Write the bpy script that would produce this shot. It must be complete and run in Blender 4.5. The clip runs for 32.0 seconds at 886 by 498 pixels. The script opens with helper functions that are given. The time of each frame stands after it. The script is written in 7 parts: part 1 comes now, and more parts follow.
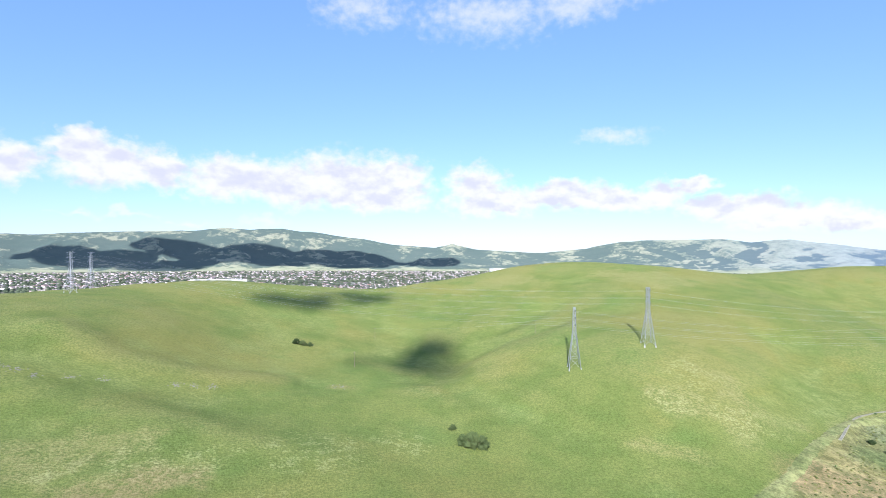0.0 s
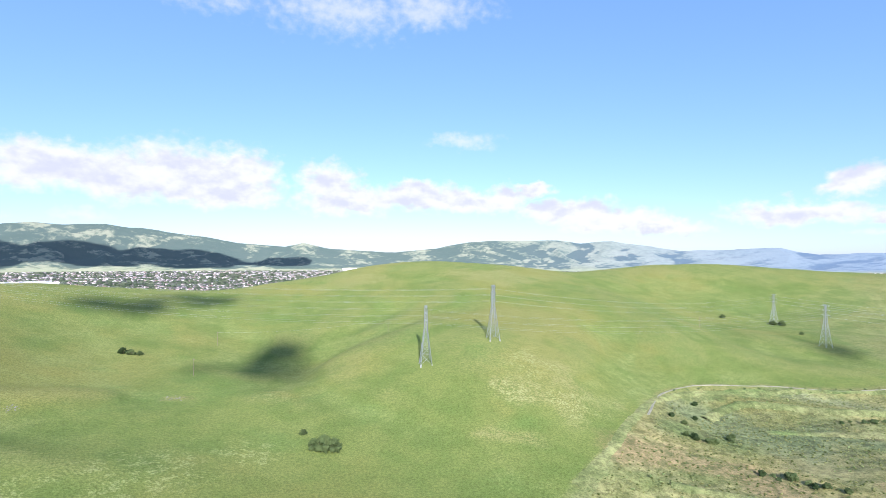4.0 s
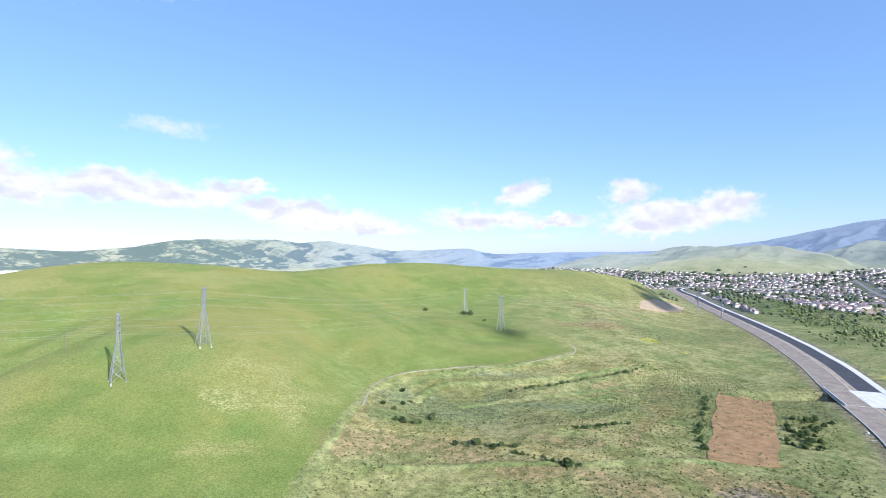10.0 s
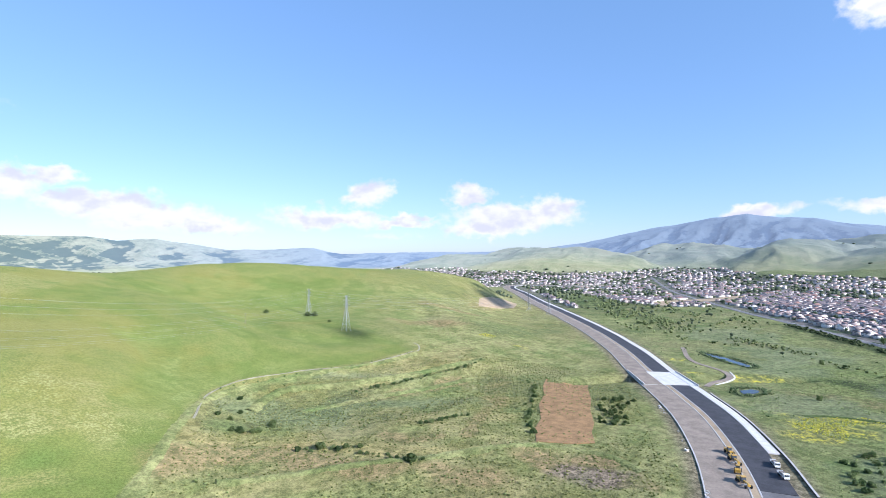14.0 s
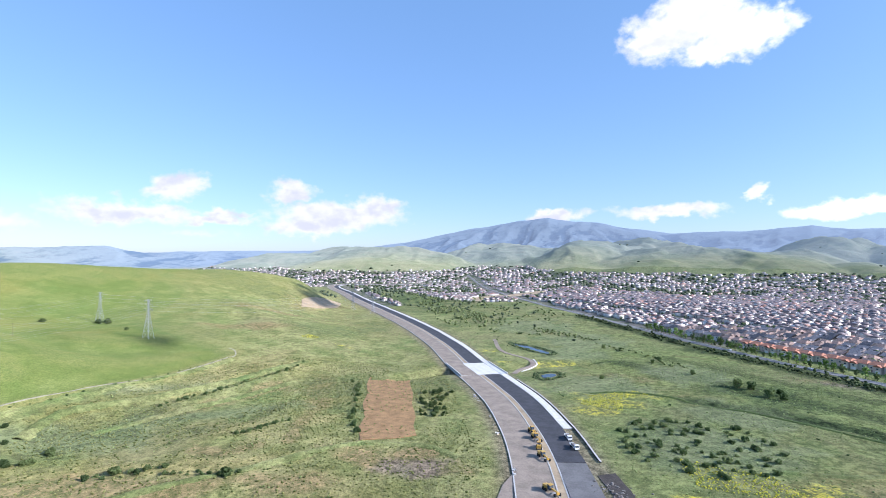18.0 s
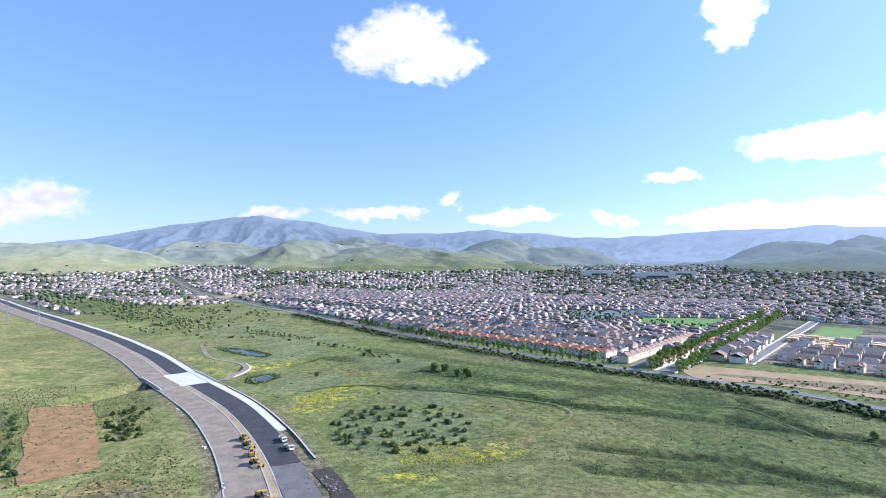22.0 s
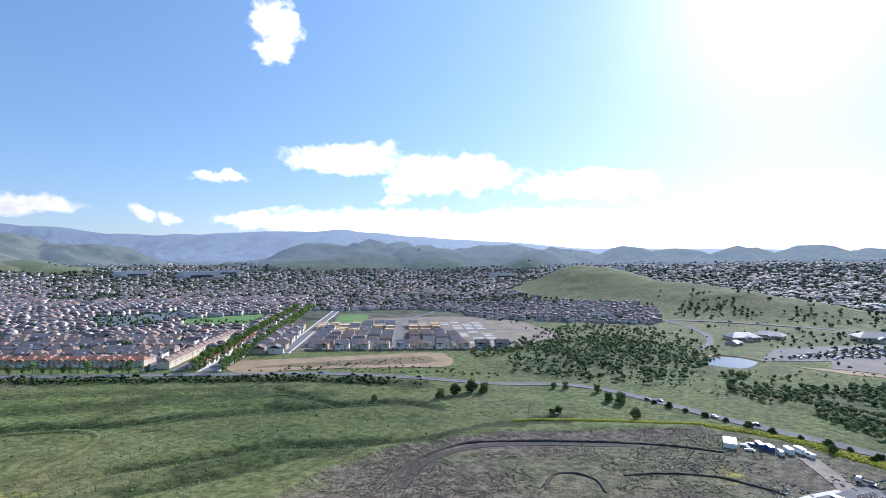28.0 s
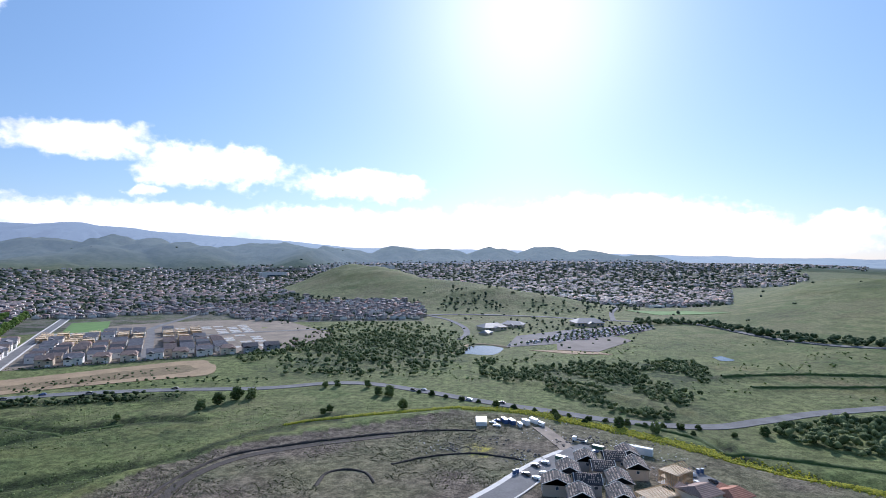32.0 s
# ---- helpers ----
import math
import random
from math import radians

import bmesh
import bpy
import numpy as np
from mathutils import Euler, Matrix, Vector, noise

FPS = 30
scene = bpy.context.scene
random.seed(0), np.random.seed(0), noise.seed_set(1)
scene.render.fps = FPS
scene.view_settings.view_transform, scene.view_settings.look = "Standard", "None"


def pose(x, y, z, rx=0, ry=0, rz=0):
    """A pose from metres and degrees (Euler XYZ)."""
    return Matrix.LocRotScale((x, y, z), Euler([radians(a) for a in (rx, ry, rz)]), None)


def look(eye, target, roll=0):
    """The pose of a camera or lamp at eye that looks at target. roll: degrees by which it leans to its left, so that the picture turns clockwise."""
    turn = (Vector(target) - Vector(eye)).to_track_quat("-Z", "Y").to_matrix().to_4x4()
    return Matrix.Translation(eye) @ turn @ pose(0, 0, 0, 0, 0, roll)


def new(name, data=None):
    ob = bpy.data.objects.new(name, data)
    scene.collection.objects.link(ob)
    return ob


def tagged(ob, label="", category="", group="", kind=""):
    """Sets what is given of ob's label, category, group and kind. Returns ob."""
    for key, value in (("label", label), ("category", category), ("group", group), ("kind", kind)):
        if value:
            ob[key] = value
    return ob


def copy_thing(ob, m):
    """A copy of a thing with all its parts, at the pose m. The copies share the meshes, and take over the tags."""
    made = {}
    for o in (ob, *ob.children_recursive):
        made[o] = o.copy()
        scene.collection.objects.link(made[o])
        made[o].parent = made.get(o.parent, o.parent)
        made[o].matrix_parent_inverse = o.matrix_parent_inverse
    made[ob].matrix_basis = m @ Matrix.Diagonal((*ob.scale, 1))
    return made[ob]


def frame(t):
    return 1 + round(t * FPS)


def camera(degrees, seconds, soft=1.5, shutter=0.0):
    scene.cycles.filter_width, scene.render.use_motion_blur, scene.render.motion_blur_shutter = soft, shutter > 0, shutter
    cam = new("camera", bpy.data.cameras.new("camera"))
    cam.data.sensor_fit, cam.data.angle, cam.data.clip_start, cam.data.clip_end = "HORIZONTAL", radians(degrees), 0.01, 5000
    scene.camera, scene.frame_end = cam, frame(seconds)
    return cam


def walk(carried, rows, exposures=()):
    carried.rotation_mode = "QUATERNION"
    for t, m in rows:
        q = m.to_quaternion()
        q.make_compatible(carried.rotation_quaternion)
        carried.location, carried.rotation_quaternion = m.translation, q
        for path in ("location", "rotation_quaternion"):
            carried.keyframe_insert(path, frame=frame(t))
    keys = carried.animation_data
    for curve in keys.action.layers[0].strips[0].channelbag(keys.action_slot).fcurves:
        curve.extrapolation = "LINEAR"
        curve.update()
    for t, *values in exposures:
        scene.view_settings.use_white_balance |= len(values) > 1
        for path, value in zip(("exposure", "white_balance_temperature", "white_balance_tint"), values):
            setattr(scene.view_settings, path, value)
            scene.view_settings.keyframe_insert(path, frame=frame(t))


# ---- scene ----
cam = camera(78.66, 32.0, soft=0.75)

PATH = [  # seconds, yaw, pitch, roll
    (0, -0.00, 0.90, -0.24), (0.5, -1.94, 0.90, -0.28), (1, -3.81, 0.90, -0.31), (1.5, -5.71, 0.89, -0.27),
    (2, -7.63, 0.91, -0.34), (2.5, -9.55, 0.92, -0.32), (4.5, -17.48, 0.90, -0.31), (5, -19.83, 0.90, -0.31),
    (5.5, -23.16, 0.91, -0.31), (6, -26.52, 0.94, -0.24), (6.5, -29.13, 0.97, -0.20), (7, -31.28, 0.93, -0.22),
    (7.5, -33.41, 0.96, -0.20), (8, -35.78, 0.94, -0.23), (8.5, -37.78, 0.93, -0.25), (9, -39.82, 0.95, -0.22),
    (9.5, -42.15, 0.99, -0.17), (10, -44.58, 0.98, -0.16), (10.5, -46.67, 0.98, -0.19), (11, -48.40, 1.00, -0.25),
    (11.5, -50.15, 1.01, -0.20), (12, -52.14, 1.00, -0.19), (12.5, -54.27, 1.02, -0.19), (13, -56.51, 1.03, -0.21),
    (13.5, -58.69, 1.03, -0.23), (15.5, -67.54, 1.01, -0.26), (16, -70.12, 1.01, -0.23), (16.5, -72.21, 1.04, -0.21),
    (17, -74.39, 1.03, -0.18), (17.5, -76.73, 1.02, -0.24), (18, -79.20, 1.01, -0.23), (18.5, -82.47, 0.99, -0.22),
    (19, -86.03, 0.99, -0.22), (19.5, -89.38, 0.99, -0.22), (20, -93.07, 0.99, -0.21), (20.5, -96.94, 0.98, -0.10),
    (21, -100.78, 0.98, -0.15), (21.5, -104.89, 1.00, -0.14), (22, -108.62, 0.99, -0.14), (22.5, -112.25, 0.96, -0.17),
    (23, -116.12, 0.95, -0.14), (23.5, -119.81, 0.92, -0.21), (24, -123.44, 0.92, -0.21), (24.5, -127.52, 0.91, -0.21),
    (25, -131.82, 0.93, -0.16), (25.5, -136.02, 0.96, -0.15), (26, -140.08, 0.96, -0.19), (26.5, -143.92, 0.99, -0.18),
    (28.5, -157.34, 1.05, -0.26), (29, -160.30, 1.03, -0.28), (29.5, -163.14, 1.03, -0.29), (30, -165.88, 1.04, -0.33),
    (30.5, -168.69, 1.04, -0.37), (31, -172.15, 1.03, -0.35), (31.5, -174.87, 1.04, -0.46), (32, -177.94, 1.08, -0.42),
]
EYE = (0.0, 0.0, 95.0)
walk(cam, [(t, pose(*EYE, 90 + pitch, roll, yaw)) for t, yaw, pitch, roll in PATH],
     exposures=[(t, stops, 5750, 17) for t, stops in ((0.0, 1.15), (9.0, 1.15), (16.0, 1.15), (21.0, 1.2), (24.0, 1.1), (26.0, 0.95), (29.0, 0.65), (32.0, 0.5))])

# ---- sky, clouds and sun ----
SUN_AZ, SUN_EL = 187.0, 26.0      # degrees clockwise from +y, degrees up
WEST_CLOUDS = [
    (-38.7, 7.8, 2.2, 1.9), (-34.1, 9.4, 2.5, 1.9), (-31.5, 8.2, 4.8, 2.2), (-27.6, 8.0, 2.1, 1.8), (-20.9, 7.9, 5.8, 2.2), (-15.5, 7.2, 6.1, 2.0),
    (-9.8, 8.1, 6.4, 2.7), (-5.1, 8.1, 3.7, 2.6), (-7.7, 6.2, 6.5, 1.5), (3.6, 7.6, 3.3, 2.3), (5.7, 6.0, 5.6, 1.7), (12.1, 6.4, 5.2, 1.4),
    (16.1, 5.9, 6.1, 1.3), (21.5, 6.3, 3.4, 1.3), (25.0, 7.3, 2.2, 0.7), (28.3, 4.9, 5.1, 1.3), (32.8, 4.1, 5.5, 1.1), (37.2, 3.2, 4.2, 0.9),
]
THIN_CLOUDS = [
    (17.5, 12.2, 4.6, 1.1), (4.5, 24.3, 10.1, 2.9), (13.8, 24.8, 9.0, 2.1),
    (-8.7, 24.6, 5.9, 2.4), (-34.4, 3.5, 2.4, 0.4), (-30.1, 3.6, 2.7, 0.4), (-25.4, 3.4, 2.4, 0.4), (-18.2, 3.8, 2.7, 0.7), (48.5, 4.3, 4.4, 1.1),
    (52.7, 7.0, 2.4, 1.3), (56.7, 3.8, 3.1, 0.6), (54.9, 2.2, 4.2, 0.5),
]
EAST_CLOUDS = [
    (49.1, 4.1, 5.6, 1.1), (52.7, 7.0, 2.3, 1.4), (63.7, 6.4, 2.5, 1.1), (57.5, 4.4, 2.5, 0.5), (68.4, 4.3, 6.3, 1.3), (72.1, 5.4, 3.3, 1.2),
    (65.8, 3.2, 5.2, 0.9), (56.3, 3.7, 3.6, 0.5), (90.6, 4.5, 3.1, 0.7), (104.3, 22.0, 5.0, 2.4), (101.0, 21.2, 3.6, 1.9), (108.8, 20.4, 3.4, 1.7),
    (106.5, 19.4, 3.8, 1.2), (101.6, 4.8, 5.6, 0.7), (116.2, 4.5, 4.0, 0.9), (109.5, 6.1, 1.0, 0.7), (136.8, 22.6, 2.1, 1.7), (136.6, 20.6, 1.5, 1.2),
]
SOUTH_CLOUDS = [
    (144.1, 10.4, 5.4, 1.5), (142.2, 9.9, 3.1, 1.3), (152.8, 9.2, 4.3, 1.5), (156.9, 9.0, 5.3, 1.8), (151.6, 8.1, 3.5, 1.1), (168.2, 7.9, 5.6, 1.3),
    (173.0, 7.6, 3.5, 1.2), (131.6, 8.2, 2.0, 0.6), (124.8, 4.2, 1.2, 0.7), (127.5, 3.9, 1.4, 0.5), (135.5, 3.8, 3.8, 1.0), (142.3, 3.7, 7.8, 1.1),
    (154.6, 3.4, 14.1, 1.5), (170.0, 2.9, 13.0, 2.0), (149.1, 6.3, 1.2, 0.7),
]
SUN_CLOUDS = [
    (194.0, 4.4, 9.4, 2.0), (200.4, 3.7, 8.7, 2.0), (184.8, 3.3, 11.8, 2.0), (207.2, 4.4, 2.3, 0.6), (214.8, 3.2, 3.5, 1.0), (209.9, 2.2, 7.3, 1.1),
    (151.1, 3.8, 10.5, 1.3), (142.3, 3.4, 5.5, 1.1), (165.3, 3.4, 12.5, 1.6),
]

world = bpy.data.worlds.new("sky")
scene.world = world
world.use_nodes = True
WT = world.node_tree
WT.nodes.clear()


def wmath(op, a, b=None, clamp=False):
    n = WT.nodes.new("ShaderNodeMath")
    n.operation, n.use_clamp = op, clamp
    for k, v in enumerate((a, b)):
        if v is None:
            continue
        if isinstance(v, (int, float)):
            n.inputs[k].default_value = v
        else:
            WT.links.new(v, n.inputs[k])
    return n.outputs[0]


def wrange(v, a, b, c, d):
    n = WT.nodes.new("ShaderNodeMapRange")
    n.interpolation_type = "SMOOTHSTEP"
    WT.links.new(v, n.inputs[0])
    for k, x in enumerate((a, b, c, d)):
        n.inputs[k + 1].default_value = x
    return n.outputs[0]


def wmix(f, a, b):
    n = WT.nodes.new("ShaderNodeMix")
    n.data_type = "RGBA"
    for k, v in ((0, f), (6, a), (7, b)):
        if isinstance(v, (int, float, tuple)):
            n.inputs[k].default_value = v
        else:
            WT.links.new(v, n.inputs[k])
    return n.outputs[2]


sky = WT.nodes.new("ShaderNodeTexSky")
sky.sky_type, sky.sun_disc = "NISHITA", False
sky.sun_elevation, sky.sun_rotation = radians(SUN_EL), radians(SUN_AZ)
sky.altitude, sky.air_density, sky.dust_density, sky.ozone_density = 100, 1.0, 0.45, 2.0
ways = WT.nodes.new("ShaderNodeTexCoord")
split = WT.nodes.new("ShaderNodeSeparateXYZ")
WT.links.new(ways.outputs["Generated"], split.inputs[0])
azimuth = wmath("ARCTAN2", wmath("MULTIPLY", split.outputs[0], -1), wmath("MULTIPLY", split.outputs[1], -1))
azimuth = wmath("ADD", wmath("MULTIPLY", azimuth, 57.2958), 180)          # 0..360 clockwise, seam at +y
azimuth = wmath("SUBTRACT", azimuth, wmath("MULTIPLY", wmath("GREATER_THAN", azimuth, 290), 360))
height = wmath("MULTIPLY", wmath("ARCSINE", split.outputs[2]), 57.2958)
flat = WT.nodes.new("ShaderNodeCombineXYZ")
WT.links.new(azimuth, flat.inputs[0])
WT.links.new(height, flat.inputs[1])


def wnoise(scale, detail, rough, squash):
    m = WT.nodes.new("ShaderNodeMapping")
    m.inputs["Scale"].default_value = (1, squash, 1)
    WT.links.new(flat.outputs[0], m.inputs[0])
    n = WT.nodes.new("ShaderNodeTexNoise")
    n.inputs["Scale"].default_value, n.inputs["Detail"].default_value = scale, detail
    n.inputs["Roughness"].default_value = rough
    WT.links.new(m.outputs[0], n.inputs[0])
    return n


def cloud_field(banks, source):
    """How deep a direction lies inside the nearest cloud: 0 at its middle, 1 at its rim."""
    deep = None
    for az, el, wide, tall in banks:
        wide, tall = wide * 1.06, tall * 1.10
        m = WT.nodes.new("ShaderNodeMapping")
        m.inputs["Location"].default_value = (-az / wide, -el / tall, 0)
        m.inputs["Scale"].default_value = (1 / wide, 1 / tall, 0)
        WT.links.new(source, m.inputs[0])
        n = WT.nodes.new("ShaderNodeVectorMath")
        n.operation = "LENGTH"
        WT.links.new(m.outputs[0], n.inputs[0])
        if deep is None:
            deep = n.outputs["Value"]
        else:
            s = WT.nodes.new("ShaderNodeMath")
            s.operation = "SMOOTH_MIN"
            s.inputs[2].default_value = 0.25
            WT.links.new(deep, s.inputs[0])
            WT.links.new(n.outputs["Value"], s.inputs[1])
            deep = s.outputs[0]
    return deep


def shifted(source, by):
    n = WT.nodes.new("ShaderNodeVectorMath")
    WT.links.new(source, n.inputs[0])
    n.inputs[1].default_value = by
    return n.outputs[0]


def swirl(source, noise, wide, tall):
    m = WT.nodes.new("ShaderNodeVectorMath")
    m.operation = "MULTIPLY_ADD"
    WT.links.new(noise.outputs["Color"], m.inputs[0])
    m.inputs[1].default_value = (wide, tall, 0)
    m.inputs[2].default_value = (-wide / 2, -tall / 2, 0)
    n = WT.nodes.new("ShaderNodeVectorMath")
    WT.links.new(source, n.inputs[0])
    WT.links.new(m.outputs[0], n.inputs[1])
    return n.outputs[0]


warped = swirl(swirl(flat.outputs[0], wnoise(0.22, 3, 0.5, 1.4), 5.0, 2.6), wnoise(0.62, 5, 0.54, 1.25), 3.0, 1.9)
fine = wnoise(1.0, 5, 0.52, 1.3).outputs[0]
firm = cloud_field(WEST_CLOUDS + EAST_CLOUDS + SOUTH_CLOUDS + SUN_CLOUDS, warped)
thin = cloud_field(THIN_CLOUDS, warped)
rim = wmath("ADD", wmath("SUBTRACT", 1.16, firm), wmath("MULTIPLY", wmath("SUBTRACT", fine, 0.5), 0.75))
firm_mask = wrange(rim, -0.06, 0.64, 0.0, 0.96)
rim2 = wmath("ADD", wmath("SUBTRACT", 1.0, thin), wmath("MULTIPLY", wmath("SUBTRACT", fine, 0.5), 1.2))
thin_mask = wrange(rim2, 0.0, 1.2, 0.0, 0.6)
mask = wmath("MAXIMUM", firm_mask, thin_mask)
billow, upper = wnoise(0.32, 4, 0.5, 1.5), wnoise(0.32, 4, 0.5, 1.5)
WT.links.new(shifted(flat.outputs[0], (0.15, 0.9, 0.0)), upper.inputs[0].links[0].from_node.inputs[0])
lit = wmath("ADD", wmath("SUBTRACT", billow.outputs[0], upper.outputs[0]), wmath("MULTIPLY", wmath("SUBTRACT", firm, 0.6), 0.22))
shade = wrange(lit, -0.22, 0.10, 0.0, 1.0)                       # lit tops, grey undersides
cloud_colour = wmix(shade, (0.85, 0.84, 0.91, 1), (1.10, 1.07, 1.07, 1))
level = WT.nodes.new("ShaderNodeVectorMath")
level.operation = "SCALE"
WT.links.new(sky.outputs[0], level.inputs[0])
level.inputs["Scale"].default_value = 0.09
cloud_level = WT.nodes.new("ShaderNodeVectorMath")
cloud_level.operation = "SCALE"
WT.links.new(cloud_colour, cloud_level.inputs[0])
toward = WT.nodes.new("ShaderNodeVectorMath")              # clouds near the sun glow with scattered light
toward.operation = "DOT_PRODUCT"
WT.links.new(ways.outputs["Generated"], toward.inputs[0])
toward.inputs[1].default_value = (math.sin(radians(SUN_AZ)) * math.cos(radians(SUN_EL)), math.cos(radians(SUN_AZ)) * math.cos(radians(SUN_EL)), math.sin(radians(SUN_EL)))
WT.links.new(wrange(toward.outputs["Value"], 0.0, 1.0, 0.435, 1.05), cloud_level.inputs["Scale"])
clear = wmix(0.42, level.outputs[0], (0.118, 0.240, 0.425, 1))
near_sun = wmath("MAXIMUM", toward.outputs["Value"], 0.0)      # bright aureole round the sun
clear = wmix(wmath("MULTIPLY", wmath("POWER", near_sun, 4), 0.26), clear, (0.46, 0.76, 1.08, 1))
clear = wmix(wmath("MULTIPLY", wmath("POWER", near_sun, 70), 0.34), clear, (1.2, 1.16, 1.08, 1))
paint = wmix(mask, clear, cloud_level.outputs[0])
bg = WT.nodes.new("ShaderNodeBackground")
WT.links.new(paint, bg.inputs[0])
wout = WT.nodes.new("ShaderNodeOutputWorld")
WT.links.new(bg.outputs[0], wout.inputs[0])

sun = bpy.data.lights.new("sun", "SUN")
sun.energy, sun.angle, sun.color = 4.2, radians(0.53), (1.0, 0.95, 0.86)
sun_way = Vector((math.sin(radians(SUN_AZ)) * math.cos(radians(SUN_EL)),
                  math.cos(radians(SUN_AZ)) * math.cos(radians(SUN_EL)), math.sin(radians(SUN_EL))))
new("sun", sun).matrix_world = look(sun_way * 1000, (0, 0, 0))

# ---- the lie of the land ----
HILL_GRID = [
    [0, 0, -13, 12, -5, 3, 2, -3, 5, 2, 0],
    [1, 10, 22, 23, 1, -10, -2, 1, -4, -2, 1],
    [5, 29, 19, -15, 0, 16, 9, 14, -11, -7, 8],
    [2, 8, 47, 4, 20, 34, -17, 12, 27, 42, 11],
    [-2, -17, 21, 20, 51, 26, 40, 48, 26, 13, -3],
    [3, 2, -5, -14, 5, -2, 14, 13, 2, 0, -6],
    [2, -9, -16, -1, -8, -20, -10, -4, -6, -18, -17],
]
KNOLL_GRID = [
    [21, -17, -5, 5, -11, 7],
    [-23, -2, -7, -8, -4, 7],
    [4, -3, -2, -2, 6, -13],
    [7, -4, 3, 8, 20, -3],
    [-2, -6, 5, 9, 5, 4],
]
WEST_CREST = [  # bearing and height above the eye's level, degrees, of the farthest ridge
    (-46, 1.6), (-39.4, 1.75), (-33.6, 2.06), (-29.2, 2.29), (-24.4, 2.52), (-22.2, 2.85), (-19.8, 2.68), (-16.6, 2.80), (-13.2, 2.51), (-8.0, 1.81), (-5.0, 1.35), (-0.8, 0.96), (1.0, 1.44), (3.9, 0.79),
    (6.9, 0.57), (10.4, 0.58), (15.0, 0.99), (18.3, 1.67), (22.5, 1.86), (27.4, 1.81), (29.7, 1.47), (32.8, 1.79), (34.8, 1.42), (39.3, 0.80), (47.4, 0.97), (50.2, 0.45), (56.7, 0.68), (64.1, 0.67), (68.6, 0.91), (71.2, 1.06)]
EAST_CREST = [
    (75.4, 1.68), (79.9, 2.72), (83.3, 3.24), (87.4, 4.0), (90.1, 4.32), (92.8, 3.8), (95.2, 3.69), (97.6, 3.21), (102.0, 2.49), (106.4, 2.7), (109.7, 2.67), (113.5, 3.08), (116.2, 2.65), (119.0, 2.6), (122.3, 2.12),
    (126.9, 2.12), (131.5, 2.4), (135.1, 2.67), (139.8, 2.7), (143.4, 3.0), (147.0, 2.7), (151.1, 2.36), (160.3, 1.8), (168.4, 1.15), (172.9, 1.1), (190.7, 0.85), (201.4, 0.5), (210.7, 0.38), (217.3, 0.22), (230, 0.8)]
EAST_DOMES = [  # azimuth, distance, height, half-width
    (63.4, 3300, 124, 193), (69.2, 3400, 147, 170), (75.3, 3000, 117, 200), (72.8, 3000, 145, 200), (77.5, 2900, 124, 121),
    (85.8, 3350, 198, 196), (93.2, 2950, 159, 110), (95.9, 3250, 185, 149), (100.4, 3400, 213, 156), (101.8, 2850, 145, 238),
    (109.0, 2850, 127, 166), (114.4, 3450, 217, 158), (112.2, 2700, 110, 135), (118.2, 2600, 89, 86), (120.9, 3400, 182, 170),
]
SOUTH_DOMES = [  # azimuth, distance, height, half-width
    (138.6, 3200, 155, 133), (141.0, 3300, 165, 132), (146.3, 3300, 176, 124), (149.5, 3250, 182, 114), (146.1, 2950, 125, 147),
    (152.1, 3050, 148, 107), (154.6, 2950, 131, 103), (160.0, 3200, 176, 155), (163.2, 3000, 143, 150), (167.6, 3350, 166, 140),
    (173.2, 3350, 166, 112), (178.0, 3300, 163, 115), (183.1, 3350, 159, 117), (188.4, 3350, 164, 126), (192.3, 3300, 151, 124),
    (197.8, 3300, 125, 165), (142.0, 2800, 104, 140),
]
LONE_HILLS = [  # azimuth, distance, height, sideways and lengthways half-widths
    (168.0, 1560, 74, 95, 230), (173.5, 1330, 46, 80, 150), (180.5, 1180, 36, 75, 110), (187.5, 1100, 25, 80, 70),
    (226.0, 1400, 66, 210, 330), (214.0, 1500, 34, 110, 300), (214.0, 2450, 16, 300, 420), (255.0, 1000, 45, 260, 300),
    (282.0, 420, 36, 120, 160), (275.0, 700, 35, 200, 220), (122.0, 186, 7, 50, 42), (140.0, 170, 6, 50, 30)]


HIGHWAY = [(150, -10), (205, -9), (258, -3), (307, 6), (366, 22), (420, 43), (480, 68), (590, 110), (740, 180), (930, 282),
           (1180, 420), (1400, 535), (1640, 668), (1735, 698), (1800, 668), (1800, 585), (1835, 480), (1920, 390)]


def lattice(i, j, seed):
    h = np.sin(i * 127.1 + j * 311.7 + seed * 74.7) * 43758.5453
    return h - np.floor(h)


def value_noise(x, y, size, seed=0):
    u, v = x / size, y / size
    i, j = np.floor(u), np.floor(v)
    f, g = u - i, v - j
    f, g = f * f * f * (f * (f * 6 - 15) + 10), g * g * g * (g * (g * 6 - 15) + 10)
    a, b = lattice(i, j, seed), lattice(i + 1, j, seed)
    c, d = lattice(i, j + 1, seed), lattice(i + 1, j + 1, seed)
    return a + (b - a) * f + (c - a) * g + (a - b - c + d) * f * g


def fbm(x, y, size, octaves=4, seed=0):
    total, gain = 0.0, 0.5
    for k in range(octaves):
        total = total + gain * (value_noise(x + 13.7 * k, y - 7.1 * k, size, seed + k) - 0.5) * 2
        size, gain = size * 0.5, gain * 0.5
    return total


def ramp(v, a, b):
    s = np.clip((v - a) / (b - a), 0, 1)
    return s * s * (3 - 2 * s)


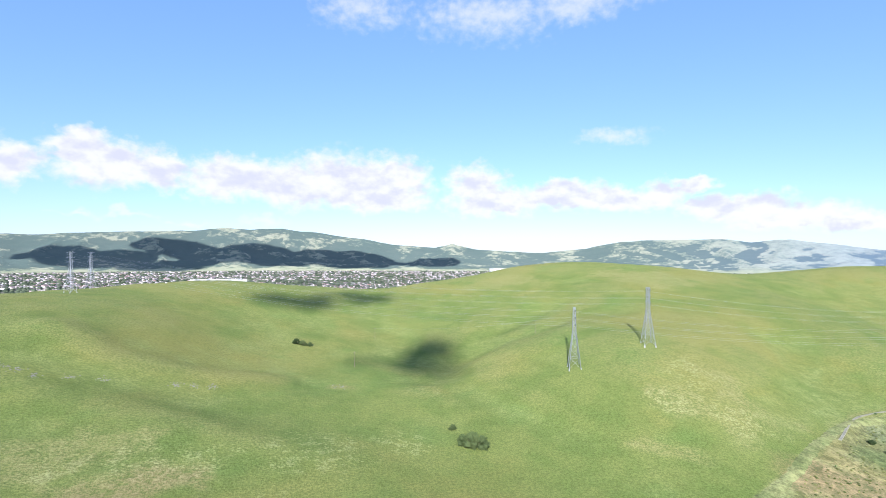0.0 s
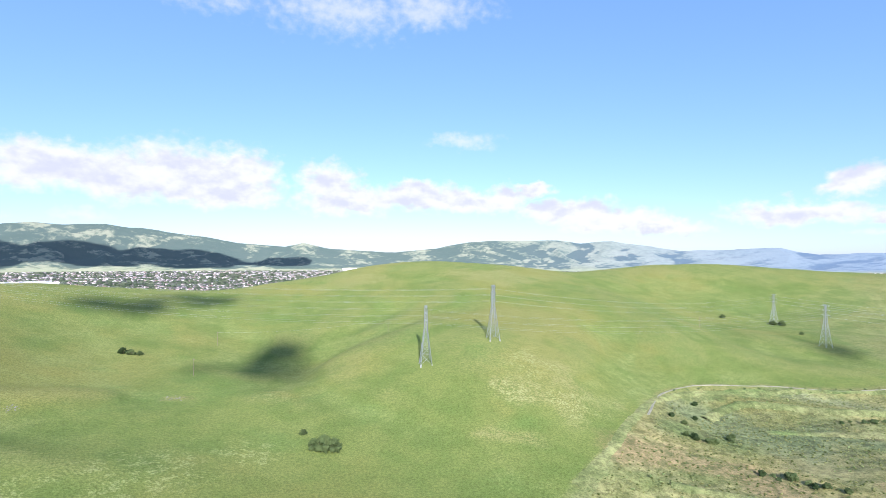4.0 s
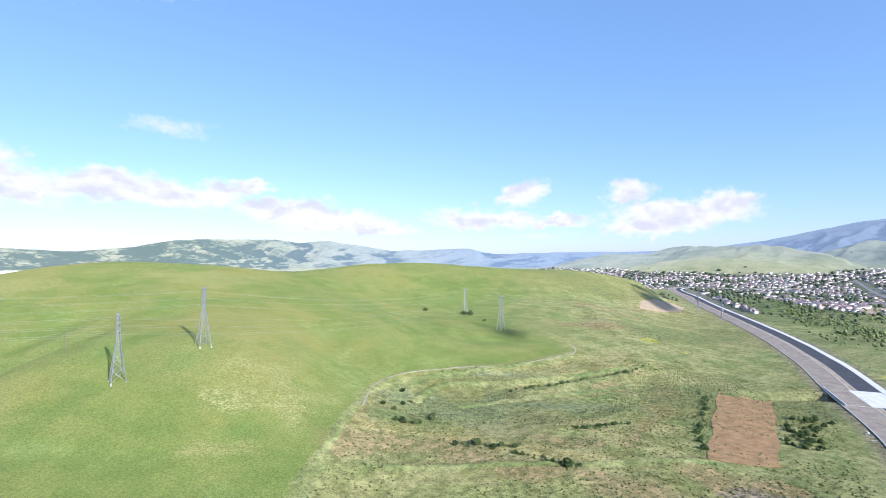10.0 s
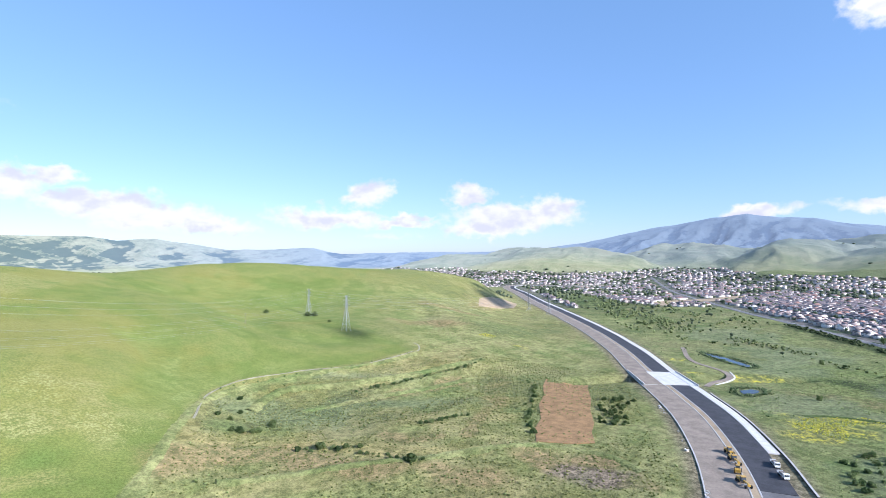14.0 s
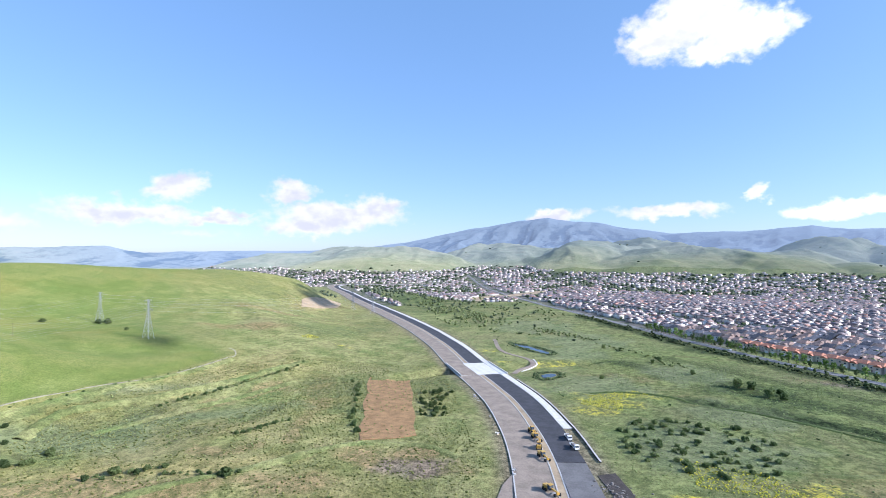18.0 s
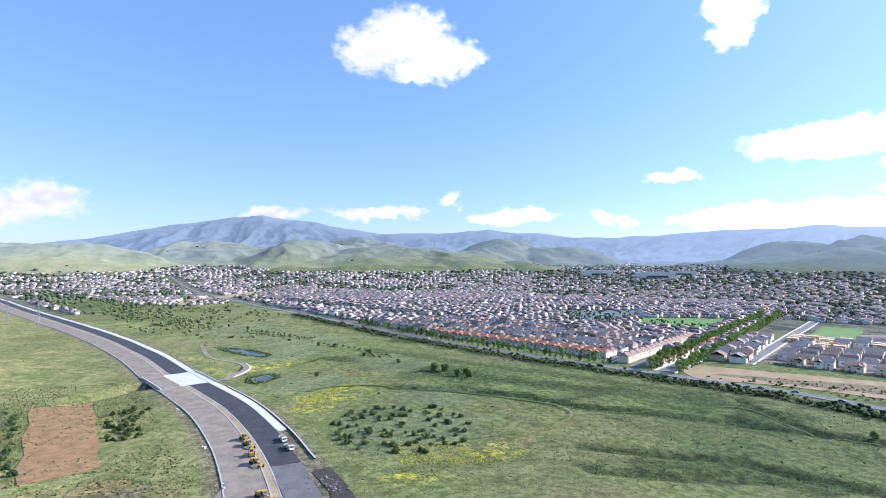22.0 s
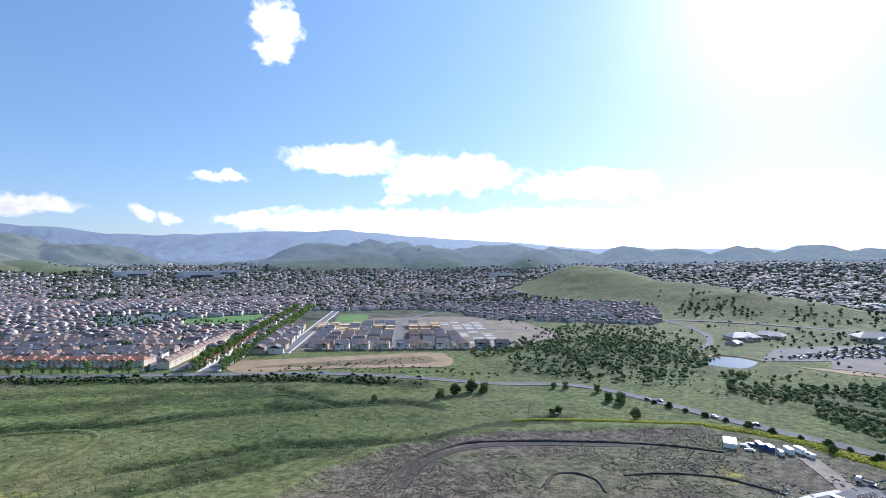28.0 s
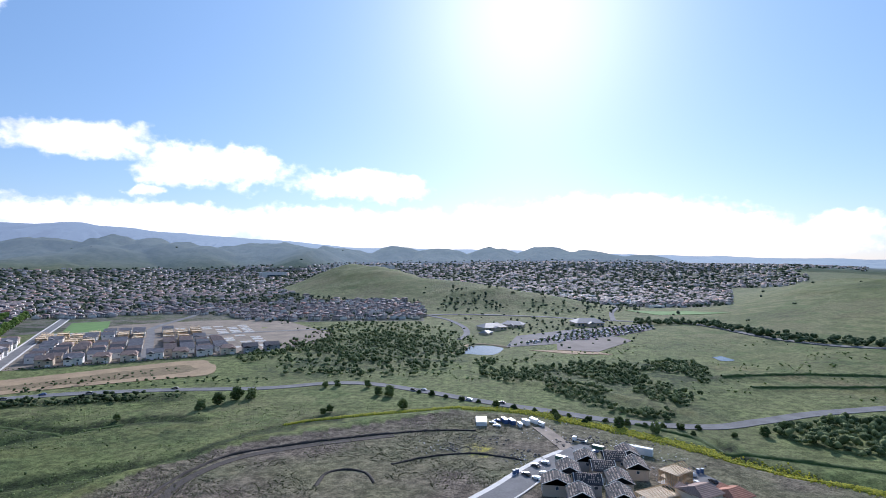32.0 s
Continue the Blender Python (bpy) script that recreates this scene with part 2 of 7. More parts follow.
def spline(points, step=8.0):
    """An even, smooth line through plan points."""
    p = np.array(points, float)
    p = np.vstack([2 * p[0] - p[1], p, 2 * p[-1] - p[-2]])
    out = []
    for k in range(1, len(p) - 2):
        a, b, c, d = p[k - 1:k + 3]
        n = max(2, int(np.hypot(*(c - b)) / step))
        t = (np.arange(n) / n)[:, None]
        out.append(0.5 * (2 * b + (c - a) * t + (2 * a - 5 * b + 4 * c - d) * t ** 2 + (3 * b - a - 3 * c + d) * t ** 3))
    return np.vstack(out + [p[-2:-1]])


def away_from(x, y, line):
    """Distance from a line in plan."""
    best = np.full(np.shape(x), 1e9)
    for (ax, ay), (bx, by) in zip(line[:-1], line[1:]):
        ux, uy = bx - ax, by - ay
        t = np.clip(((x - ax) * ux + (y - ay) * uy) / (ux * ux + uy * uy), 0, 1)
        best = np.minimum(best, np.hypot(x - ax - t * ux, y - ay - t * uy))
    return best


def inside(x, y, polygon):
    odd = np.zeros(np.shape(x), bool)
    for (ax, ay), (bx, by) in zip(polygon, polygon[1:] + polygon[:1]):
        cross = (ay > y) != (by > y)
        odd ^= cross & (x < (bx - ax) * (y - ay) / (by - ay + 1e-12) + ax)
    return odd


HIGHWAY_LINE = spline(HIGHWAY, 25)


CREEK = [(520, -40), (500, 0), (478, 35), (463, 62), (446, 92), (420, 118)]
PLAIN_AZ = (-130, 40, 57, 88, 111, 118, 135, 152, 166, 190, 211, 226)      # the valley floor climbs towards the foothills
PLAIN_UP = (0, 10, 30, 52, 58, 47, 51, 38, 58, 84, 74, 40)
FOLDS = [  # gullies (cut) and spurs (raised) of the pasture hills: line, metres, half-width
    ([(240, 390), (235, 359), (229, 323), (175, 268), (127, 213), (106, 199)], -5.0, 20),
    ([(-10, 388), (11, 392), (47, 403), (78, 405), (110, 440)], -3.5, 17),
    ([(395, 460), (382, 431), (369, 376), (381, 337), (430, 312)], -5.0, 22),
    ([(612, 379), (520, 316), (505, 288)], -5.0, 24),
    ([(6, 369), (18, 309), (34, 280), (47, 256), (58, 246)], -3.0, 12),
    ([(90, 490), (34, 429), (6, 369), (-10, 340)], -5.5, 18),
    ([(-207, 291), (-171, 276), (-140, 282), (-90, 305)], 3.5, 16),
    ([(-84, 579), (-60, 500), (-40, 450), (-30, 400)], -4.0, 22),
    ([(-190, 235), (-130, 222), (-75, 215), (-30, 205), (10, 190)], 2.0, 22),
    ([(-190, 265), (-130, 255), (-70, 248), (-20, 250), (10, 262)], -1.6, 20),
    ([(150, 520), (120, 460), (100, 400), (60, 360)], 3.0, 16),
    ([(330, 520), (300, 450), (290, 380), (280, 330)], 4.0, 20),
    ([(700, 420), (640, 330), (560, 260)], 4.0, 24),
    ([(800, 440), (740, 350), (680, 270)], -4.0, 22),
]

LOW_FOLDS = [  # ditches, terrace steps and banks of the valley floor: line, metres, half-width
    ([(384, -92), (360, -140), (339, -169), (301, -193), (277, -226), (226, -279), (186, -313), (157, -313)], -1.8, 4.0),
    ([(279, -304), (237, -293), (214, -289)], -1.8, 4.0), ([(238, -156), (213, -189), (197, -215), (166, -230), (131, -254)], -2.2, 6.0),
    ([(205, -140), (188, -170), (176, -205)], -1.6, 5.0), ([(290, -240), (262, -262), (238, -270)], -1.6, 6.0), ([(430, -120), (400, -165), (360, -200), (330, -232)], -1.4, 9.0),
    ([(150, -140), (152, -200), (140, -240), (112, -276), (62, -306), (4, -338)], 1.6, 7.0), ([(-132, -284), (-130, -262), (-145, -247), (-175, -232)], -2.2, 4.5),
    ([(270, 278), (295, 261), (331, 240), (383, 228), (435, 216)], 1.8, 7.0), ([(286, 236), (314, 224), (361, 211), (413, 201), (443, 204)], 1.8, 7.0),
    ([(248, 180), (266, 168), (292, 161), (330, 158)], 1.4, 6.0), ([(204, 196), (208, 166), (212, 145), (220, 131), (235, 110)], -1.6, 6.0),
    ([(188, 257), (221, 289), (255, 300), (301, 289), (346, 266), (413, 261)], 1.5, 5.0), ([(150, 190), (190, 160), (230, 120), (262, 90)], 1.2, 6.0),
    ([(-205, -436), (-268, -440), (-330, -424)], 2.0, 7.0), ([(-210, -402), (-299, -396), (-340, -390)], 1.6, 6.0), ([(-40, -425), (-90, -398), (-128, -345)], 2.0, 9.0),
]


def ridged(x, y, size, octaves=4, seed=0):
    """Sharp crests between rounded gullies, 0 to 1."""
    total, gain, most = 0.0, 1.0, 0.0
    for k in range(octaves):
        n = 1 - np.abs(value_noise(x + 31.7 * k, y - 17.3 * k, size, seed + k) * 2 - 1)
        total, most = total + gain * n * n, most + gain
        size, gain = size * 0.5, gain * 0.5
    return total / most


def folds(x, y, lines, west, east, south, north, stray):
    """Small valleys and banks along lines, within a stretch of the plan."""
    z = np.zeros_like(x)
    near = (x > west) & (x < east) & (y > south) & (y < north)
    if not near.any():
        return z
    px, py = x[near], y[near]
    wx, wy = px + fbm(px, py, stray * 6, 2, 151) * stray, py + fbm(px, py, stray * 6, 2, 152) * stray
    add = np.zeros_like(px)
    for line, much, half in lines:
        add += much * np.exp(-(away_from(wx, wy, np.array(line, float)) / half) ** 2)
    z[near] = add
    return z


def land(x, y, creek=True):
    """Height of the ground, for arrays of plan coordinates."""
    x, y = np.asarray(x, float), np.asarray(y, float)
    z = np.zeros_like(x)
    for r, row in enumerate(HILL_GRID):
        for c, h in enumerate(row):
            z = z + h * np.exp(-((x + 560 - 171 * c) ** 2 + (y - 180 * r) ** 2) / 31250.0)
    for r, row in enumerate(KNOLL_GRID):
        for c, h in enumerate(row):
            z = z + h * np.exp(-((x + 210 - 87 * c) ** 2 + (y - 90 - 82 * r) ** 2) / 7688.0)
    steep = ramp(z, 4, 30)
    z = z + steep * (fbm(x, y, 130, 4, 3) * 4.5 * ramp(np.hypot(x, y), 150, 330) + folds(x, y, FOLDS, -320, 900, 150, 650, 10.0))
    z = z * ramp(away_from(x, y, HIGHWAY_LINE), 30, 150)
    lone = np.zeros_like(x)
    for az, dist, h, wide, deep in LONE_HILLS:
        s, c = math.sin(math.radians(az)), math.cos(math.radians(az))
        along, side = x * s + y * c - dist, x * c - y * s
        lone = lone + h * np.exp(-(side / wide) ** 2 / 2 - (along / deep) ** 2 / 2)
    z = z + lone * (1 + ramp(lone, 12, 40) * (0.24 * ridged(x, y, 190, 4, 161) - 0.13))
    d = np.hypot(x, y) + 1e-6
    az = (np.degrees(np.arctan2(x, y)) + 130) % 360 - 130
    floor = np.interp(az, PLAIN_AZ, PLAIN_UP) * ramp(d, 1650, 3000)
    dome = np.zeros_like(x)
    warp, tilt = fbm(x, y, 420, 4, 11) * 150, fbm(x, y, 300, 3, 14) * 150
    for a, dist, h, half in EAST_DOMES + SOUTH_DOMES:
        s, c = math.sin(math.radians(a)), math.cos(math.radians(a))
        along, side = x * s + y * c - dist - 60, x * c - y * s
        r = ((side + tilt) / (half * 1.75)) ** 2 + ((along + warp) / (half * 1.15 + 180)) ** 2
        dome = np.maximum(dome, h * np.exp(-r / 2)) + 0.12 * np.minimum(dome, h * np.exp(-r / 2))
    cuts = ridged(x + warp * 0.5, y + tilt * 0.5, 330, 5, 12)
    z = z + floor + np.maximum(dome * (0.86 + 0.25 * cuts) - 10 - floor, 0)
    rise = np.interp(az, [p[0] for p in WEST_CREST + EAST_CREST], [p[1] for p in WEST_CREST + EAST_CREST])
    jag = fbm(az * 10 + 500, az * 0.0, 22, 4, 66) * 0.13
    crest = 95 + 4560 * np.tan(np.radians(rise + jag))
    sway = fbm(x, y, 500, 3, 24) * 5
    spur = 0.62 * ridged((az + sway) * 75, d * 0.30, 330, 5, 21) + 0.38 * ridged(x, y, 380, 4, 27)
    up = ramp(d, 3420, 4560)
    z = np.maximum(z, floor + (crest - floor) * up ** 1.15 * np.clip(1 - (1 - up ** 3) * 0.85 * (1 - spur), 0.08, 1.2))
    z = z + folds(x, y, LOW_FOLDS, -360, 470, -460, 320, 3.0)
    if creek:
        z = z - 5.5 * np.exp(-(away_from(x, y, np.array(CREEK, float)) / 8.0) ** 2)
    z = z + fbm(x, y, 46, 3, 5) * 0.45 * ramp(d, 60, 160)
    return z


def land_at(x, y):
    return float(land(np.array([x]), np.array([y]))[0])


# ---- materials ----
class Mat:
    """A small writer of node materials."""

    def __init__(self, name, rough=0.8, metal=0.0, spec=0.3):
        self.mat = bpy.data.materials.new(name)
        self.mat.use_nodes = True
        self.t = self.mat.node_tree
        self.b = self.t.nodes["Principled BSDF"]
        self.b.inputs["Roughness"].default_value = rough
        self.b.inputs["Metallic"].default_value = metal
        self.b.inputs["Specular IOR Level"].default_value = spec
        self.geo = None

    def place(self):
        if self.geo is None:
            self.geo = self.t.nodes.new("ShaderNodeNewGeometry")
        return self.geo.outputs["Position"]

    def noise(self, scale, detail=4, rough=0.55, local=False, stretch=None):
        n = self.t.nodes.new("ShaderNodeTexNoise")
        n.inputs["Scale"].default_value, n.inputs["Detail"].default_value = scale, detail
        n.inputs["Roughness"].default_value = rough
        src = self.t.nodes.new("ShaderNodeTexCoord").outputs["Object"] if local else self.place()
        if stretch:
            m = self.t.nodes.new("ShaderNodeMapping")
            m.inputs["Scale"].default_value = stretch
            self.t.links.new(src, m.inputs[0])
            src = m.outputs[0]
        self.t.links.new(src, n.inputs[0])
        return n.outputs[0]

    def attr(self, name):
        n = self.t.nodes.new("ShaderNodeAttribute")
        n.attribute_name = name
        return n.outputs["Fac"]

    def random(self):
        return self.t.nodes.new("ShaderNodeObjectInfo").outputs["Random"]

    def island(self):
        return self.t.nodes.new("ShaderNodeNewGeometry").outputs["Random Per Island"]

    def math(self, op, a, b=0.0, clamp=False):
        n = self.t.nodes.new("ShaderNodeMath")
        n.operation, n.use_clamp = op, clamp
        for k, v in enumerate((a, b)):
            if isinstance(v, (int, float)):
                n.inputs[k].default_value = v
            else:
                self.t.links.new(v, n.inputs[k])
        return n.outputs[0]

    def step(self, v, a, b):
        n = self.t.nodes.new("ShaderNodeMapRange")
        n.interpolation_type = "SMOOTHSTEP"
        self.t.links.new(v, n.inputs[0])
        n.inputs[1].default_value, n.inputs[2].default_value = a, b
        return n.outputs[0]

    def mix(self, f, a, b):
        n = self.t.nodes.new("ShaderNodeMix")
        n.data_type = "RGBA"
        for k, v in ((0, f), (6, a), (7, b)):
            if isinstance(v, (int, float)):
                n.inputs[k].default_value = v
            elif isinstance(v, tuple):
                n.inputs[k].default_value = (*v, 1) if len(v) == 3 else v
            else:
                self.t.links.new(v, n.inputs[k])
        return n.outputs[2]

    def ramp(self, v, stops):
        n = self.t.nodes.new("ShaderNodeValToRGB")
        e = n.color_ramp.elements
        while len(e) < len(stops):
            e.new(0.5)
        for el, (pos, col) in zip(e, stops):
            el.position, el.color = pos, (*col, 1)
        self.t.links.new(v, n.inputs[0])
        return n.outputs[0]

    def colour(self, c):
        if isinstance(c, tuple):
            self.b.inputs["Base Color"].default_value = (*c, 1)
        else:
            self.t.links.new(c, self.b.inputs["Base Color"])
        return self

    def bump(self, v, strength, distance):
        n = self.t.nodes.new("ShaderNodeBump")
        n.inputs["Strength"].default_value, n.inputs["Distance"].default_value = strength, distance
        self.t.links.new(v, n.inputs["Height"])
        self.t.links.new(n.outputs[0], self.b.inputs["Normal"])
        return self


def plain(name, col, rough=0.7, metal=0.0, vary=0.18, scale=0.6, spec=0.3, bump=0.0):
    """A surface of one colour with grain and stains at two scales."""
    m = Mat(name, rough, metal, spec)
    a, b = m.noise(scale, 5), m.noise(scale * 9, 3)
    f = m.math("ADD", m.math("MULTIPLY", a, 0.65), m.math("MULTIPLY", b, 0.35))
    lo, hi = tuple(c * (1 - vary) for c in col), tuple(min(1, c * (1 + vary)) for c in col)
    m.colour(m.mix(m.step(f, 0.3, 0.7), lo, hi))
    if bump:
        m.bump(b, 0.5, bump)
    return m.mat


def ground_material():
    m = Mat("grassland", 0.95, 0, 0.12)
    m.b.inputs["Diffuse Roughness"].default_value = 0.4
    n1, n2, n3, n4 = m.noise(0.008, 5), m.noise(0.045, 5, 0.6), m.noise(0.22, 5, 0.7), m.noise(0.9, 4, 0.75)
    tuft = m.math("ADD", m.math("MULTIPLY", n3, 0.55), m.math("MULTIPLY", n4, 0.45))
    grain = m.math("ADD", m.math("MULTIPLY", n4, 0.6), m.math("MULTIPLY", m.noise(2.4, 3, 0.6), 0.4))
    # rough pasture of the valley
    valley = m.mix(m.step(n2, 0.38, 0.62), (0.136, 0.160, 0.058), (0.232, 0.242, 0.102))
    valley = m.mix(m.math("MULTIPLY", m.step(n1, 0.48, 0.64), 0.65), valley, (0.200, 0.192, 0.092))
    valley = m.mix(m.math("MULTIPLY", m.step(m.noise(0.028, 5, 0.62), 0.52, 0.66), 0.7), valley, (0.108, 0.164, 0.050))
    lush = m.mix(m.step(n2, 0.36, 0.64), (0.112, 0.152, 0.036), (0.152, 0.180, 0.048))
    lush = m.mix(m.math("MULTIPLY", m.step(n1, 0.46, 0.66), 0.55), lush, (0.220, 0.196, 0.058))
    lush = m.mix(m.math("MULTIPLY", m.step(m.noise(0.02, 4, 0.6), 0.54, 0.70), 0.55), lush, (0.108, 0.166, 0.040))
    lush = m.mix(m.math("MULTIPLY", m.attr("straw"), m.step(tuft, 0.36, 0.60)), lush, (0.215, 0.212, 0.078))
    pale = m.math("MULTIPLY", m.math("MAXIMUM", m.math("MULTIPLY", m.step(m.noise(0.016, 4, 0.65), 0.58, 0.70), 0.5), m.attr("pale")), m.step(tuft, 0.50, 0.58))
    lush = m.mix(m.math("MULTIPLY", pale, 0.42), lush, (0.290, 0.315, 0.130))
    straw = m.mix(m.step(n2, 0.36, 0.64), (0.165, 0.165, 0.058), (0.275, 0.252, 0.108))
    valley = m.mix(m.attr("straw"), valley, straw)
    c = m.mix(m.attr("lush"), valley, lush)
    red = m.mix(m.step(n3, 0.35, 0.65), (0.170, 0.115, 0.062), (0.270, 0.190, 0.105))
    c = m.mix(m.math("MULTIPLY", m.math("MULTIPLY", m.attr("dry"), 0.85), m.step(tuft, 0.34, 0.58)), c, red)
    soil = m.mix(m.step(tuft, 0.4, 0.62), (0.132, 0.104, 0.080), (0.245, 0.198, 0.152))
    c = m.mix(m.attr("soil"), c, soil)
    green = m.mix(m.step(n3, 0.4, 0.6), (0.130, 0.172, 0.048), (0.205, 0.245, 0.082))
    c = m.mix(m.math("MULTIPLY", m.attr("wet"), m.step(n2, 0.25, 0.7)), c, green)
    # dark rank growth; also paints in the shadows on the road bank
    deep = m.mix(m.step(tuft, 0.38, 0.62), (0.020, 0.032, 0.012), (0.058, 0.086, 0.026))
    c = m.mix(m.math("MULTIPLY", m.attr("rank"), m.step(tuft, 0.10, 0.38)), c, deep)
    c = m.mix(m.math("MULTIPLY", m.attr("bloom"), m.step(tuft, 0.47, 0.60)), c, (0.480, 0.420, 0.040))
    # sage grass blots; with distance also painted haze that greys the ground
    c = m.mix(m.attr("sage_haze"), c, m.mix(m.step(n2, 0.36, 0.64), (0.150, 0.180, 0.088), (0.222, 0.240, 0.130)))
    shrub = m.mix(m.step(n3, 0.4, 0.6), (0.035, 0.060, 0.022), (0.070, 0.105, 0.038))
    c = m.mix(m.math("MULTIPLY", m.attr("scrub"), m.step(n2, 0.40, 0.56)), c, shrub)
    dark = m.mix(m.step(tuft, 0.38, 0.62), (0.60, 0.60, 0.57), (1.36, 1.34, 1.28))
    yard = m.mix(m.step(m.noise(0.03, 4, 0.6), 0.42, 0.56), (0.060, 0.082, 0.042), (0.165, 0.150, 0.140))
    c = m.mix(m.attr("urban"), c, yard)
    n = m.t.nodes.new("ShaderNodeMix")
    n.data_type, n.blend_type = "RGBA", "MULTIPLY"
    m.t.links.new(m.math("SUBTRACT", 1.0, m.math("MULTIPLY", m.attr("lush"), 0.45)), n.inputs[0])
    m.t.links.new(c, n.inputs[6])
    m.t.links.new(m.mix(m.attr("lush"), dark, m.mix(m.step(grain, 0.40, 0.60), (0.50, 0.52, 0.46), (1.42, 1.38, 1.40))), n.inputs[7])
    m.colour(n.outputs[2])
    m.bump(tuft, 1.0, 1.2)
    return m.mat


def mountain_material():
    m = Mat("hazed_chaparral", 1.0, 0, 0.0)
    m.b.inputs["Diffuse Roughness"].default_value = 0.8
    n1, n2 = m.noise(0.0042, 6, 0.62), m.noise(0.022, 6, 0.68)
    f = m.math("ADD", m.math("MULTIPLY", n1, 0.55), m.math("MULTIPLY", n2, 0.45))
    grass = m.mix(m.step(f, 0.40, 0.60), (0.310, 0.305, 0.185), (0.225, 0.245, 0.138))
    # darker at random, in hollows, and over the western woods
    thick = m.math("ADD", m.math("MULTIPLY", m.attr("wood_hollow"), 0.30), f)
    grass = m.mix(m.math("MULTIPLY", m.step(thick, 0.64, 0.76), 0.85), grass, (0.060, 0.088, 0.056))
    # haze painted in: ridges turn blue with distance
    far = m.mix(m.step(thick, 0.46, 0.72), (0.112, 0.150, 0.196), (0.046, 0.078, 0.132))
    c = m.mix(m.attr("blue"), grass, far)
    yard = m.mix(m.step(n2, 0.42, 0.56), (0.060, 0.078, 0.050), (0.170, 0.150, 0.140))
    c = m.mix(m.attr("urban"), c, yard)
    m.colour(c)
    m.b.inputs["Emission Color"].default_value = (0.36, 0.44, 0.56, 1)          # air light of the far distance, put in as emission
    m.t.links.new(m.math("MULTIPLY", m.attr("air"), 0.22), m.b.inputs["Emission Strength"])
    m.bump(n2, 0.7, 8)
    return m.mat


GROUND = ground_material()
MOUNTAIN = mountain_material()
ASPHALT = plain("fresh_asphalt", (0.050, 0.050, 0.056), 0.85, vary=0.3, scale=0.15)
OLD_ASPHALT = plain("worn_asphalt", (0.185, 0.182, 0.182), 0.95, vary=0.2, scale=0.12, spec=0.1)
GRAVEL = plain("road_base_gravel", (0.245, 0.200, 0.158), 0.95, vary=0.25, scale=0.12, bump=0.05)
CONCRETE = plain("pale_concrete", (0.56, 0.54, 0.51), 0.8, vary=0.12, scale=0.25)
KERB = plain("kerb_concrete", (0.42, 0.41, 0.39), 0.8, vary=0.15, scale=0.5)
DIRT = plain("bare_dirt", (0.33, 0.25, 0.16), 0.95, vary=0.25, scale=0.08, bump=0.15)
TAN_DIRT = plain("graded_tan_dirt", (0.300, 0.215, 0.125), 0.95, vary=0.22, scale=0.07, bump=0.12)
BROWN_FIELD = plain("ploughed_brown_earth", (0.275, 0.165, 0.074), 0.95, vary=0.35, scale=0.16, bump=0.2)
TURF = plain("mown_turf", (0.105, 0.205, 0.050), 0.95, vary=0.15, scale=0.06, bump=0.05)


def link(name, verts, faces, mat, parent=None, smooth=False):
    me = bpy.data.meshes.new(name)
    me.from_pydata(verts, [], faces)
    me.materials.append(mat)
    if smooth:
        me.shade_smooth()
    ob = new(name, me)
    if parent:
        ob.parent = parent
    return ob


# ---- ground sheet ----
HILL_PASTURE = [(-20, 60), (60, 140), (113, 199), (143, 222), (175, 252), (220, 287), (259, 296), (312, 281), (362, 264), (417, 259),
                (450, 300), (520, 400), (640, 470), (800, 520), (1000, 560), (1150, 640), (1100, 1100), (-1100, 1200), (-1200, -300), (-200, -200)]
BUILD_PAD = [(137, -100), (139, -140), (152, -190), (138, -238), (109, -274), (62, -301), (4, -336), (-40, -335), (-59, -320), (-86, -300), (-108, -279), (-127, -259), (-144, -243), (-172, -218), (-160, -60), (-60, 40), (60, 20)]
BLOOMS = [(375, -40, 26, 12), (395, -58, 24, 9), (352, -28, 18, 8), (220, -62, 18, 9), (242, -112, 14, 12), (560, 60, 14, 6), (500, 36, 10, 5), (395, -22, 12, 5), (505, -5, 16, 8), (520, -18, 12, 6), (543, 248, 5, 5), (528, 208, 7, 5), (522, 196, 6, 4), (-10, -268, 8, 12)]
RUST_LINES = [([(150, 226), (163, 214), (194, 192), (198, 157), (200, 129), (212, 100)], 13, 0.9), ([(286, 224), (311, 213), (336, 200), (372, 196)], 7, 0.85), ([(330, 152), (360, 160), (400, 172)], 7, 0.5),
              ([(238, 166), (232, 150), (246, 140)], 7, 0.75), ([(246, 88), (238, 70), (262, 60)], 12, 1.0), ([(255, 128), (300, 140), (345, 146)], 5, 0.7), ([(330, 255), (400, 238), (470, 235)], 9, 0.3), ([(820, 384), (880, 396), (960, 377)], 20, 0.5)]
STRAW_LINES = [([(168, 238), (188, 257), (221, 289), (255, 300), (301, 289), (346, 266), (413, 261), (446, 271)], 5, 1.0), ([(270, 278), (295, 261), (331, 240), (383, 228), (435, 216)], 7, 0.9), ([(182, 222), (205, 205), (214, 178), (222, 140), (240, 112)], 5, 1.0),
               ([(175, 236), (190, 222), (214, 214)], 9, 0.8), ([(210, 262), (235, 250), (262, 262)], 8, 0.6), ([(300, 130), (340, 142), (385, 150)], 14, 0.8), ([(112, 198), (143, 222), (172, 248)], 2.0, 0.6), ([(262, 178), (300, 165), (345, 165)], 9, 0.6)]
REDS = [(-100, 165, 26, 12), (-60, 311, 9, 4), (440, -75, 26, 16), (455, -60, 40, 10), (240, 55, 26, 12), (560, 330, 60, 20), (700, 370, 60, 22)]
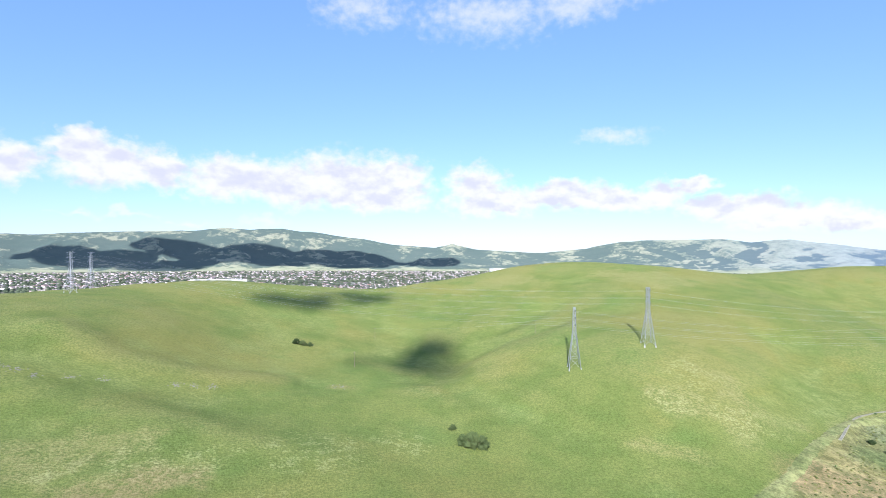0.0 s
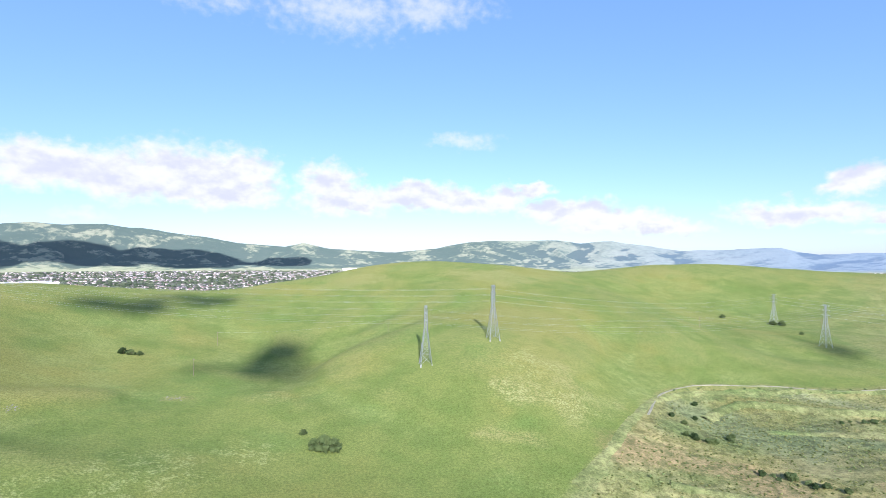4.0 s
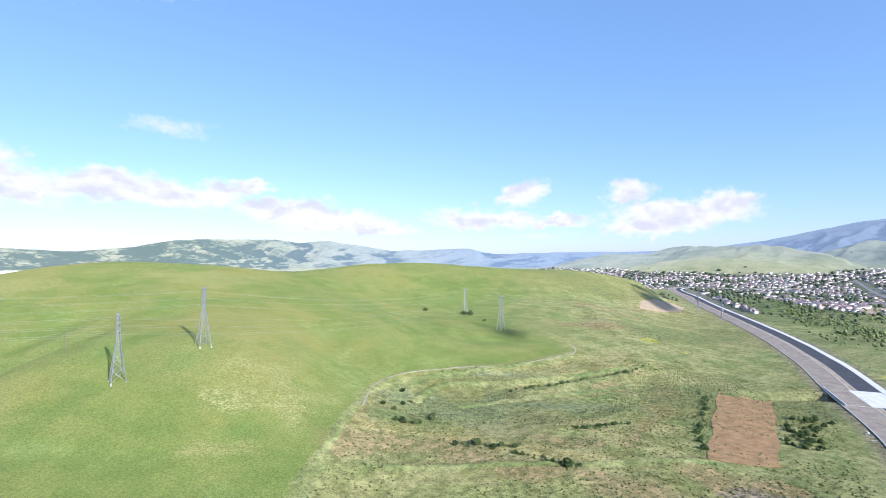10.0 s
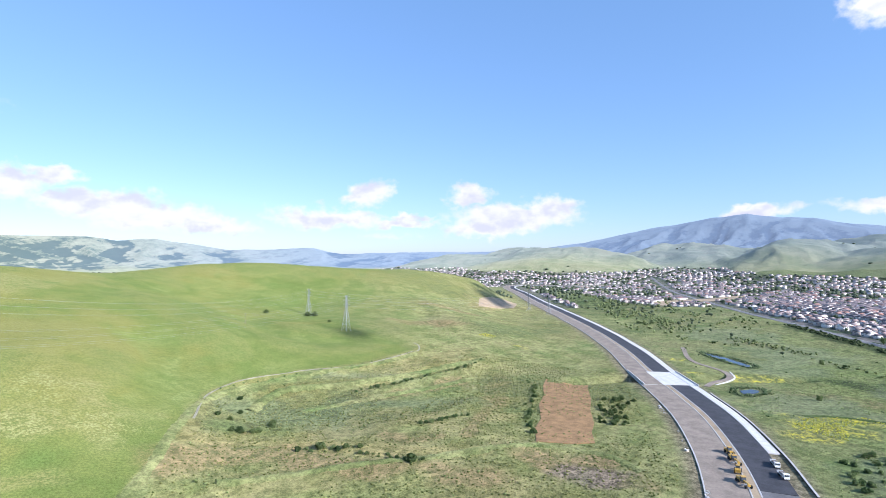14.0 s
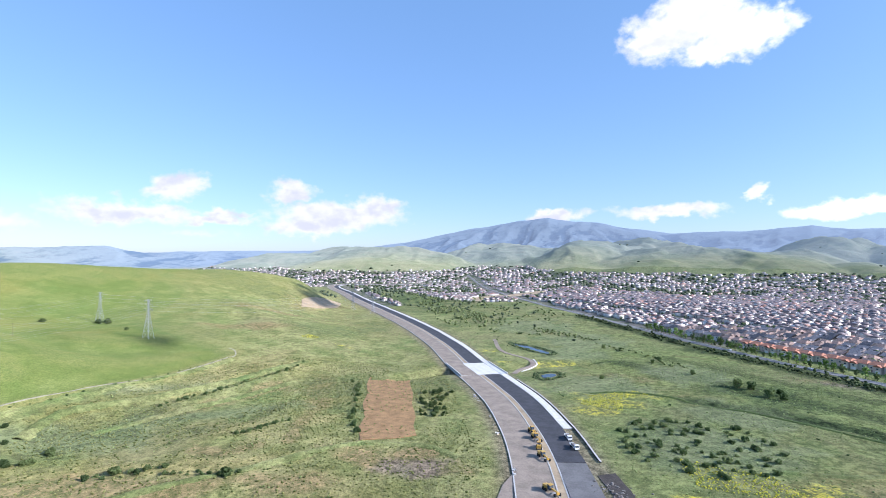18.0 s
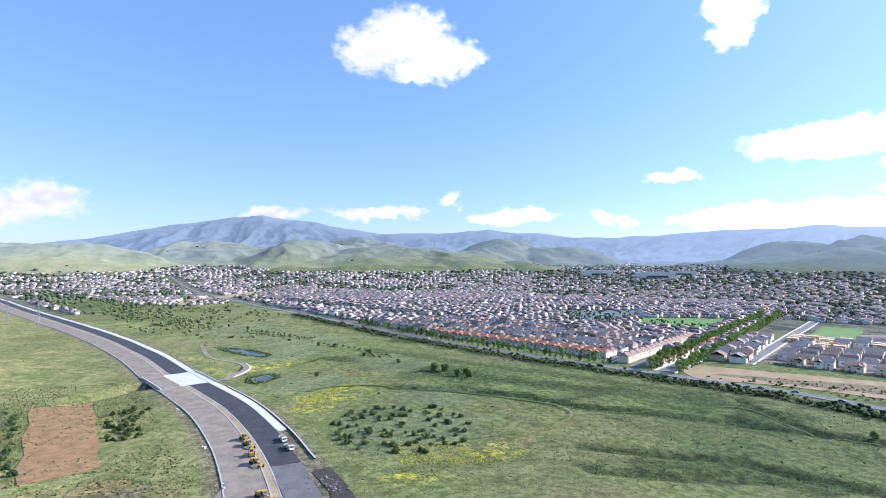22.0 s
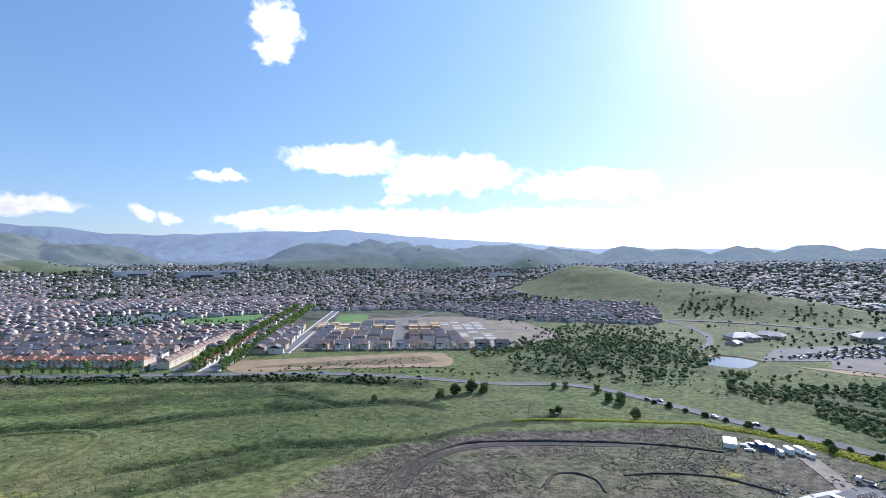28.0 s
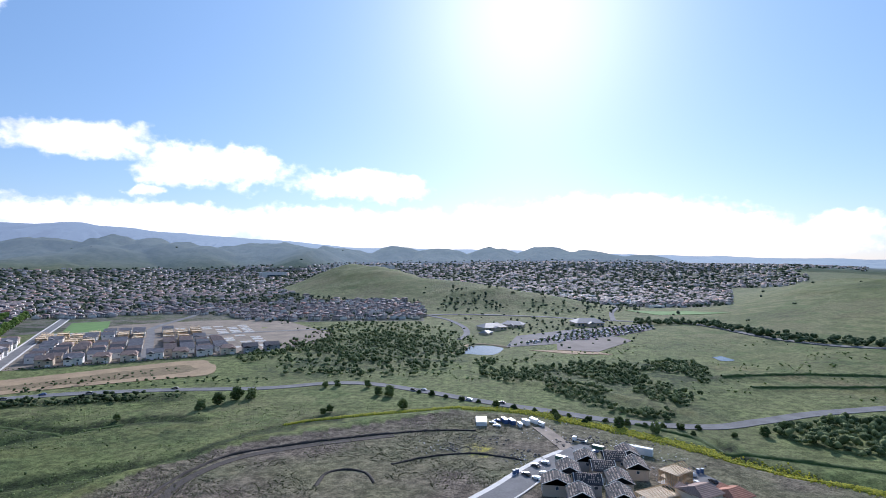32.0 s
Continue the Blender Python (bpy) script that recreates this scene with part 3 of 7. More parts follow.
GREENS = [(215, 225, 14, 12), (290, 185, 40, 9), (340, 175, 40, 8), (232, 340, 7, 45), (205, 285, 8, 20), (120, -330, 40, 14), (60, -345, 26, 10), (-75, -318, 40, 9), (-120, -285, 40, 9), (190, -210, 60, 40), (160, -160, 40, 22), (560, -80, 90, 40), (330, -240, 90, 30), (420, -180, 90, 40), (250, -300, 70, 20), (320, 130, 30, 8), (252, 160, 12, 8), (150, 150, 26, 18), (185, 130, 20, 16)]


def blot(x, y, spots, rag=0.5):
    v = np.zeros(np.shape(x))
    wob = fbm(x, y, 14, 3, 31) * rag
    for cx, cy, a, b in spots:
        turn = math.atan2(cx, cy)
        s, c = math.sin(turn), math.cos(turn)
        side, along = (x - cx) * c - (y - cy) * s, (x - cx) * s + (y - cy) * c
        v = np.maximum(v, 1 - ramp(np.hypot(side / a, along / b) + wob, 0.6, 1.15))
    return v


def streaks(x, y, lines, seed):
    """Soft ragged bands along lines in plan."""
    v = np.zeros(np.shape(x))
    wob = 1 + fbm(x, y, 18, 3, seed) * 1.1
    for line, half, much in lines:
        v = np.maximum(v, much * (1 - ramp(away_from(x, y, spline(line, 40)) * wob, half * 0.5, half * 1.3)))
    return v


def turns(fine, coarse):
    """Bearings all the way round, close together where the country is seen."""
    return np.radians(np.concatenate([np.linspace(-46, 222, fine, endpoint=False), np.linspace(222, 314, coarse, endpoint=False)]))


def sheet(name, rings, a, mat, drop=0.0):
    """A round sheet of land between the first ring and the last."""
    x, y = rings[:, None] * np.sin(a), rings[:, None] * np.cos(a)
    z = land(x, y) - drop
    n, cols = len(rings), len(a)
    i, j = np.meshgrid(np.arange(n - 1), np.arange(cols), indexing="ij")
    k, q = i * cols + j, i * cols + (j + 1) % cols
    faces = np.stack([k, k + cols, q + cols, q], -1).reshape(-1, 4).astype(np.int32)
    me = bpy.data.meshes.new(name)
    me.vertices.add(x.size)
    me.vertices.foreach_set("co", np.stack([x, y, z], -1).astype(np.float32).ravel())
    me.loops.add(faces.size)
    me.loops.foreach_set("vertex_index", faces.ravel())
    me.polygons.add(len(faces))
    me.polygons.foreach_set("loop_start", np.arange(0, faces.size, 4, dtype=np.int32))
    me.materials.append(mat)
    me.update(calc_edges=True)
    me.shade_smooth()
    return me, x, y, z


def give(me, **layers):
    for name, v in layers.items():
        at = me.attributes.new(name, "FLOAT", "POINT")
        at.data.foreach_set("value", np.ascontiguousarray(np.clip(v, 0, 6), dtype=np.float32).ravel())


def settled(x, y, z):
    """Where streets and gardens cover the ground."""
    d, az = np.hypot(x, y), (np.degrees(np.arctan2(x, y)) + 130) % 360 - 130
    climb = z - np.interp(az, PLAIN_AZ, PLAIN_UP) * ramp(d, 1650, 3000)
    v = ramp(d, 620, 700) * (1 - ramp(climb, 6, 16)) * (1 - ramp(d, 3300, 3600))
    v = v * ~inside(x, y, HILL_FLANK) * (1 - inside(x, y, MEADOW)) * ~inside(x, y, BUSH_FLAT)
    v = v * ~((az > 134) & (d < np.where(az < 176, 830, 1150))) * ~((az > 206) & (d < 1900))
    return v * (0.75 + 0.25 * ramp(fbm(x, y, 200, 2, 121), -0.3, 0.2))


HILL_FLANK = [(0, 0), (480, 75), (760, 200), (1200, 440), (1660, 690), (1500, 1500), (0, 1300), (-1500, 1300), (-1500, 0)]
MEADOW = [(420, 60), (600, 120), (800, 215), (1010, 335), (1210, 45), (897, -68), (549, -212), (397, -294), (250, -250)]
BUSH_FLAT = [(800, 60), (1000, 40), (1130, 120), (1180, 235), (1480, 390), (1640, 560), (1300, 420), (1000, 250)]
MEADOW_DARK = [  # rank green ditches and folds of the wet meadow, and the shadowed road bank
    # third line here: dark bank below the road, tree shadows painted in
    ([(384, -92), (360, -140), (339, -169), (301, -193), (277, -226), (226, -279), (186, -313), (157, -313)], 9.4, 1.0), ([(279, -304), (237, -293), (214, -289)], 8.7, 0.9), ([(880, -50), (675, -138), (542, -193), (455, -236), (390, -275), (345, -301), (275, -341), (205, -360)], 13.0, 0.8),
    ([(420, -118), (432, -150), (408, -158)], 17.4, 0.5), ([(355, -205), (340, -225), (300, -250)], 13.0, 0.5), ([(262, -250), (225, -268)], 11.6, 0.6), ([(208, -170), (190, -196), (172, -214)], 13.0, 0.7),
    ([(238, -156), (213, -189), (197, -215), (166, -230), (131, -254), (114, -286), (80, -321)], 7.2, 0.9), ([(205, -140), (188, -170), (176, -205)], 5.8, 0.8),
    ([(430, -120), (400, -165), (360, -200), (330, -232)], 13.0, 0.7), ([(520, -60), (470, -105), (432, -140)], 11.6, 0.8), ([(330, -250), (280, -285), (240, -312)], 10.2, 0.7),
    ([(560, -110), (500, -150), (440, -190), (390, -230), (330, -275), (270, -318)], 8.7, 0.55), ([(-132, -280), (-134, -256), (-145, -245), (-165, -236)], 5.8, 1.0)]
MEADOW_PALE = [([(380, -91), (350, -148), (315, -171), (289, -176), (271, -159), (257, -122), (247, -83)], 5.9, 1.0), ([(151, -152), (146, -224), (114, -286), (55, -330), (4, -345)], 7.0, 0.8),
               ([(500, -40), (440, -90), (395, -120)], 16.8, 0.6), ([(240, -230), (200, -270), (150, -300)], 12.6, 0.5), ([(-225, -414), (-256, -398), (-292, -384)], 8.4, 0.8), ([(-40, -420), (-90, -395), (-125, -350)], 14.0, 0.7)]
DRY_FLATS = [(405, -90, 26, 10), (440, -75, 26, 16), (455, -60, 40, 10), (290, -195, 8, 12), (250, -130, 7, 10), (-250, -440, 40, 14), (-290, -410, 50, 10), (-230, -480, 40, 12), (-60, -415, 26, 10), (560, -150, 40, 6), (470, -205, 34, 5)]


def ground_sheet():
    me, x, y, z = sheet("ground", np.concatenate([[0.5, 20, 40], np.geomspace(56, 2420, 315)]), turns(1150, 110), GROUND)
    d = np.hypot(x, y)
    wx, wy = x + fbm(x, y, 30, 3, 50) * 5, y + fbm(x, y, 30, 3, 60) * 5
    soft = 2.5 + 75 * ramp(x, 390, 540)
    pasture = sum(inside(wx + soft * math.cos(k * 0.785), wy + soft * math.sin(k * 0.785), HILL_PASTURE) * 0.125 for k in range(8))
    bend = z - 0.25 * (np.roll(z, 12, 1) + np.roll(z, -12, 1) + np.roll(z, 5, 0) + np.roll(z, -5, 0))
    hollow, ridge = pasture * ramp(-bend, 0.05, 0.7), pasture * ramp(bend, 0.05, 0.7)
    pad = inside(x, y, BUILD_PAD) * 1.0
    soil = pad * (0.55 + 0.45 * ramp(fbm(x, y, 40, 3, 70), -0.35, 0.25))
    soil = np.maximum(soil, blot(x, y, [(240, 58, 20, 14), (450, -235, 30, 10)], 0.7) * 0.85)
    soil = np.maximum(soil, 0.75 * (1 - ramp(away_from(x, y, HIGHWAY_LINE), 21, 30)) * (np.hypot(x - 150, y) > 60))
    brush = (1 - pasture) * (1 - pad)
    dry = np.maximum(np.maximum(blot(x, y, REDS, 0.8) * 0.9, streaks(x, y, RUST_LINES, 41)), brush * 0.25 * ramp(fbm(x, y, 90, 3, 80), 0.1, 0.5))
    dry = np.maximum(dry * (1 - 0.45 * pasture) * (z < 70), blot(x, y, DRY_FLATS, 0.9) * 0.7)
    scrub = brush * ramp(fbm(x, y, 120, 3, 90), 0.1, 0.45) * 0.6 + ramp(fbm(x, y, 300, 3, 95), 0.0, 0.35) * ramp(d, 1800, 2800) * 0.5
    woods = sum(blot(x, y, [p], 0.6) for p in ((-110, -440, 60, 60), (-170, -450, 45, 70), (80, -560, 90, 110), (130, -470, 50, 50), (1250, 280, 130, 260)))
    south = brush * ramp(x, -420, -150) * ramp(-y, 10, 60) * (1 - ramp(d, 600, 900))
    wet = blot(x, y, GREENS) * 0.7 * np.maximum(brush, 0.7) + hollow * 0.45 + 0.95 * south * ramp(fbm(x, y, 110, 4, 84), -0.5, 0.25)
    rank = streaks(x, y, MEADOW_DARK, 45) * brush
    old_field = inside(wx, wy, [(60, 140), (150, 20), (250, 10), (420, 50), (600, 125), (1000, 320), (1700, 710), (1100, 700), (500, 420), (417, 259), (220, 287)])
    thatch = blot(x, y, [(160, 275, 20, 13), (120, 268, 22, 12), (140, 258, 10, 16), (95, 236, 20, 8), (150, 300, 16, 10), (60, 600, 40, 30), (210, 560, 50, 40), (-132, 185, 34, 20), (-100, 172, 26, 14)], 0.8)
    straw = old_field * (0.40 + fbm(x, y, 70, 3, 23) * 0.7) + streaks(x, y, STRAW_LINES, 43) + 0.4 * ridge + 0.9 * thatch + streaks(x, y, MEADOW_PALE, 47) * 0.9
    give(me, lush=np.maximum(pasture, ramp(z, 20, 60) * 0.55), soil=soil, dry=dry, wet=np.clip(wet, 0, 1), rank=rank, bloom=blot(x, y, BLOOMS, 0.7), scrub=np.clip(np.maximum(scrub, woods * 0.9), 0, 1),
         sage_haze=np.maximum(ramp(d, 1000, 2600) * 0.7, 0.7 * blot(x, y, [(245, 228, 40, 26), (300, 195, 50, 12), (235, 265, 26, 16), (330, 250, 50, 9), (640, -40, 60, 60), (760, 20, 60, 80), (560, -20, 40, 40), (296, -76, 48, 42), (420, -35, 46, 36), (350, -115, 40, 36), (470, -110, 36, 50)], 0.7)), straw=np.clip(straw, 0, 1), urban=settled(x, y, z), pale=blot(x, y, [(-48, 215, 30, 22), (-20, 235, 22, 14), (-95, 190, 34, 14), (140, 262, 16, 14), (112, 268, 18, 9), (135, 300, 14, 16)], 0.9))
    return tagged(new("ground", me), "green spring grassland rolling over hills and a wide valley", "ground", kind="structure")


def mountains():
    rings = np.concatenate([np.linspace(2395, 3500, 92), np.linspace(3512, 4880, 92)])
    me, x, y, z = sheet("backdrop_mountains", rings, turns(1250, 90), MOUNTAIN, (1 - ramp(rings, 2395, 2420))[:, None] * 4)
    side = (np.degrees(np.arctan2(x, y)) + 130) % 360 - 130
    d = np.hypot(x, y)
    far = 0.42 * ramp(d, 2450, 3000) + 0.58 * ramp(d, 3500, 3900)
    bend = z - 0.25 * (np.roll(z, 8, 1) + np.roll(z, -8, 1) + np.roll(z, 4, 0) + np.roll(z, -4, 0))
    # painted haze by distance and bearing: blue tint, and glow towards the sun
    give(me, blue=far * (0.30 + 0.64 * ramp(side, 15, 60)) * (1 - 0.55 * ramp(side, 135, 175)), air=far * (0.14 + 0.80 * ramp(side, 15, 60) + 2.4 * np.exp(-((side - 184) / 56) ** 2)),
         wood_hollow=ramp(-bend, -1.0, 6.0) * (0.25 + 0.55 * ramp(d, 3400, 3700)) + 0.75 * (1 - ramp(side, 15, 45)) * ramp(d, 3500, 3800), urban=settled(x, y, z))
    return tagged(new("backdrop_mountains", me), "distant blue-green mountain ridges, haze painted into their colour", "mountains", kind="structure")


ground_sheet()
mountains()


# ---- ribbons: roads, paths, strips ----
def ribbon(name, points, left, right, lift, mat, thick=0.6, step=6.0, parent=None, smooth=True):
    """A strip along a line in plan, from left to right metres off it, its top lift metres above the land."""
    c = spline(points, step) if smooth else np.array(points, float)
    d = np.gradient(c, axis=0)
    d = d / np.maximum(np.hypot(d[:, 0], d[:, 1]), 1e-9)[:, None]
    side = np.stack([d[:, 1], -d[:, 0]], 1)
    a, b = c - side * left, c + side * right
    za = np.maximum(land(a[:, 0], a[:, 1], False), land(c[:, 0], c[:, 1], False))
    zb = np.maximum(land(b[:, 0], b[:, 1], False), land(c[:, 0], c[:, 1], False))
    verts, faces = [], []
    for p, q, s, t in zip(a, b, za, zb):
        top = max(s, t) if right + left < 60 else s
        verts += [(p[0], p[1], top + lift), (q[0], q[1], (max(s, t) if right + left < 60 else t) + lift),
                  (q[0], q[1], t + lift - thick), (p[0], p[1], s + lift - thick)]
    for k in range(len(c) - 1):
        o = 4 * k
        for e in range(4):
            f = (e + 1) % 4
            faces.append((o + e, o + f, o + 4 + f, o + 4 + e))
    faces += [(0, 1, 2, 3), (len(verts) - 1, len(verts) - 2, len(verts) - 3, len(verts) - 4)]
    return link(name, verts, faces, mat, parent)


def slab(name, polygon, lift, mat, label, category, depth=0.8, kind="structure", rounded=False):
    """A flat-lying plot of ground that follows the land."""
    if rounded:
        polygon = [tuple(p) for p in spline(polygon + polygon[:1], 7.0)[:-1]]
    bm = bmesh.new()
    vs = [bm.verts.new((x, y, 0)) for x, y in polygon]
    bm.faces.new(vs)
    bmesh.ops.triangulate(bm, faces=bm.faces[:])
    for _ in range(3):
        bmesh.ops.subdivide_edges(bm, edges=[e for e in bm.edges if e.calc_length() > 14], cuts=1)
        bmesh.ops.triangulate(bm, faces=[g for g in bm.faces if len(g.verts) > 4])
    co = np.array([v.co[:] for v in bm.verts])
    z = land(co[:, 0], co[:, 1])
    for v, h in zip(bm.verts, z):
        v.co.z = h + lift
    me = bpy.data.meshes.new(name)
    bm.normal_update()
    if sum(g.normal.z for g in bm.faces) < 0:
        bmesh.ops.reverse_faces(bm, faces=bm.faces[:])
    ex = bmesh.ops.extrude_face_region(bm, geom=bm.faces[:])
    low = set(v for v in bm.verts) - set(g for g in ex["geom"] if isinstance(g, bmesh.types.BMVert))
    for v in low:
        v.co.z -= depth
    bm.to_mesh(me)
    bm.free()
    me.materials.append(mat)
    return tagged(new(name, me), label, category, kind=kind)


def road(name, label, kind="structure"):
    return tagged(new(name), label, "road", kind=kind)


highway = road("road_highway", "new divided highway under construction, dark asphalt beside bare gravel")
HW = HIGHWAY[1:]
ribbon("gravel_lanes", HW, 19, -1.8, 0.30, GRAVEL, parent=highway)
ribbon("median", HW, 1.8, 1.2, 0.34, DIRT, parent=highway)
ribbon("median_kerb", HW, 2.4, -1.8, 0.46, KERB, parent=highway)
ribbon("median_kerb", HW, -1.2, 1.8, 0.46, KERB, parent=highway)
ribbon("worn_lanes", HIGHWAY[:3], -1.8, 15.5, 0.30, plain("dusty_asphalt", (0.135, 0.130, 0.128), 0.85, vary=0.25, scale=0.12), parent=highway)
ribbon("asphalt_lanes", HW[1:], -1.8, 15.5, 0.32, ASPHALT, parent=highway)
ribbon("pale_verge", HW[2:], -16.0, 21.0, 0.42, CONCRETE, parent=highway)
ribbon("outer_kerb", HW, 19.6, -19.0, 0.46, KERB, parent=highway)

VALLEY_ROAD = [(2300, 330), (1700, 180), (1210, 34), (897, -68), (682, -157), (549, -212), (462, -255), (397, -294), (352, -320), (281, -360), (215, -379), (144, -391), (102, -408), (66, -408), (30, -390), (-3, -368),
               (-48, -345), (-92, -322), (-138, -312), (-175, -323), (-218, -339), (-300, -355), (-420, -370), (-600, -360)]
valley = road("road_valley", "winding two-lane asphalt road along the valley floor")
ribbon("carriageway", VALLEY_ROAD, 4.6, 4.6, 0.30, OLD_ASPHALT, parent=valley)
ribbon("edge_kerb", VALLEY_ROAD[:11], 5.0, -4.6, 0.42, KERB, parent=valley)

slab("field_brown", [(415, 138), (419, 126), (425, 118), (423, 107), (398, 101), (372, 92), (345, 86), (318, 77), (300, 74), (283, 68), (276, 77), (272, 86), (267, 94), (290, 103), (312, 107), (340, 118), (365, 123), (392, 133)], 0.25, BROWN_FIELD, "rectangular ploughed plot of bare reddish-brown earth", "field")
slab("lot_cut_slope", [(820, 390), (868, 412), (930, 414), (1010, 420), (1040, 408), (985, 388), (930, 372), (870, 374)], 0.5, DIRT, "bare pale dirt where the slope was cut for the highway", "dirt lot")
slab("lot_north_strip", [(1165, 140), (1320, 112), (1440, 28), (1600, -5), (1625, 18), (1470, 78), (1335, 150), (1200, 172)], 0.6, DIRT, "long strip of pale bare dirt beside the northern estate", "dirt lot", rounded=True)
slab("lot_tan_dirt", [(372, -338), (385, -372), (365, -388), (252, -487), (225, -478), (212, -462), (205, -432), (232, -414), (300, -372), (341, -331)], 0.3, TAN_DIRT, "graded lot of pale tan dirt between road and houses", "dirt lot", rounded=True)
slab("park_lawn", [(729, -583), (662, -721), (553, -543), (635, -498)], 0.3, TURF, "bright green mown sports field", "lawn")

# ---- things: materials and builders ----
def leaf_material(name, dark, light, island=False):
    m = Mat(name, 0.85, 0, 0.15)
    r = m.island() if island else m.random()
    n = m.noise(0.9, 4, 0.6)
    f = m.math("ADD", m.math("MULTIPLY", r, 0.55), m.math("MULTIPLY", n, 0.55))
    m.colour(m.mix(m.step(f, 0.25, 0.85), dark, light))
    m.bump(m.noise(3.0, 3), 0.7, 0.4)
    thin = m.t.nodes.new("ShaderNodeBsdfTranslucent")          # leaves let light through
    both = m.t.nodes.new("ShaderNodeMixShader")
    both.inputs[0].default_value = 0.35
    m.t.links.new(m.b.inputs["Base Color"].links[0].from_socket, thin.inputs[0])
    m.t.links.new(m.b.outputs[0], both.inputs[1])
    m.t.links.new(thin.outputs[0], both.inputs[2])
    m.t.links.new(both.outputs[0], m.t.nodes["Material Output"].inputs[0])
    return m.mat


def tinted(name, stops, rough=0.8, scale=0.5):
    """A colour that changes from piece to piece of one mesh, with stains."""
    m = Mat(name, rough, 0, 0.2)
    c = m.ramp(m.island(), stops)
    g = m.mix(m.step(m.noise(scale, 4), 0.3, 0.7), (0.86, 0.86, 0.86), (1.08, 1.08, 1.08))
    n = m.t.nodes.new("ShaderNodeMix")
    n.data_type, n.blend_type = "RGBA", "MULTIPLY"
    n.inputs[0].default_value = 1
    m.t.links.new(c, n.inputs[6])
    m.t.links.new(g, n.inputs[7])
    m.colour(n.outputs[2])
    return m.mat


def roof_material(name, col):
    m = Mat(name, 0.85, 0, 0.2)
    w = m.t.nodes.new("ShaderNodeTexWave")
    w.inputs["Scale"].default_value, w.inputs["Distortion"].default_value = 1.1, 0.6
    w.bands_direction = "Z"
    m.t.links.new(m.place(), w.inputs[0])
    f = m.math("ADD", m.math("MULTIPLY", m.noise(0.5, 5), 0.7), m.math("MULTIPLY", w.outputs[0], 0.3))
    m.colour(m.mix(m.step(f, 0.25, 0.75), tuple(c * 0.72 for c in col), tuple(c * 1.22 for c in col)))
    m.bump(w.outputs[0], 0.6, 0.08)
    return m.mat


LEAF = leaf_material("oak_leaves", (0.066, 0.104, 0.036), (0.170, 0.222, 0.084))
LEAF_BUSH = leaf_material("bush_leaves", (0.046, 0.074, 0.026), (0.128, 0.168, 0.060))
LEAF_BRIGHT = leaf_material("young_leaves", (0.115, 0.190, 0.045), (0.245, 0.345, 0.095))
LEAF_SCRUB = leaf_material("scrub_leaves", (0.080, 0.125, 0.045), (0.190, 0.240, 0.092))
LEAF_MASS = leaf_material("woodland_leaves", (0.055, 0.092, 0.036), (0.190, 0.240, 0.110), True)
WILLOW_MASS = leaf_material("willow_leaves", (0.130, 0.185, 0.055), (0.340, 0.400, 0.160), True)
WOOD_MASS = leaf_material("thicket_leaves", (0.080, 0.116, 0.044), (0.310, 0.350, 0.150), True)
TUFT_MASS = leaf_material("tussock_blades", (0.090, 0.115, 0.032), (0.290, 0.290, 0.105), True)
BANK_MASS = leaf_material("bank_leaves", (0.030, 0.050, 0.024), (0.085, 0.115, 0.050), True)
LEAF_FAR = leaf_material("far_tree_leaves", (0.066, 0.092, 0.056), (0.170, 0.200, 0.120), True)
FLOWER = leaf_material("mustard_flowers", (0.380, 0.410, 0.070), (0.720, 0.650, 0.080), True)
BARK = plain("bark", (0.13, 0.10, 0.075), 0.95, vary=0.3, scale=2.0)
STEEL = plain("galvanised_steel", (0.36, 0.37, 0.385), 0.45, 0.55, vary=0.1, scale=1.5)
WIRE = plain("aluminium_cable", (0.34, 0.35, 0.36), 0.5, 0.4, vary=0.1)
GLASSY = plain("window_glass", (0.060, 0.075, 0.095), 0.12, 0.0, vary=0.2, spec=0.7)
TRIM = plain("white_trim", (0.74, 0.72, 0.69), 0.6, vary=0.06)
WALLS = {k: plain(k + "_stucco", c, 0.85, vary=0.07, scale=0.4) for k, c in dict(
    cream=(0.62, 0.54, 0.43), white=(0.72, 0.69, 0.65), beige=(0.52, 0.43, 0.33), rose=(0.60, 0.47, 0.41),
    slate=(0.33, 0.34, 0.36), sand=(0.46, 0.385, 0.30)).items()}
ROOFS = {k: roof_material(k + "_roof_tiles", c) for k, c in dict(
    brown=(0.260, 0.190, 0.160), grey=(0.235, 0.215, 0.215), terracotta=(0.420, 0.195, 0.125), dark=(0.120, 0.112, 0.118), umber=(0.310, 0.215, 0.175)).items()}
LUMBER = plain("raw_lumber", (0.62, 0.45, 0.27), 0.85, vary=0.15, scale=0.8)
PLYWOOD = plain("pale_plywood", (0.68, 0.55, 0.38), 0.8, vary=0.12, scale=0.4)
TYRE = plain("black_rubber", (0.020, 0.020, 0.021), 0.9, vary=0.1)
PAINT = {k: plain(k + "_paint", c, 0.35, 0.0, vary=0.05, spec=0.5) for k, c in dict(
    white=(0.78, 0.78, 0.77), black=(0.025, 0.025, 0.028), silver=(0.45, 0.46, 0.47), blue=(0.06, 0.11, 0.24), red=(0.28, 0.035, 0.03), yellow=(0.46, 0.28, 0.05), green=(0.05, 0.12, 0.09)).items()}
STONE = plain("grey_stone", (0.19, 0.175, 0.16), 0.95, vary=0.3, scale=0.7, bump=0.1)
WOOD_POLE = plain("weathered_pole", (0.20, 0.155, 0.115), 0.9, vary=0.2, scale=1.0)


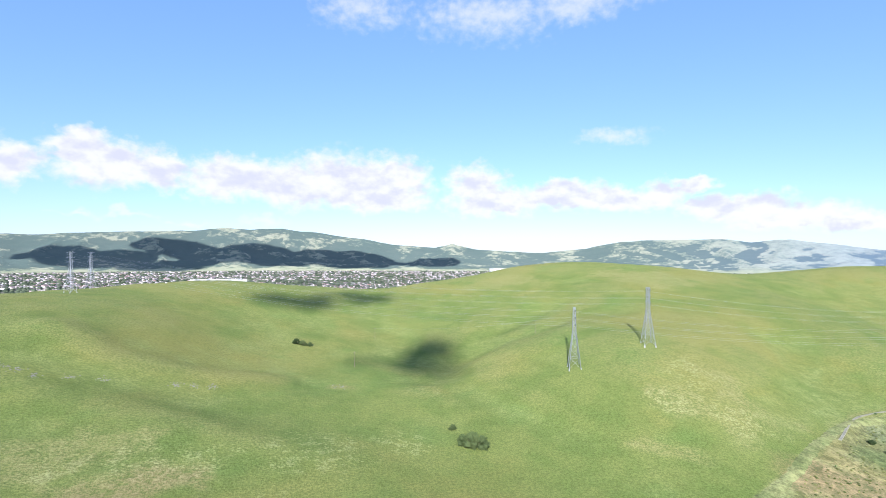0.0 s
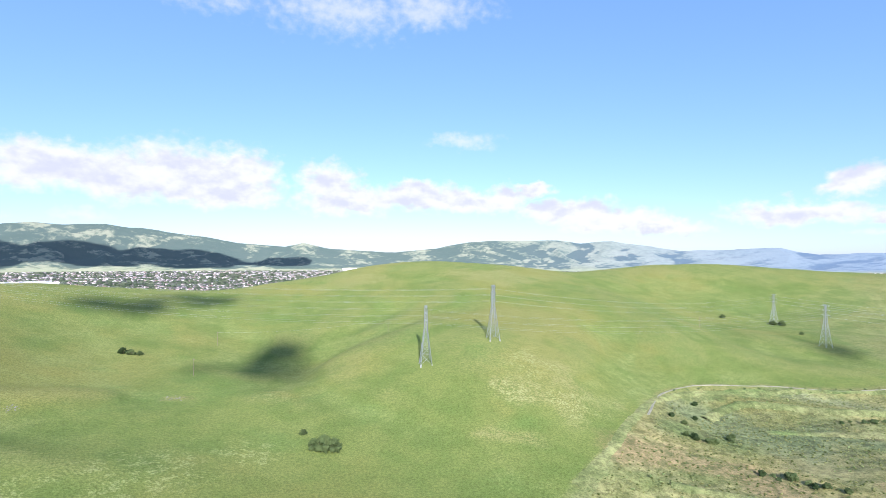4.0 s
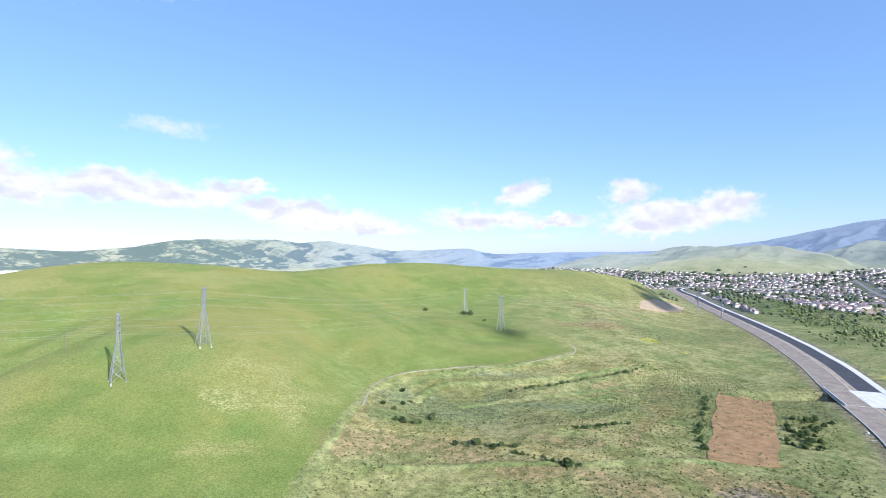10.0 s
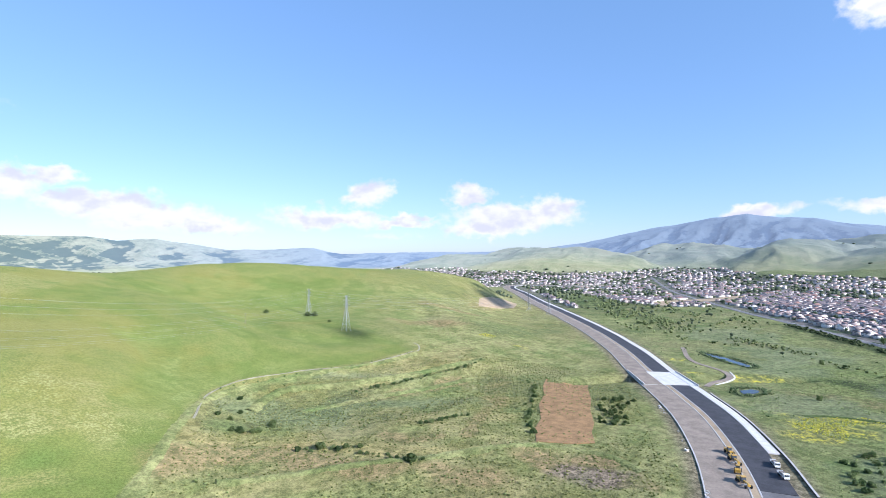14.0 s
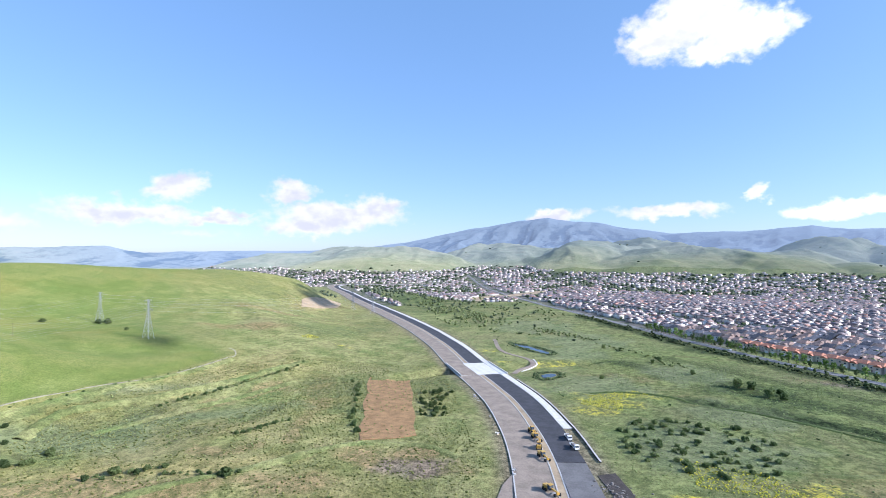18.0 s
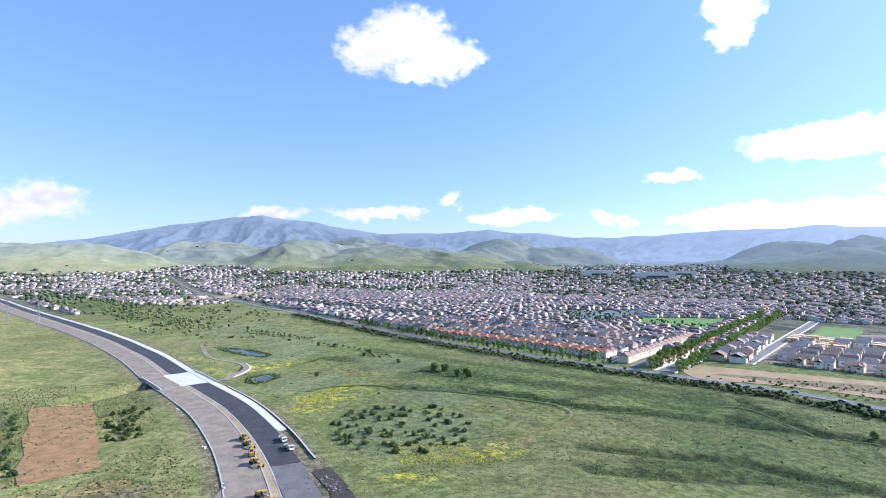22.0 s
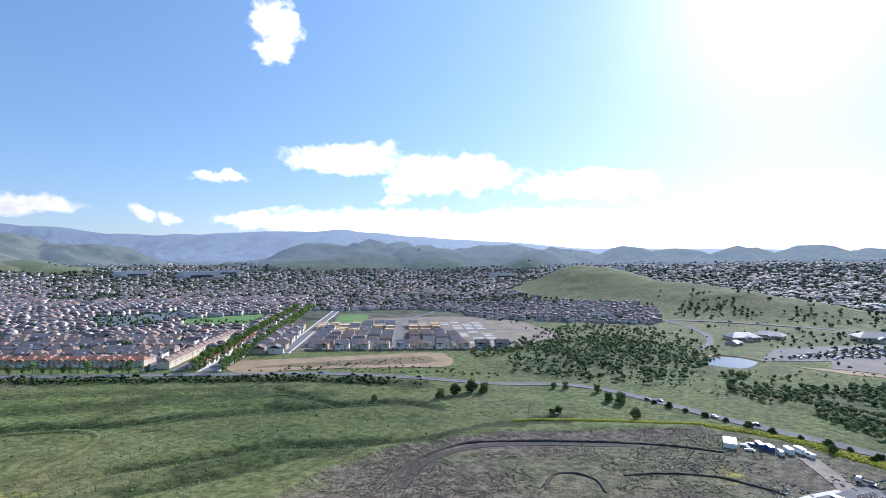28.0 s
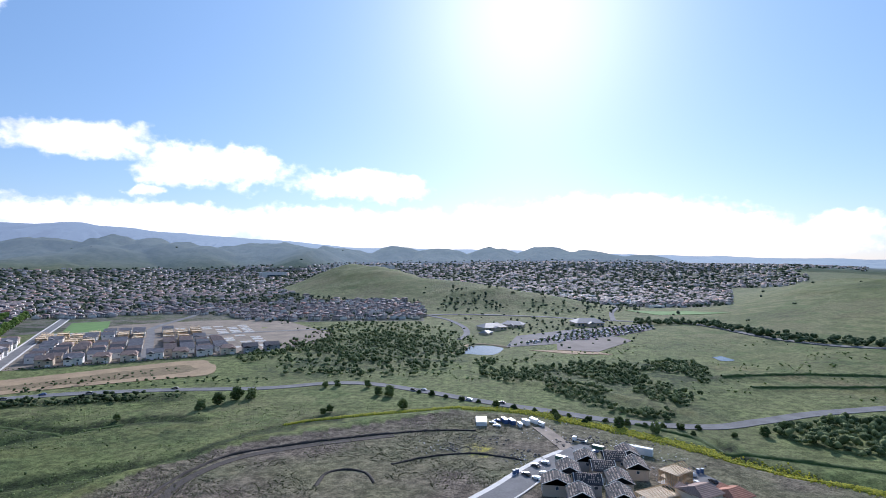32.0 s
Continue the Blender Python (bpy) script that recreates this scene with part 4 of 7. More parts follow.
def water_material():
    m = Mat("still_water", 0.12, 0, 0.22)
    m.colour(m.mix(m.step(m.noise(0.2, 4), 0.35, 0.65), (0.030, 0.040, 0.052), (0.050, 0.062, 0.075)))
    m.bump(m.noise(1.2, 3), 0.10, 0.04)
    return m.mat


WATER = water_material()


def box(bm, x0, y0, z0, x1, y1, z1, m=None):
    v = [bm.verts.new((m @ Vector(c)) if m else c) for c in ((x0, y0, z0), (x1, y0, z0), (x1, y1, z0), (x0, y1, z0), (x0, y0, z1), (x1, y0, z1), (x1, y1, z1), (x0, y1, z1))]
    for f in ((3, 2, 1, 0), (4, 5, 6, 7), (0, 1, 5, 4), (1, 2, 6, 5), (2, 3, 7, 6), (3, 0, 4, 7)):
        bm.faces.new([v[k] for k in f])


def beam(bm, a, b, w, h=None):
    """A straight bar from a to b."""
    a, b = Vector(a), Vector(b)
    q = (b - a).to_track_quat("Z", "Y").to_matrix().to_4x4()
    q.translation = a
    h = h or w
    box(bm, -w / 2, -h / 2, 0, w / 2, h / 2, (b - a).length, q)


def tube(bm, a, b, r0, r1, seg=7):
    a, b = Vector(a), Vector(b)
    q = (b - a).to_track_quat("Z", "Y").to_matrix()
    lo = [bm.verts.new(a + q @ Vector((math.cos(t) * r0, math.sin(t) * r0, 0))) for t in (2 * math.pi * k / seg for k in range(seg))]
    hi = [bm.verts.new(b + q @ Vector((math.cos(t) * r1, math.sin(t) * r1, 0))) for t in (2 * math.pi * k / seg for k in range(seg))]
    for k in range(seg):
        bm.faces.new((lo[k], lo[(k + 1) % seg], hi[(k + 1) % seg], hi[k]))
    bm.faces.new(hi)
    bm.faces.new(lo[::-1])


def part(name, bm, mat, parent=None, label="", smooth=False):
    me = bpy.data.meshes.new(name)
    bm.normal_update()
    bm.to_mesh(me)
    bm.free()
    me.materials.append(mat)
    if smooth:
        me.shade_smooth()
    ob = new(name, me)
    if parent:
        ob.parent = parent
    if label:
        tagged(ob, label)
    return ob


def boxes(name, mat, parent, *dims, label=""):
    bm = bmesh.new()
    for d in dims:
        box(bm, *d)
    return part(name, bm, mat, parent, label)


def on_land(x, y, turn=0.0, size=1.0, sink=0.0):
    return Matrix.Translation((x, y, land_at(x, y) - sink)) @ Matrix.Rotation(turn, 4, "Z") @ Matrix.Scale(size, 4)


class Kind:
    """A thing built once and then copied to its places."""

    def __init__(self, ob):
        self.ob, self.used = ob, False

    def put(self, m, label=""):
        if self.used:
            ob = copy_thing(self.ob, m)
            ob.matrix_basis = m
        else:
            ob, self.used = self.ob, True
            ob.matrix_basis = m
        if label:
            tagged(ob, label)
        return ob

    def at(self, x, y, turn=0.0, size=1.0, sink=0.0, label=""):
        return self.put(on_land(x, y, turn, size, sink), label)


# ---- plants ----
def crown_mesh(rng, wide, tall, base, clumps, leaves, leaf):
    """A crown of lumpy clumps with loose leaf sprays round them."""
    bm = bmesh.new()
    centres = []
    for k in range(clumps):
        a, u = rng.uniform(0, 6.283), rng.uniform(0.05, 1) ** 0.5
        h = rng.uniform(0, 1)
        r = wide * u * (0.55 + 0.75 * math.sin(math.pi * (0.12 + 0.8 * h))) * 0.62
        c = Vector((math.cos(a) * r, math.sin(a) * r, base + tall * h * 0.85))
        s = wide * rng.uniform(0.18, 0.34)
        centres.append((c, s))
        geo = bmesh.ops.create_icosphere(bm, subdivisions=1 if leaves > 150 else 1, radius=s)
        for v in geo["verts"]:
            v.co = v.co * rng.uniform(0.72, 1.28)
            v.co.z *= 0.78
            v.co += c
    for k in range(leaves):
        c, s = rng.choice(centres)
        d = Vector((rng.gauss(0, 1), rng.gauss(0, 1), rng.gauss(0.2, 1))).normalized()
        p = c + d * s * rng.uniform(0.85, 1.35)
        t = Vector((rng.gauss(0, 1), rng.gauss(0, 1), rng.gauss(0, 1))).normalized()
        w = d.cross(t).normalized() * leaf * rng.uniform(0.5, 1.2)
        t = (d * 0.4 + t).normalized() * leaf * rng.uniform(0.6, 1.3)
        bm.faces.new([bm.verts.new(p + e) for e in (-w, t * 0.8, w, -t * 0.8)])
    return bm


def tree(name, label, seed, wide, tall, base, mat, clumps=16, leaves=220, leaf=0.45, group=""):
    rng = random.Random(seed)
    ob = tagged(new(name), label, "tree", group)
    bm = bmesh.new()
    lean = Vector((rng.uniform(-0.3, 0.3), rng.uniform(-0.3, 0.3), base + tall * 0.35))
    tube(bm, (0, 0, -0.5), lean, 0.05 * tall, 0.028 * tall)
    for k in range(5):
        a = k * 1.257 + rng.uniform(-0.4, 0.4)
        tube(bm, lean * rng.uniform(0.6, 0.95), (math.cos(a) * wide * 0.55, math.sin(a) * wide * 0.55, base + tall * rng.uniform(0.3, 0.7)), 0.022 * tall, 0.008 * tall, 5)
    part("trunk", bm, BARK, ob)
    part("crown", crown_mesh(rng, wide, tall, base, clumps, leaves, leaf), mat, ob)
    return Kind(ob)


def shrub(name, label, seed, wide, tall, mat, clumps=9, leaves=120, leaf=0.3, group=""):
    rng = random.Random(seed)
    ob = tagged(new(name), label, "shrub", group)
    bm = bmesh.new()
    for k in range(4):
        a = k * 1.57 + rng.uniform(-0.4, 0.4)
        tube(bm, (0, 0, -0.3), (math.cos(a) * wide * 0.4, math.sin(a) * wide * 0.4, tall * 0.5), 0.05, 0.02, 5)
    part("stems", bm, BARK, ob)
    part("foliage", crown_mesh(rng, wide, tall * 0.75, tall * 0.1, clumps, leaves, leaf), mat, ob)
    return Kind(ob)


# ---- many small pieces in one mesh ----
def tri_mesh(bm):
    bmesh.ops.triangulate(bm, faces=bm.faces[:])
    bm.verts.index_update()
    v = np.array([w.co[:] for w in bm.verts], np.float32)
    f = np.array([[w.index for w in g.verts] for g in bm.faces], np.int32)
    m = np.array([g.material_index for g in bm.faces], np.int32)
    bm.free()
    return v, f, m


def mass(name, forms, picks, xyz, turn, size, mats, label, category, stretch=None):
    """ONE mesh of many forms: picks says which form stands at each place."""
    vs, fs, ms, base = [], [], [], 0
    for k, (v, f, m) in enumerate(forms):
        s = np.nonzero(picks == k)[0]
        if not len(s):
            continue
        c, n = np.cos(turn[s])[:, None], np.sin(turn[s])[:, None]
        x, y, z = v[:, 0][None], v[:, 1][None], v[:, 2][None]
        sz = size[s][:, None]
        tall = sz if stretch is None else sz * stretch[s][:, None]
        p = np.stack([xyz[s, 0:1] + (x * c - y * n) * sz, xyz[s, 1:2] + (x * n + y * c) * sz, xyz[s, 2:3] + z * tall], -1)
        vs.append(p.reshape(-1, 3))
        fs.append((f[None] + (base + np.arange(len(s)) * len(v))[:, None, None]).reshape(-1, 3))
        ms.append(np.tile(m, len(s)))
        base += len(s) * len(v)
    v, f, m = np.vstack(vs).astype(np.float32), np.vstack(fs).astype(np.int32), np.concatenate(ms).astype(np.int32)
    me = bpy.data.meshes.new(name)
    me.vertices.add(len(v))
    me.vertices.foreach_set("co", v.ravel())
    me.loops.add(f.size)
    me.loops.foreach_set("vertex_index", f.ravel())
    me.polygons.add(len(f))
    me.polygons.foreach_set("loop_start", np.arange(0, f.size, 3, dtype=np.int32))
    me.polygons.foreach_set("material_index", m)
    for t in mats:
        me.materials.append(t)
    me.update(calc_edges=True)
    me.validate()
    return tagged(new(name, me), label, category, kind="stuff")


def blob_form(seed, clumps, sub=1, flat=0.8):
    rng = random.Random(seed)
    bm = bmesh.new()
    for k in range(clumps):
        a = rng.uniform(0, 6.283)
        r = 0.0 if clumps == 1 else rng.uniform(0.25, 0.6)
        s = rng.uniform(0.5, 0.75) if clumps > 1 else 0.9
        geo = bmesh.ops.create_icosphere(bm, subdivisions=sub, radius=s)
        c = Vector((math.cos(a) * r, math.sin(a) * r, 0.55 + (rng.uniform(0.0, 0.8) if clumps > 1 else 0.1)))
        for v in geo["verts"]:
            v.co = v.co * rng.uniform(0.7, 1.25)
            v.co.z *= flat
            v.co += c
    return tri_mesh(bm)


def house_form(w, d, h, rise, wing=True, hip=0.0):
    """A small house: walls (0), roof (1), dark window strips (2)."""
    bm = bmesh.new()

    def block(x0, y0, x1, y1, hh, rr, along):
        n0 = len(bm.faces)
        box(bm, x0, y0, -1.0, x1, y1, hh)
        bm.faces.ensure_lookup_table()
        o = 0.5
        if along == "x":
            ym = (y0 + y1) / 2
            e = hip * (y1 - y0) / 2
            p = [(x0 - o, y0 - o, hh - 0.15), (x1 + o, y0 - o, hh - 0.15), (x1 + o, y1 + o, hh - 0.15), (x0 - o, y1 + o, hh - 0.15), (x0 - o + e, ym, hh + rr), (x1 + o - e, ym, hh + rr)]
        else:
            xm = (x0 + x1) / 2
            e = hip * (x1 - x0) / 2
            p = [(x1 + o, y0 - o, hh - 0.15), (x1 + o, y1 + o, hh - 0.15), (x0 - o, y1 + o, hh - 0.15), (x0 - o, y0 - o, hh - 0.15), (xm, y0 - o + e, hh + rr), (xm, y1 + o - e, hh + rr)]
        v = [bm.verts.new(c) for c in p]
        for q in ((0, 1, 5, 4), (2, 3, 4, 5), (1, 2, 5), (3, 0, 4)):
            f = bm.faces.new([v[k] for k in q])
            f.material_index = 0 if (len(q) == 3 and hip < 0.1) else 1
        bm.faces.new([v[k] for k in (3, 2, 1, 0)]).material_index = 0

    block(-w / 2, -d / 2, w / 2, d / 2, h, rise, "x")
    if wing:
        block(-w / 2 + 0.6, -d / 2 - 2.2, -w / 2 + w * 0.48, 0, h * 0.86, rise * 0.8, "y")
    for x in (-w * 0.3, 0.05 * w, w * 0.3):
        for z in (0.9, h - 2.2) if h > 4.5 else (0.9,):
            for y in (-d / 2 - (2.25 if wing and x < -0.01 else 0.05), d / 2 + 0.05):
                a = [bm.verts.new(c) for c in ((x - 0.7, y, z), (x + 0.7, y, z), (x + 0.7, y, z + 1.3), (x - 0.7, y, z + 1.3))]
                bm.faces.new(a if y < 0 else a[::-1]).material_index = 2
    return tri_mesh(bm)


# ---- houses as things ----
def gable(bm, x0, y0, x1, y1, z, rise, over=0.5, hip=0.0, along="x", thick=0.22):
    """A pitched roof slab with eaves."""
    o = over
    if along == "x":
        m = (y0 + y1) / 2
        e = hip * (y1 - y0) / 2
        ridge = [(x0 - o + e, m, z + rise), (x1 + o - e, m, z + rise)]
        low = [(x0 - o, y0 - o), (x1 + o, y0 - o), (x1 + o, y1 + o), (x0 - o, y1 + o)]
    else:
        m = (x0 + x1) / 2
        e = hip * (x1 - x0) / 2
        ridge = [(m, y0 - o + e, z + rise), (m, y1 + o - e, z + rise)]
        low = [(x1 + o, y0 - o), (x1 + o, y1 + o), (x0 - o, y1 + o), (x0 - o, y0 - o)]
    slope = -o * rise / max(0.5, (y1 - y0 if along == "x" else x1 - x0) / 2)
    top = [bm.verts.new((x, y, z + slope)) for x, y in low] + [bm.verts.new(r) for r in ridge]
    bot = [bm.verts.new((v.co.x, v.co.y, v.co.z - thick)) for v in top]
    for q in ((0, 1, 5, 4), (2, 3, 4, 5), (1, 2, 5), (3, 0, 4)):
        bm.faces.new([top[k] for k in q])
        bm.faces.new([bot[k] for k in q[::-1]])
    for a, b in ((0, 1), (1, 2), (2, 3), (3, 0)):
        bm.faces.new((bot[a], bot[b], top[b], top[a]))


def gable_walls(bm, x0, y0, x1, y1, h, rise, along="x"):
    box(bm, x0, y0, -1.2, x1, y1, h)
    if along == "x":
        m = (y0 + y1) / 2
        ends = [((x0, y0), (x0, y1), (x0, m)), ((x1, y1), (x1, y0), (x1, m))]
    else:
        m = (x0 + x1) / 2
        ends = [((x1, y0), (x0, y0), (m, y0)), ((x0, y1), (x1, y1), (m, y1))]
    for a, b, c in ends:
        inw = 0.06
        v = [bm.verts.new((*p, h)) for p in (a, b)] + [bm.verts.new((*c, h + rise - 0.05))]
        bm.faces.new(v[::-1])


def window(parent, x, y, z, w, h, face):
    """A window with its frame, on a wall that looks along face ('-y', '+y', '-x', '+x')."""
    s = -1 if face[0] == "-" else 1
    if face[1] == "y":
        f = boxes("window", TRIM, parent, (x - w / 2 - 0.1, min(y, y + s * 0.07), z - 0.1, x + w / 2 + 0.1, max(y, y + s * 0.07), z + h + 0.1))
        boxes("pane", GLASSY, f, (x - w / 2, min(y + s * 0.02, y + s * 0.10), z, x + w / 2, max(y + s * 0.02, y + s * 0.10), z + h))
    else:
        f = boxes("window", TRIM, parent, (min(x, x + s * 0.07), y - w / 2 - 0.1, z - 0.1, max(x, x + s * 0.07), y + w / 2 + 0.1, z + h + 0.1))
        boxes("pane", GLASSY, f, (min(x + s * 0.02, x + s * 0.10), y - w / 2, z, max(x + s * 0.02, x + s * 0.10), y + w / 2, z + h))


def house(label, wall, roof, w=10.5, d=12.0, h=5.8, rise=2.6, hip=0.0, group="houses of the estate", side="left"):
    ob = tagged(new("house"), label, "house", group)
    sg = -1 if side == "left" else 1
    bm = bmesh.new()
    gable_walls(bm, -w / 2, -d / 2, w / 2, d / 2, h, rise if hip < 0.1 else 0.01)
    part("wall", bm, WALLS[wall], ob)
    bm = bmesh.new()
    xa, xb = sorted((sg * w * 0.48, sg * 0.02 * w))
    gable_walls(bm, xa, -d / 2 - 2.4, xb, -d / 2 + 1, h * 0.9, rise * 0.62, "y")
    part("front_wing", bm, WALLS[wall], ob)
    bm = bmesh.new()
    gable(bm, -w / 2, -d / 2, w / 2, d / 2, h, rise, hip=hip)
    part("roof", bm, ROOFS[roof], ob)
    bm = bmesh.new()
    gable(bm, xa, -d / 2 - 2.4, xb, 0, h * 0.9, rise * 0.62, along="y")
    part("wing_roof", bm, ROOFS[roof], ob)
    xm = (xa + xb) / 2
    boxes("garage_door", TRIM, ob, (xm - 1.9, -d / 2 - 2.47, 0.05, xm + 1.9, -d / 2 - 2.3, 2.25))
    boxes("door", plain_door, ob, (-sg * w * 0.22 - 0.5, -d / 2 - 0.06, 0.1, -sg * w * 0.22 + 0.5, -d / 2 + 0.02, 2.15))
    window(ob, xm, -d / 2 - 2.4, 3.3, 1.9, 1.25, "-y")
    window(ob, -sg * w * 0.25, -d / 2, 3.4, 1.6, 1.2, "-y")
    for x in (-w * 0.28, w * 0.26):
        window(ob, x, d / 2, 3.4, 1.5, 1.2, "+y")
    window(ob, -w / 2, 1.5, 3.4, 1.2, 1.2, "-x")
    return Kind(ob)


plain_door = plain("dark_door", (0.16, 0.10, 0.07), 0.6)


def car(label, paint, kind="car", long=4.6, tall=1.45):
    """A car: body with cabin, wheels, windows and lamps."""
    ob = tagged(new(kind), label, kind)
    w = 0.9 if kind == "car" else 1.0
    bm = bmesh.new()
    L = long / 2
    prof = [(-L, 0.35), (-L, 0.75), (-L * 0.95, 0.85), (-L * 0.5, 0.92), (-L * 0.22, tall), (L * 0.55, tall), (L * 0.86, 0.98), (L, 0.85), (L, 0.35)]
    if kind == "van":
        prof = [(-L, 0.35), (-L, 0.9), (-L * 0.8, 1.15), (-L * 0.6, tall), (L, tall), (L, 0.35)]
    rows = []
    for x, k in ((-w, 0.86), (-w * 0.97, 1), (w * 0.97, 1), (w, 0.86)):
        rows.append([bm.verts.new((x * (0.84 if z > 0.95 else 1), y, z)) for y, z in prof])
    for a, b in zip(rows[:-1], rows[1:]):
        for k in range(len(prof)):
            bm.faces.new((a[k], a[(k + 1) % len(prof)], b[(k + 1) % len(prof)], b[k]))
    bm.faces.new(rows[0][::-1])
    bm.faces.new(rows[-1])
    part("body", bm, PAINT[paint], ob)
    bm = bmesh.new()
    box(bm, -w * 0.87, -L * 0.30, 0.98, w * 0.87, L * 0.62, tall - 0.12)
    part("windows", bm, GLASSY, ob)
    for y in (-L * 0.62, L * 0.62):
        for x in (-w, w):
            bm = bmesh.new()
            tube(bm, (x * 0.8, y, 0.33), (x * 1.03, y, 0.33), 0.33, 0.33, 10)
            part("wheel", bm, TYRE, ob)
    for x in (-w * 0.7, w * 0.7):
        boxes("headlight", TRIM, ob, (x - 0.18, -L - 0.03, 0.62, x + 0.18, -L + 0.05, 0.76))
        boxes("tail_light", PAINT["red"], ob, (x - 0.18, L - 0.05, 0.70, x + 0.18, L + 0.03, 0.86))
    return Kind(ob)


# ---- the estate across the valley ----
CORNER = np.array((366.0, -322.0))
U, V = np.array((0.876, 0.482)), np.array((0.512, -0.859))     # along the road, and away from it
U_TURN, V_TURN = math.atan2(U[1], U[0]), math.atan2(V[1], V[0])
VALLEY_LINE = spline(VALLEY_ROAD, 30)
PARK = [(729, -583), (662, -721), (553, -543), (635, -498)]
CAR_PARK = [(880, -500), (835, -655), (740, -600), (672, -480), (700, -440)]
NEW_ESTATE = [(417, -402), (177, -544), (150, -640), (250, -745), (400, -880), (500, -880), (600, -795), (667, -791)]


def uv(u, v):
    return CORNER + U * u + V * v


HOUSE_KINDS = [
    house("cream stucco two-storey house with brown tiled roof", "cream", "brown"),
    house("white stucco two-storey house with grey tiled roof", "white", "grey", side="right"),
    house("beige stucco two-storey house with umber hipped roof", "beige", "umber", hip=0.6),
    house("rose-beige two-storey house with brown hipped roof", "rose", "brown", hip=0.5, side="right"),
    house("white two-storey house with dark shingled gable roof", "white", "dark", rise=3.0),
    house("sand-coloured two-storey house with grey gable roof", "sand", "grey", w=11.5, side="right"),
]
TOWNHOUSES = [
    house("cream townhouse with terracotta tiled roof beside the road", "cream", "terracotta", w=12.5, d=10, h=6.4, rise=2.2, hip=0.5, group="townhouses"),
    house("rose stucco townhouse with terracotta tiled roof", "rose", "terracotta", w=12.5, d=10, h=6.6, rise=2.2, hip=0.5, group="townhouses", side="right"),
    house("cream townhouse with umber tiled roof", "cream", "umber", w=12.5, d=10, h=6.6, rise=2.4, hip=0.4, group="townhouses"),
]

rng = random.Random(5)
near_houses = []
# rows beside the tree-lined avenue
for u, kinds, turn in ((21, (0, 1), 0.0), (47, (2, 2), math.pi)):
    v = 22
    while v < 215:
        x, y = uv(u, v)
        TOWNHOUSES[rng.choice(kinds)].at(x, y, V_TURN + turn + rng.uniform(-0.02, 0.02), 1.0)
        near_houses.append((u, v))
        v += 13.2
# terracotta row along the valley road
u = 74
while u < 300:
    x, y = uv(u, 30 + 0.02 * u)
    if away_from(np.array([x]), np.array([y]), VALLEY_LINE)[0] > 16:
        TOWNHOUSES[rng.choice((0, 1))].at(x, y, U_TURN + math.pi, 1.0)
    u += 13.4
# streets of two-storey houses
STREETS = []
for k in range(3):
    v0 = 58 + 52 * k
    for v, turn in ((v0 - 13, math.pi), (v0 + 13, 0.0)):
        u = 70 + rng.uniform(0, 4)
        while u < 420 - 26 * k:
            x, y = uv(u, v)
            blocked = inside(np.array([x]), np.array([y]), PARK)[0] or inside(np.array([x]), np.array([y]), CAR_PARK)[0]
            if not blocked and away_from(np.array([x]), np.array([y]), VALLEY_LINE)[0] > 22 and rng.random() > 0.03:
                rng.choice(HOUSE_KINDS).at(x, y, U_TURN + turn + math.pi + rng.uniform(-0.03, 0.03), rng.uniform(0.95, 1.06))
            u += rng.uniform(13.0, 14.6)
    STREETS.append(v0)

estate_streets = road("road_estate_streets", "grey asphalt streets between rows of houses")
for v0 in STREETS:
    ribbon("street", [tuple(uv(t, v0)) for t in (62, 200, 330, 440)], 4.2, 4.2, 0.22, OLD_ASPHALT, parent=estate_streets)
ribbon("street", [tuple(uv(34, t)) for t in (6, 100, 225)], 4.0, 4.0, 0.24, OLD_ASPHALT, parent=estate_streets)
ribbon("street", [tuple(uv(62, t)) for t in (8, 150, 380)], 4.0, 4.0, 0.26, OLD_ASPHALT, parent=estate_streets)
ribbon("pavement", [tuple(uv(56.5, t)) for t in (8, 150, 380)], 1.0, 1.0, 0.34, CONCRETE, parent=estate_streets)

AVENUE = [(372, -322), (420, -404), (520, -562), (667, -791), (760, -935)]
avenue = road("road_avenue", "straight tree-lined avenue leading away from the valley road")
ribbon("carriageway", AVENUE, 6, 6, 0.30, OLD_ASPHALT, parent=avenue)
ribbon("pavement", AVENUE, 9.5, -7.0, 0.42, CONCRETE, parent=avenue)
ribbon("pavement", AVENUE, -7.0, 9.5, 0.42, CONCRETE, parent=avenue)

slab("car_park_estate", CAR_PARK, 0.25, plain("blue_grey_asphalt", (0.13, 0.155, 0.165), 0.8, vary=0.2, scale=0.1), "wide blue-grey car park dotted with trees", "car park")

# ---- the new estate ----
new_streets = road("road_new_estate", "pale new streets of the unfinished estate")
ribbon("street", [(378, -417), (450, -540), (530, -678), (603, -804)], 4.5, 4.5, 0.30, OLD_ASPHALT, parent=new_streets)
ribbon("pavement", [(378, -417), (450, -540), (530, -678), (603, -804)], 6.8, -5.0, 0.40, CONCRETE, parent=new_streets)
ribbon("pavement", [(378, -417), (450, -540), (530, -678), (603, -804)], -5.0, 6.8, 0.40, CONCRETE, parent=new_streets)
ribbon("street", [(290, -487), (330, -560), (380, -650), (412, -712), (432, -840), (448, -987)], 4.5, 4.5, 0.30, OLD_ASPHALT, parent=new_streets)
ribbon("street", [(405, -600), (330, -640), (250, -690), (180, -720)], 4.2, 4.2, 0.28, OLD_ASPHALT, parent=new_streets)
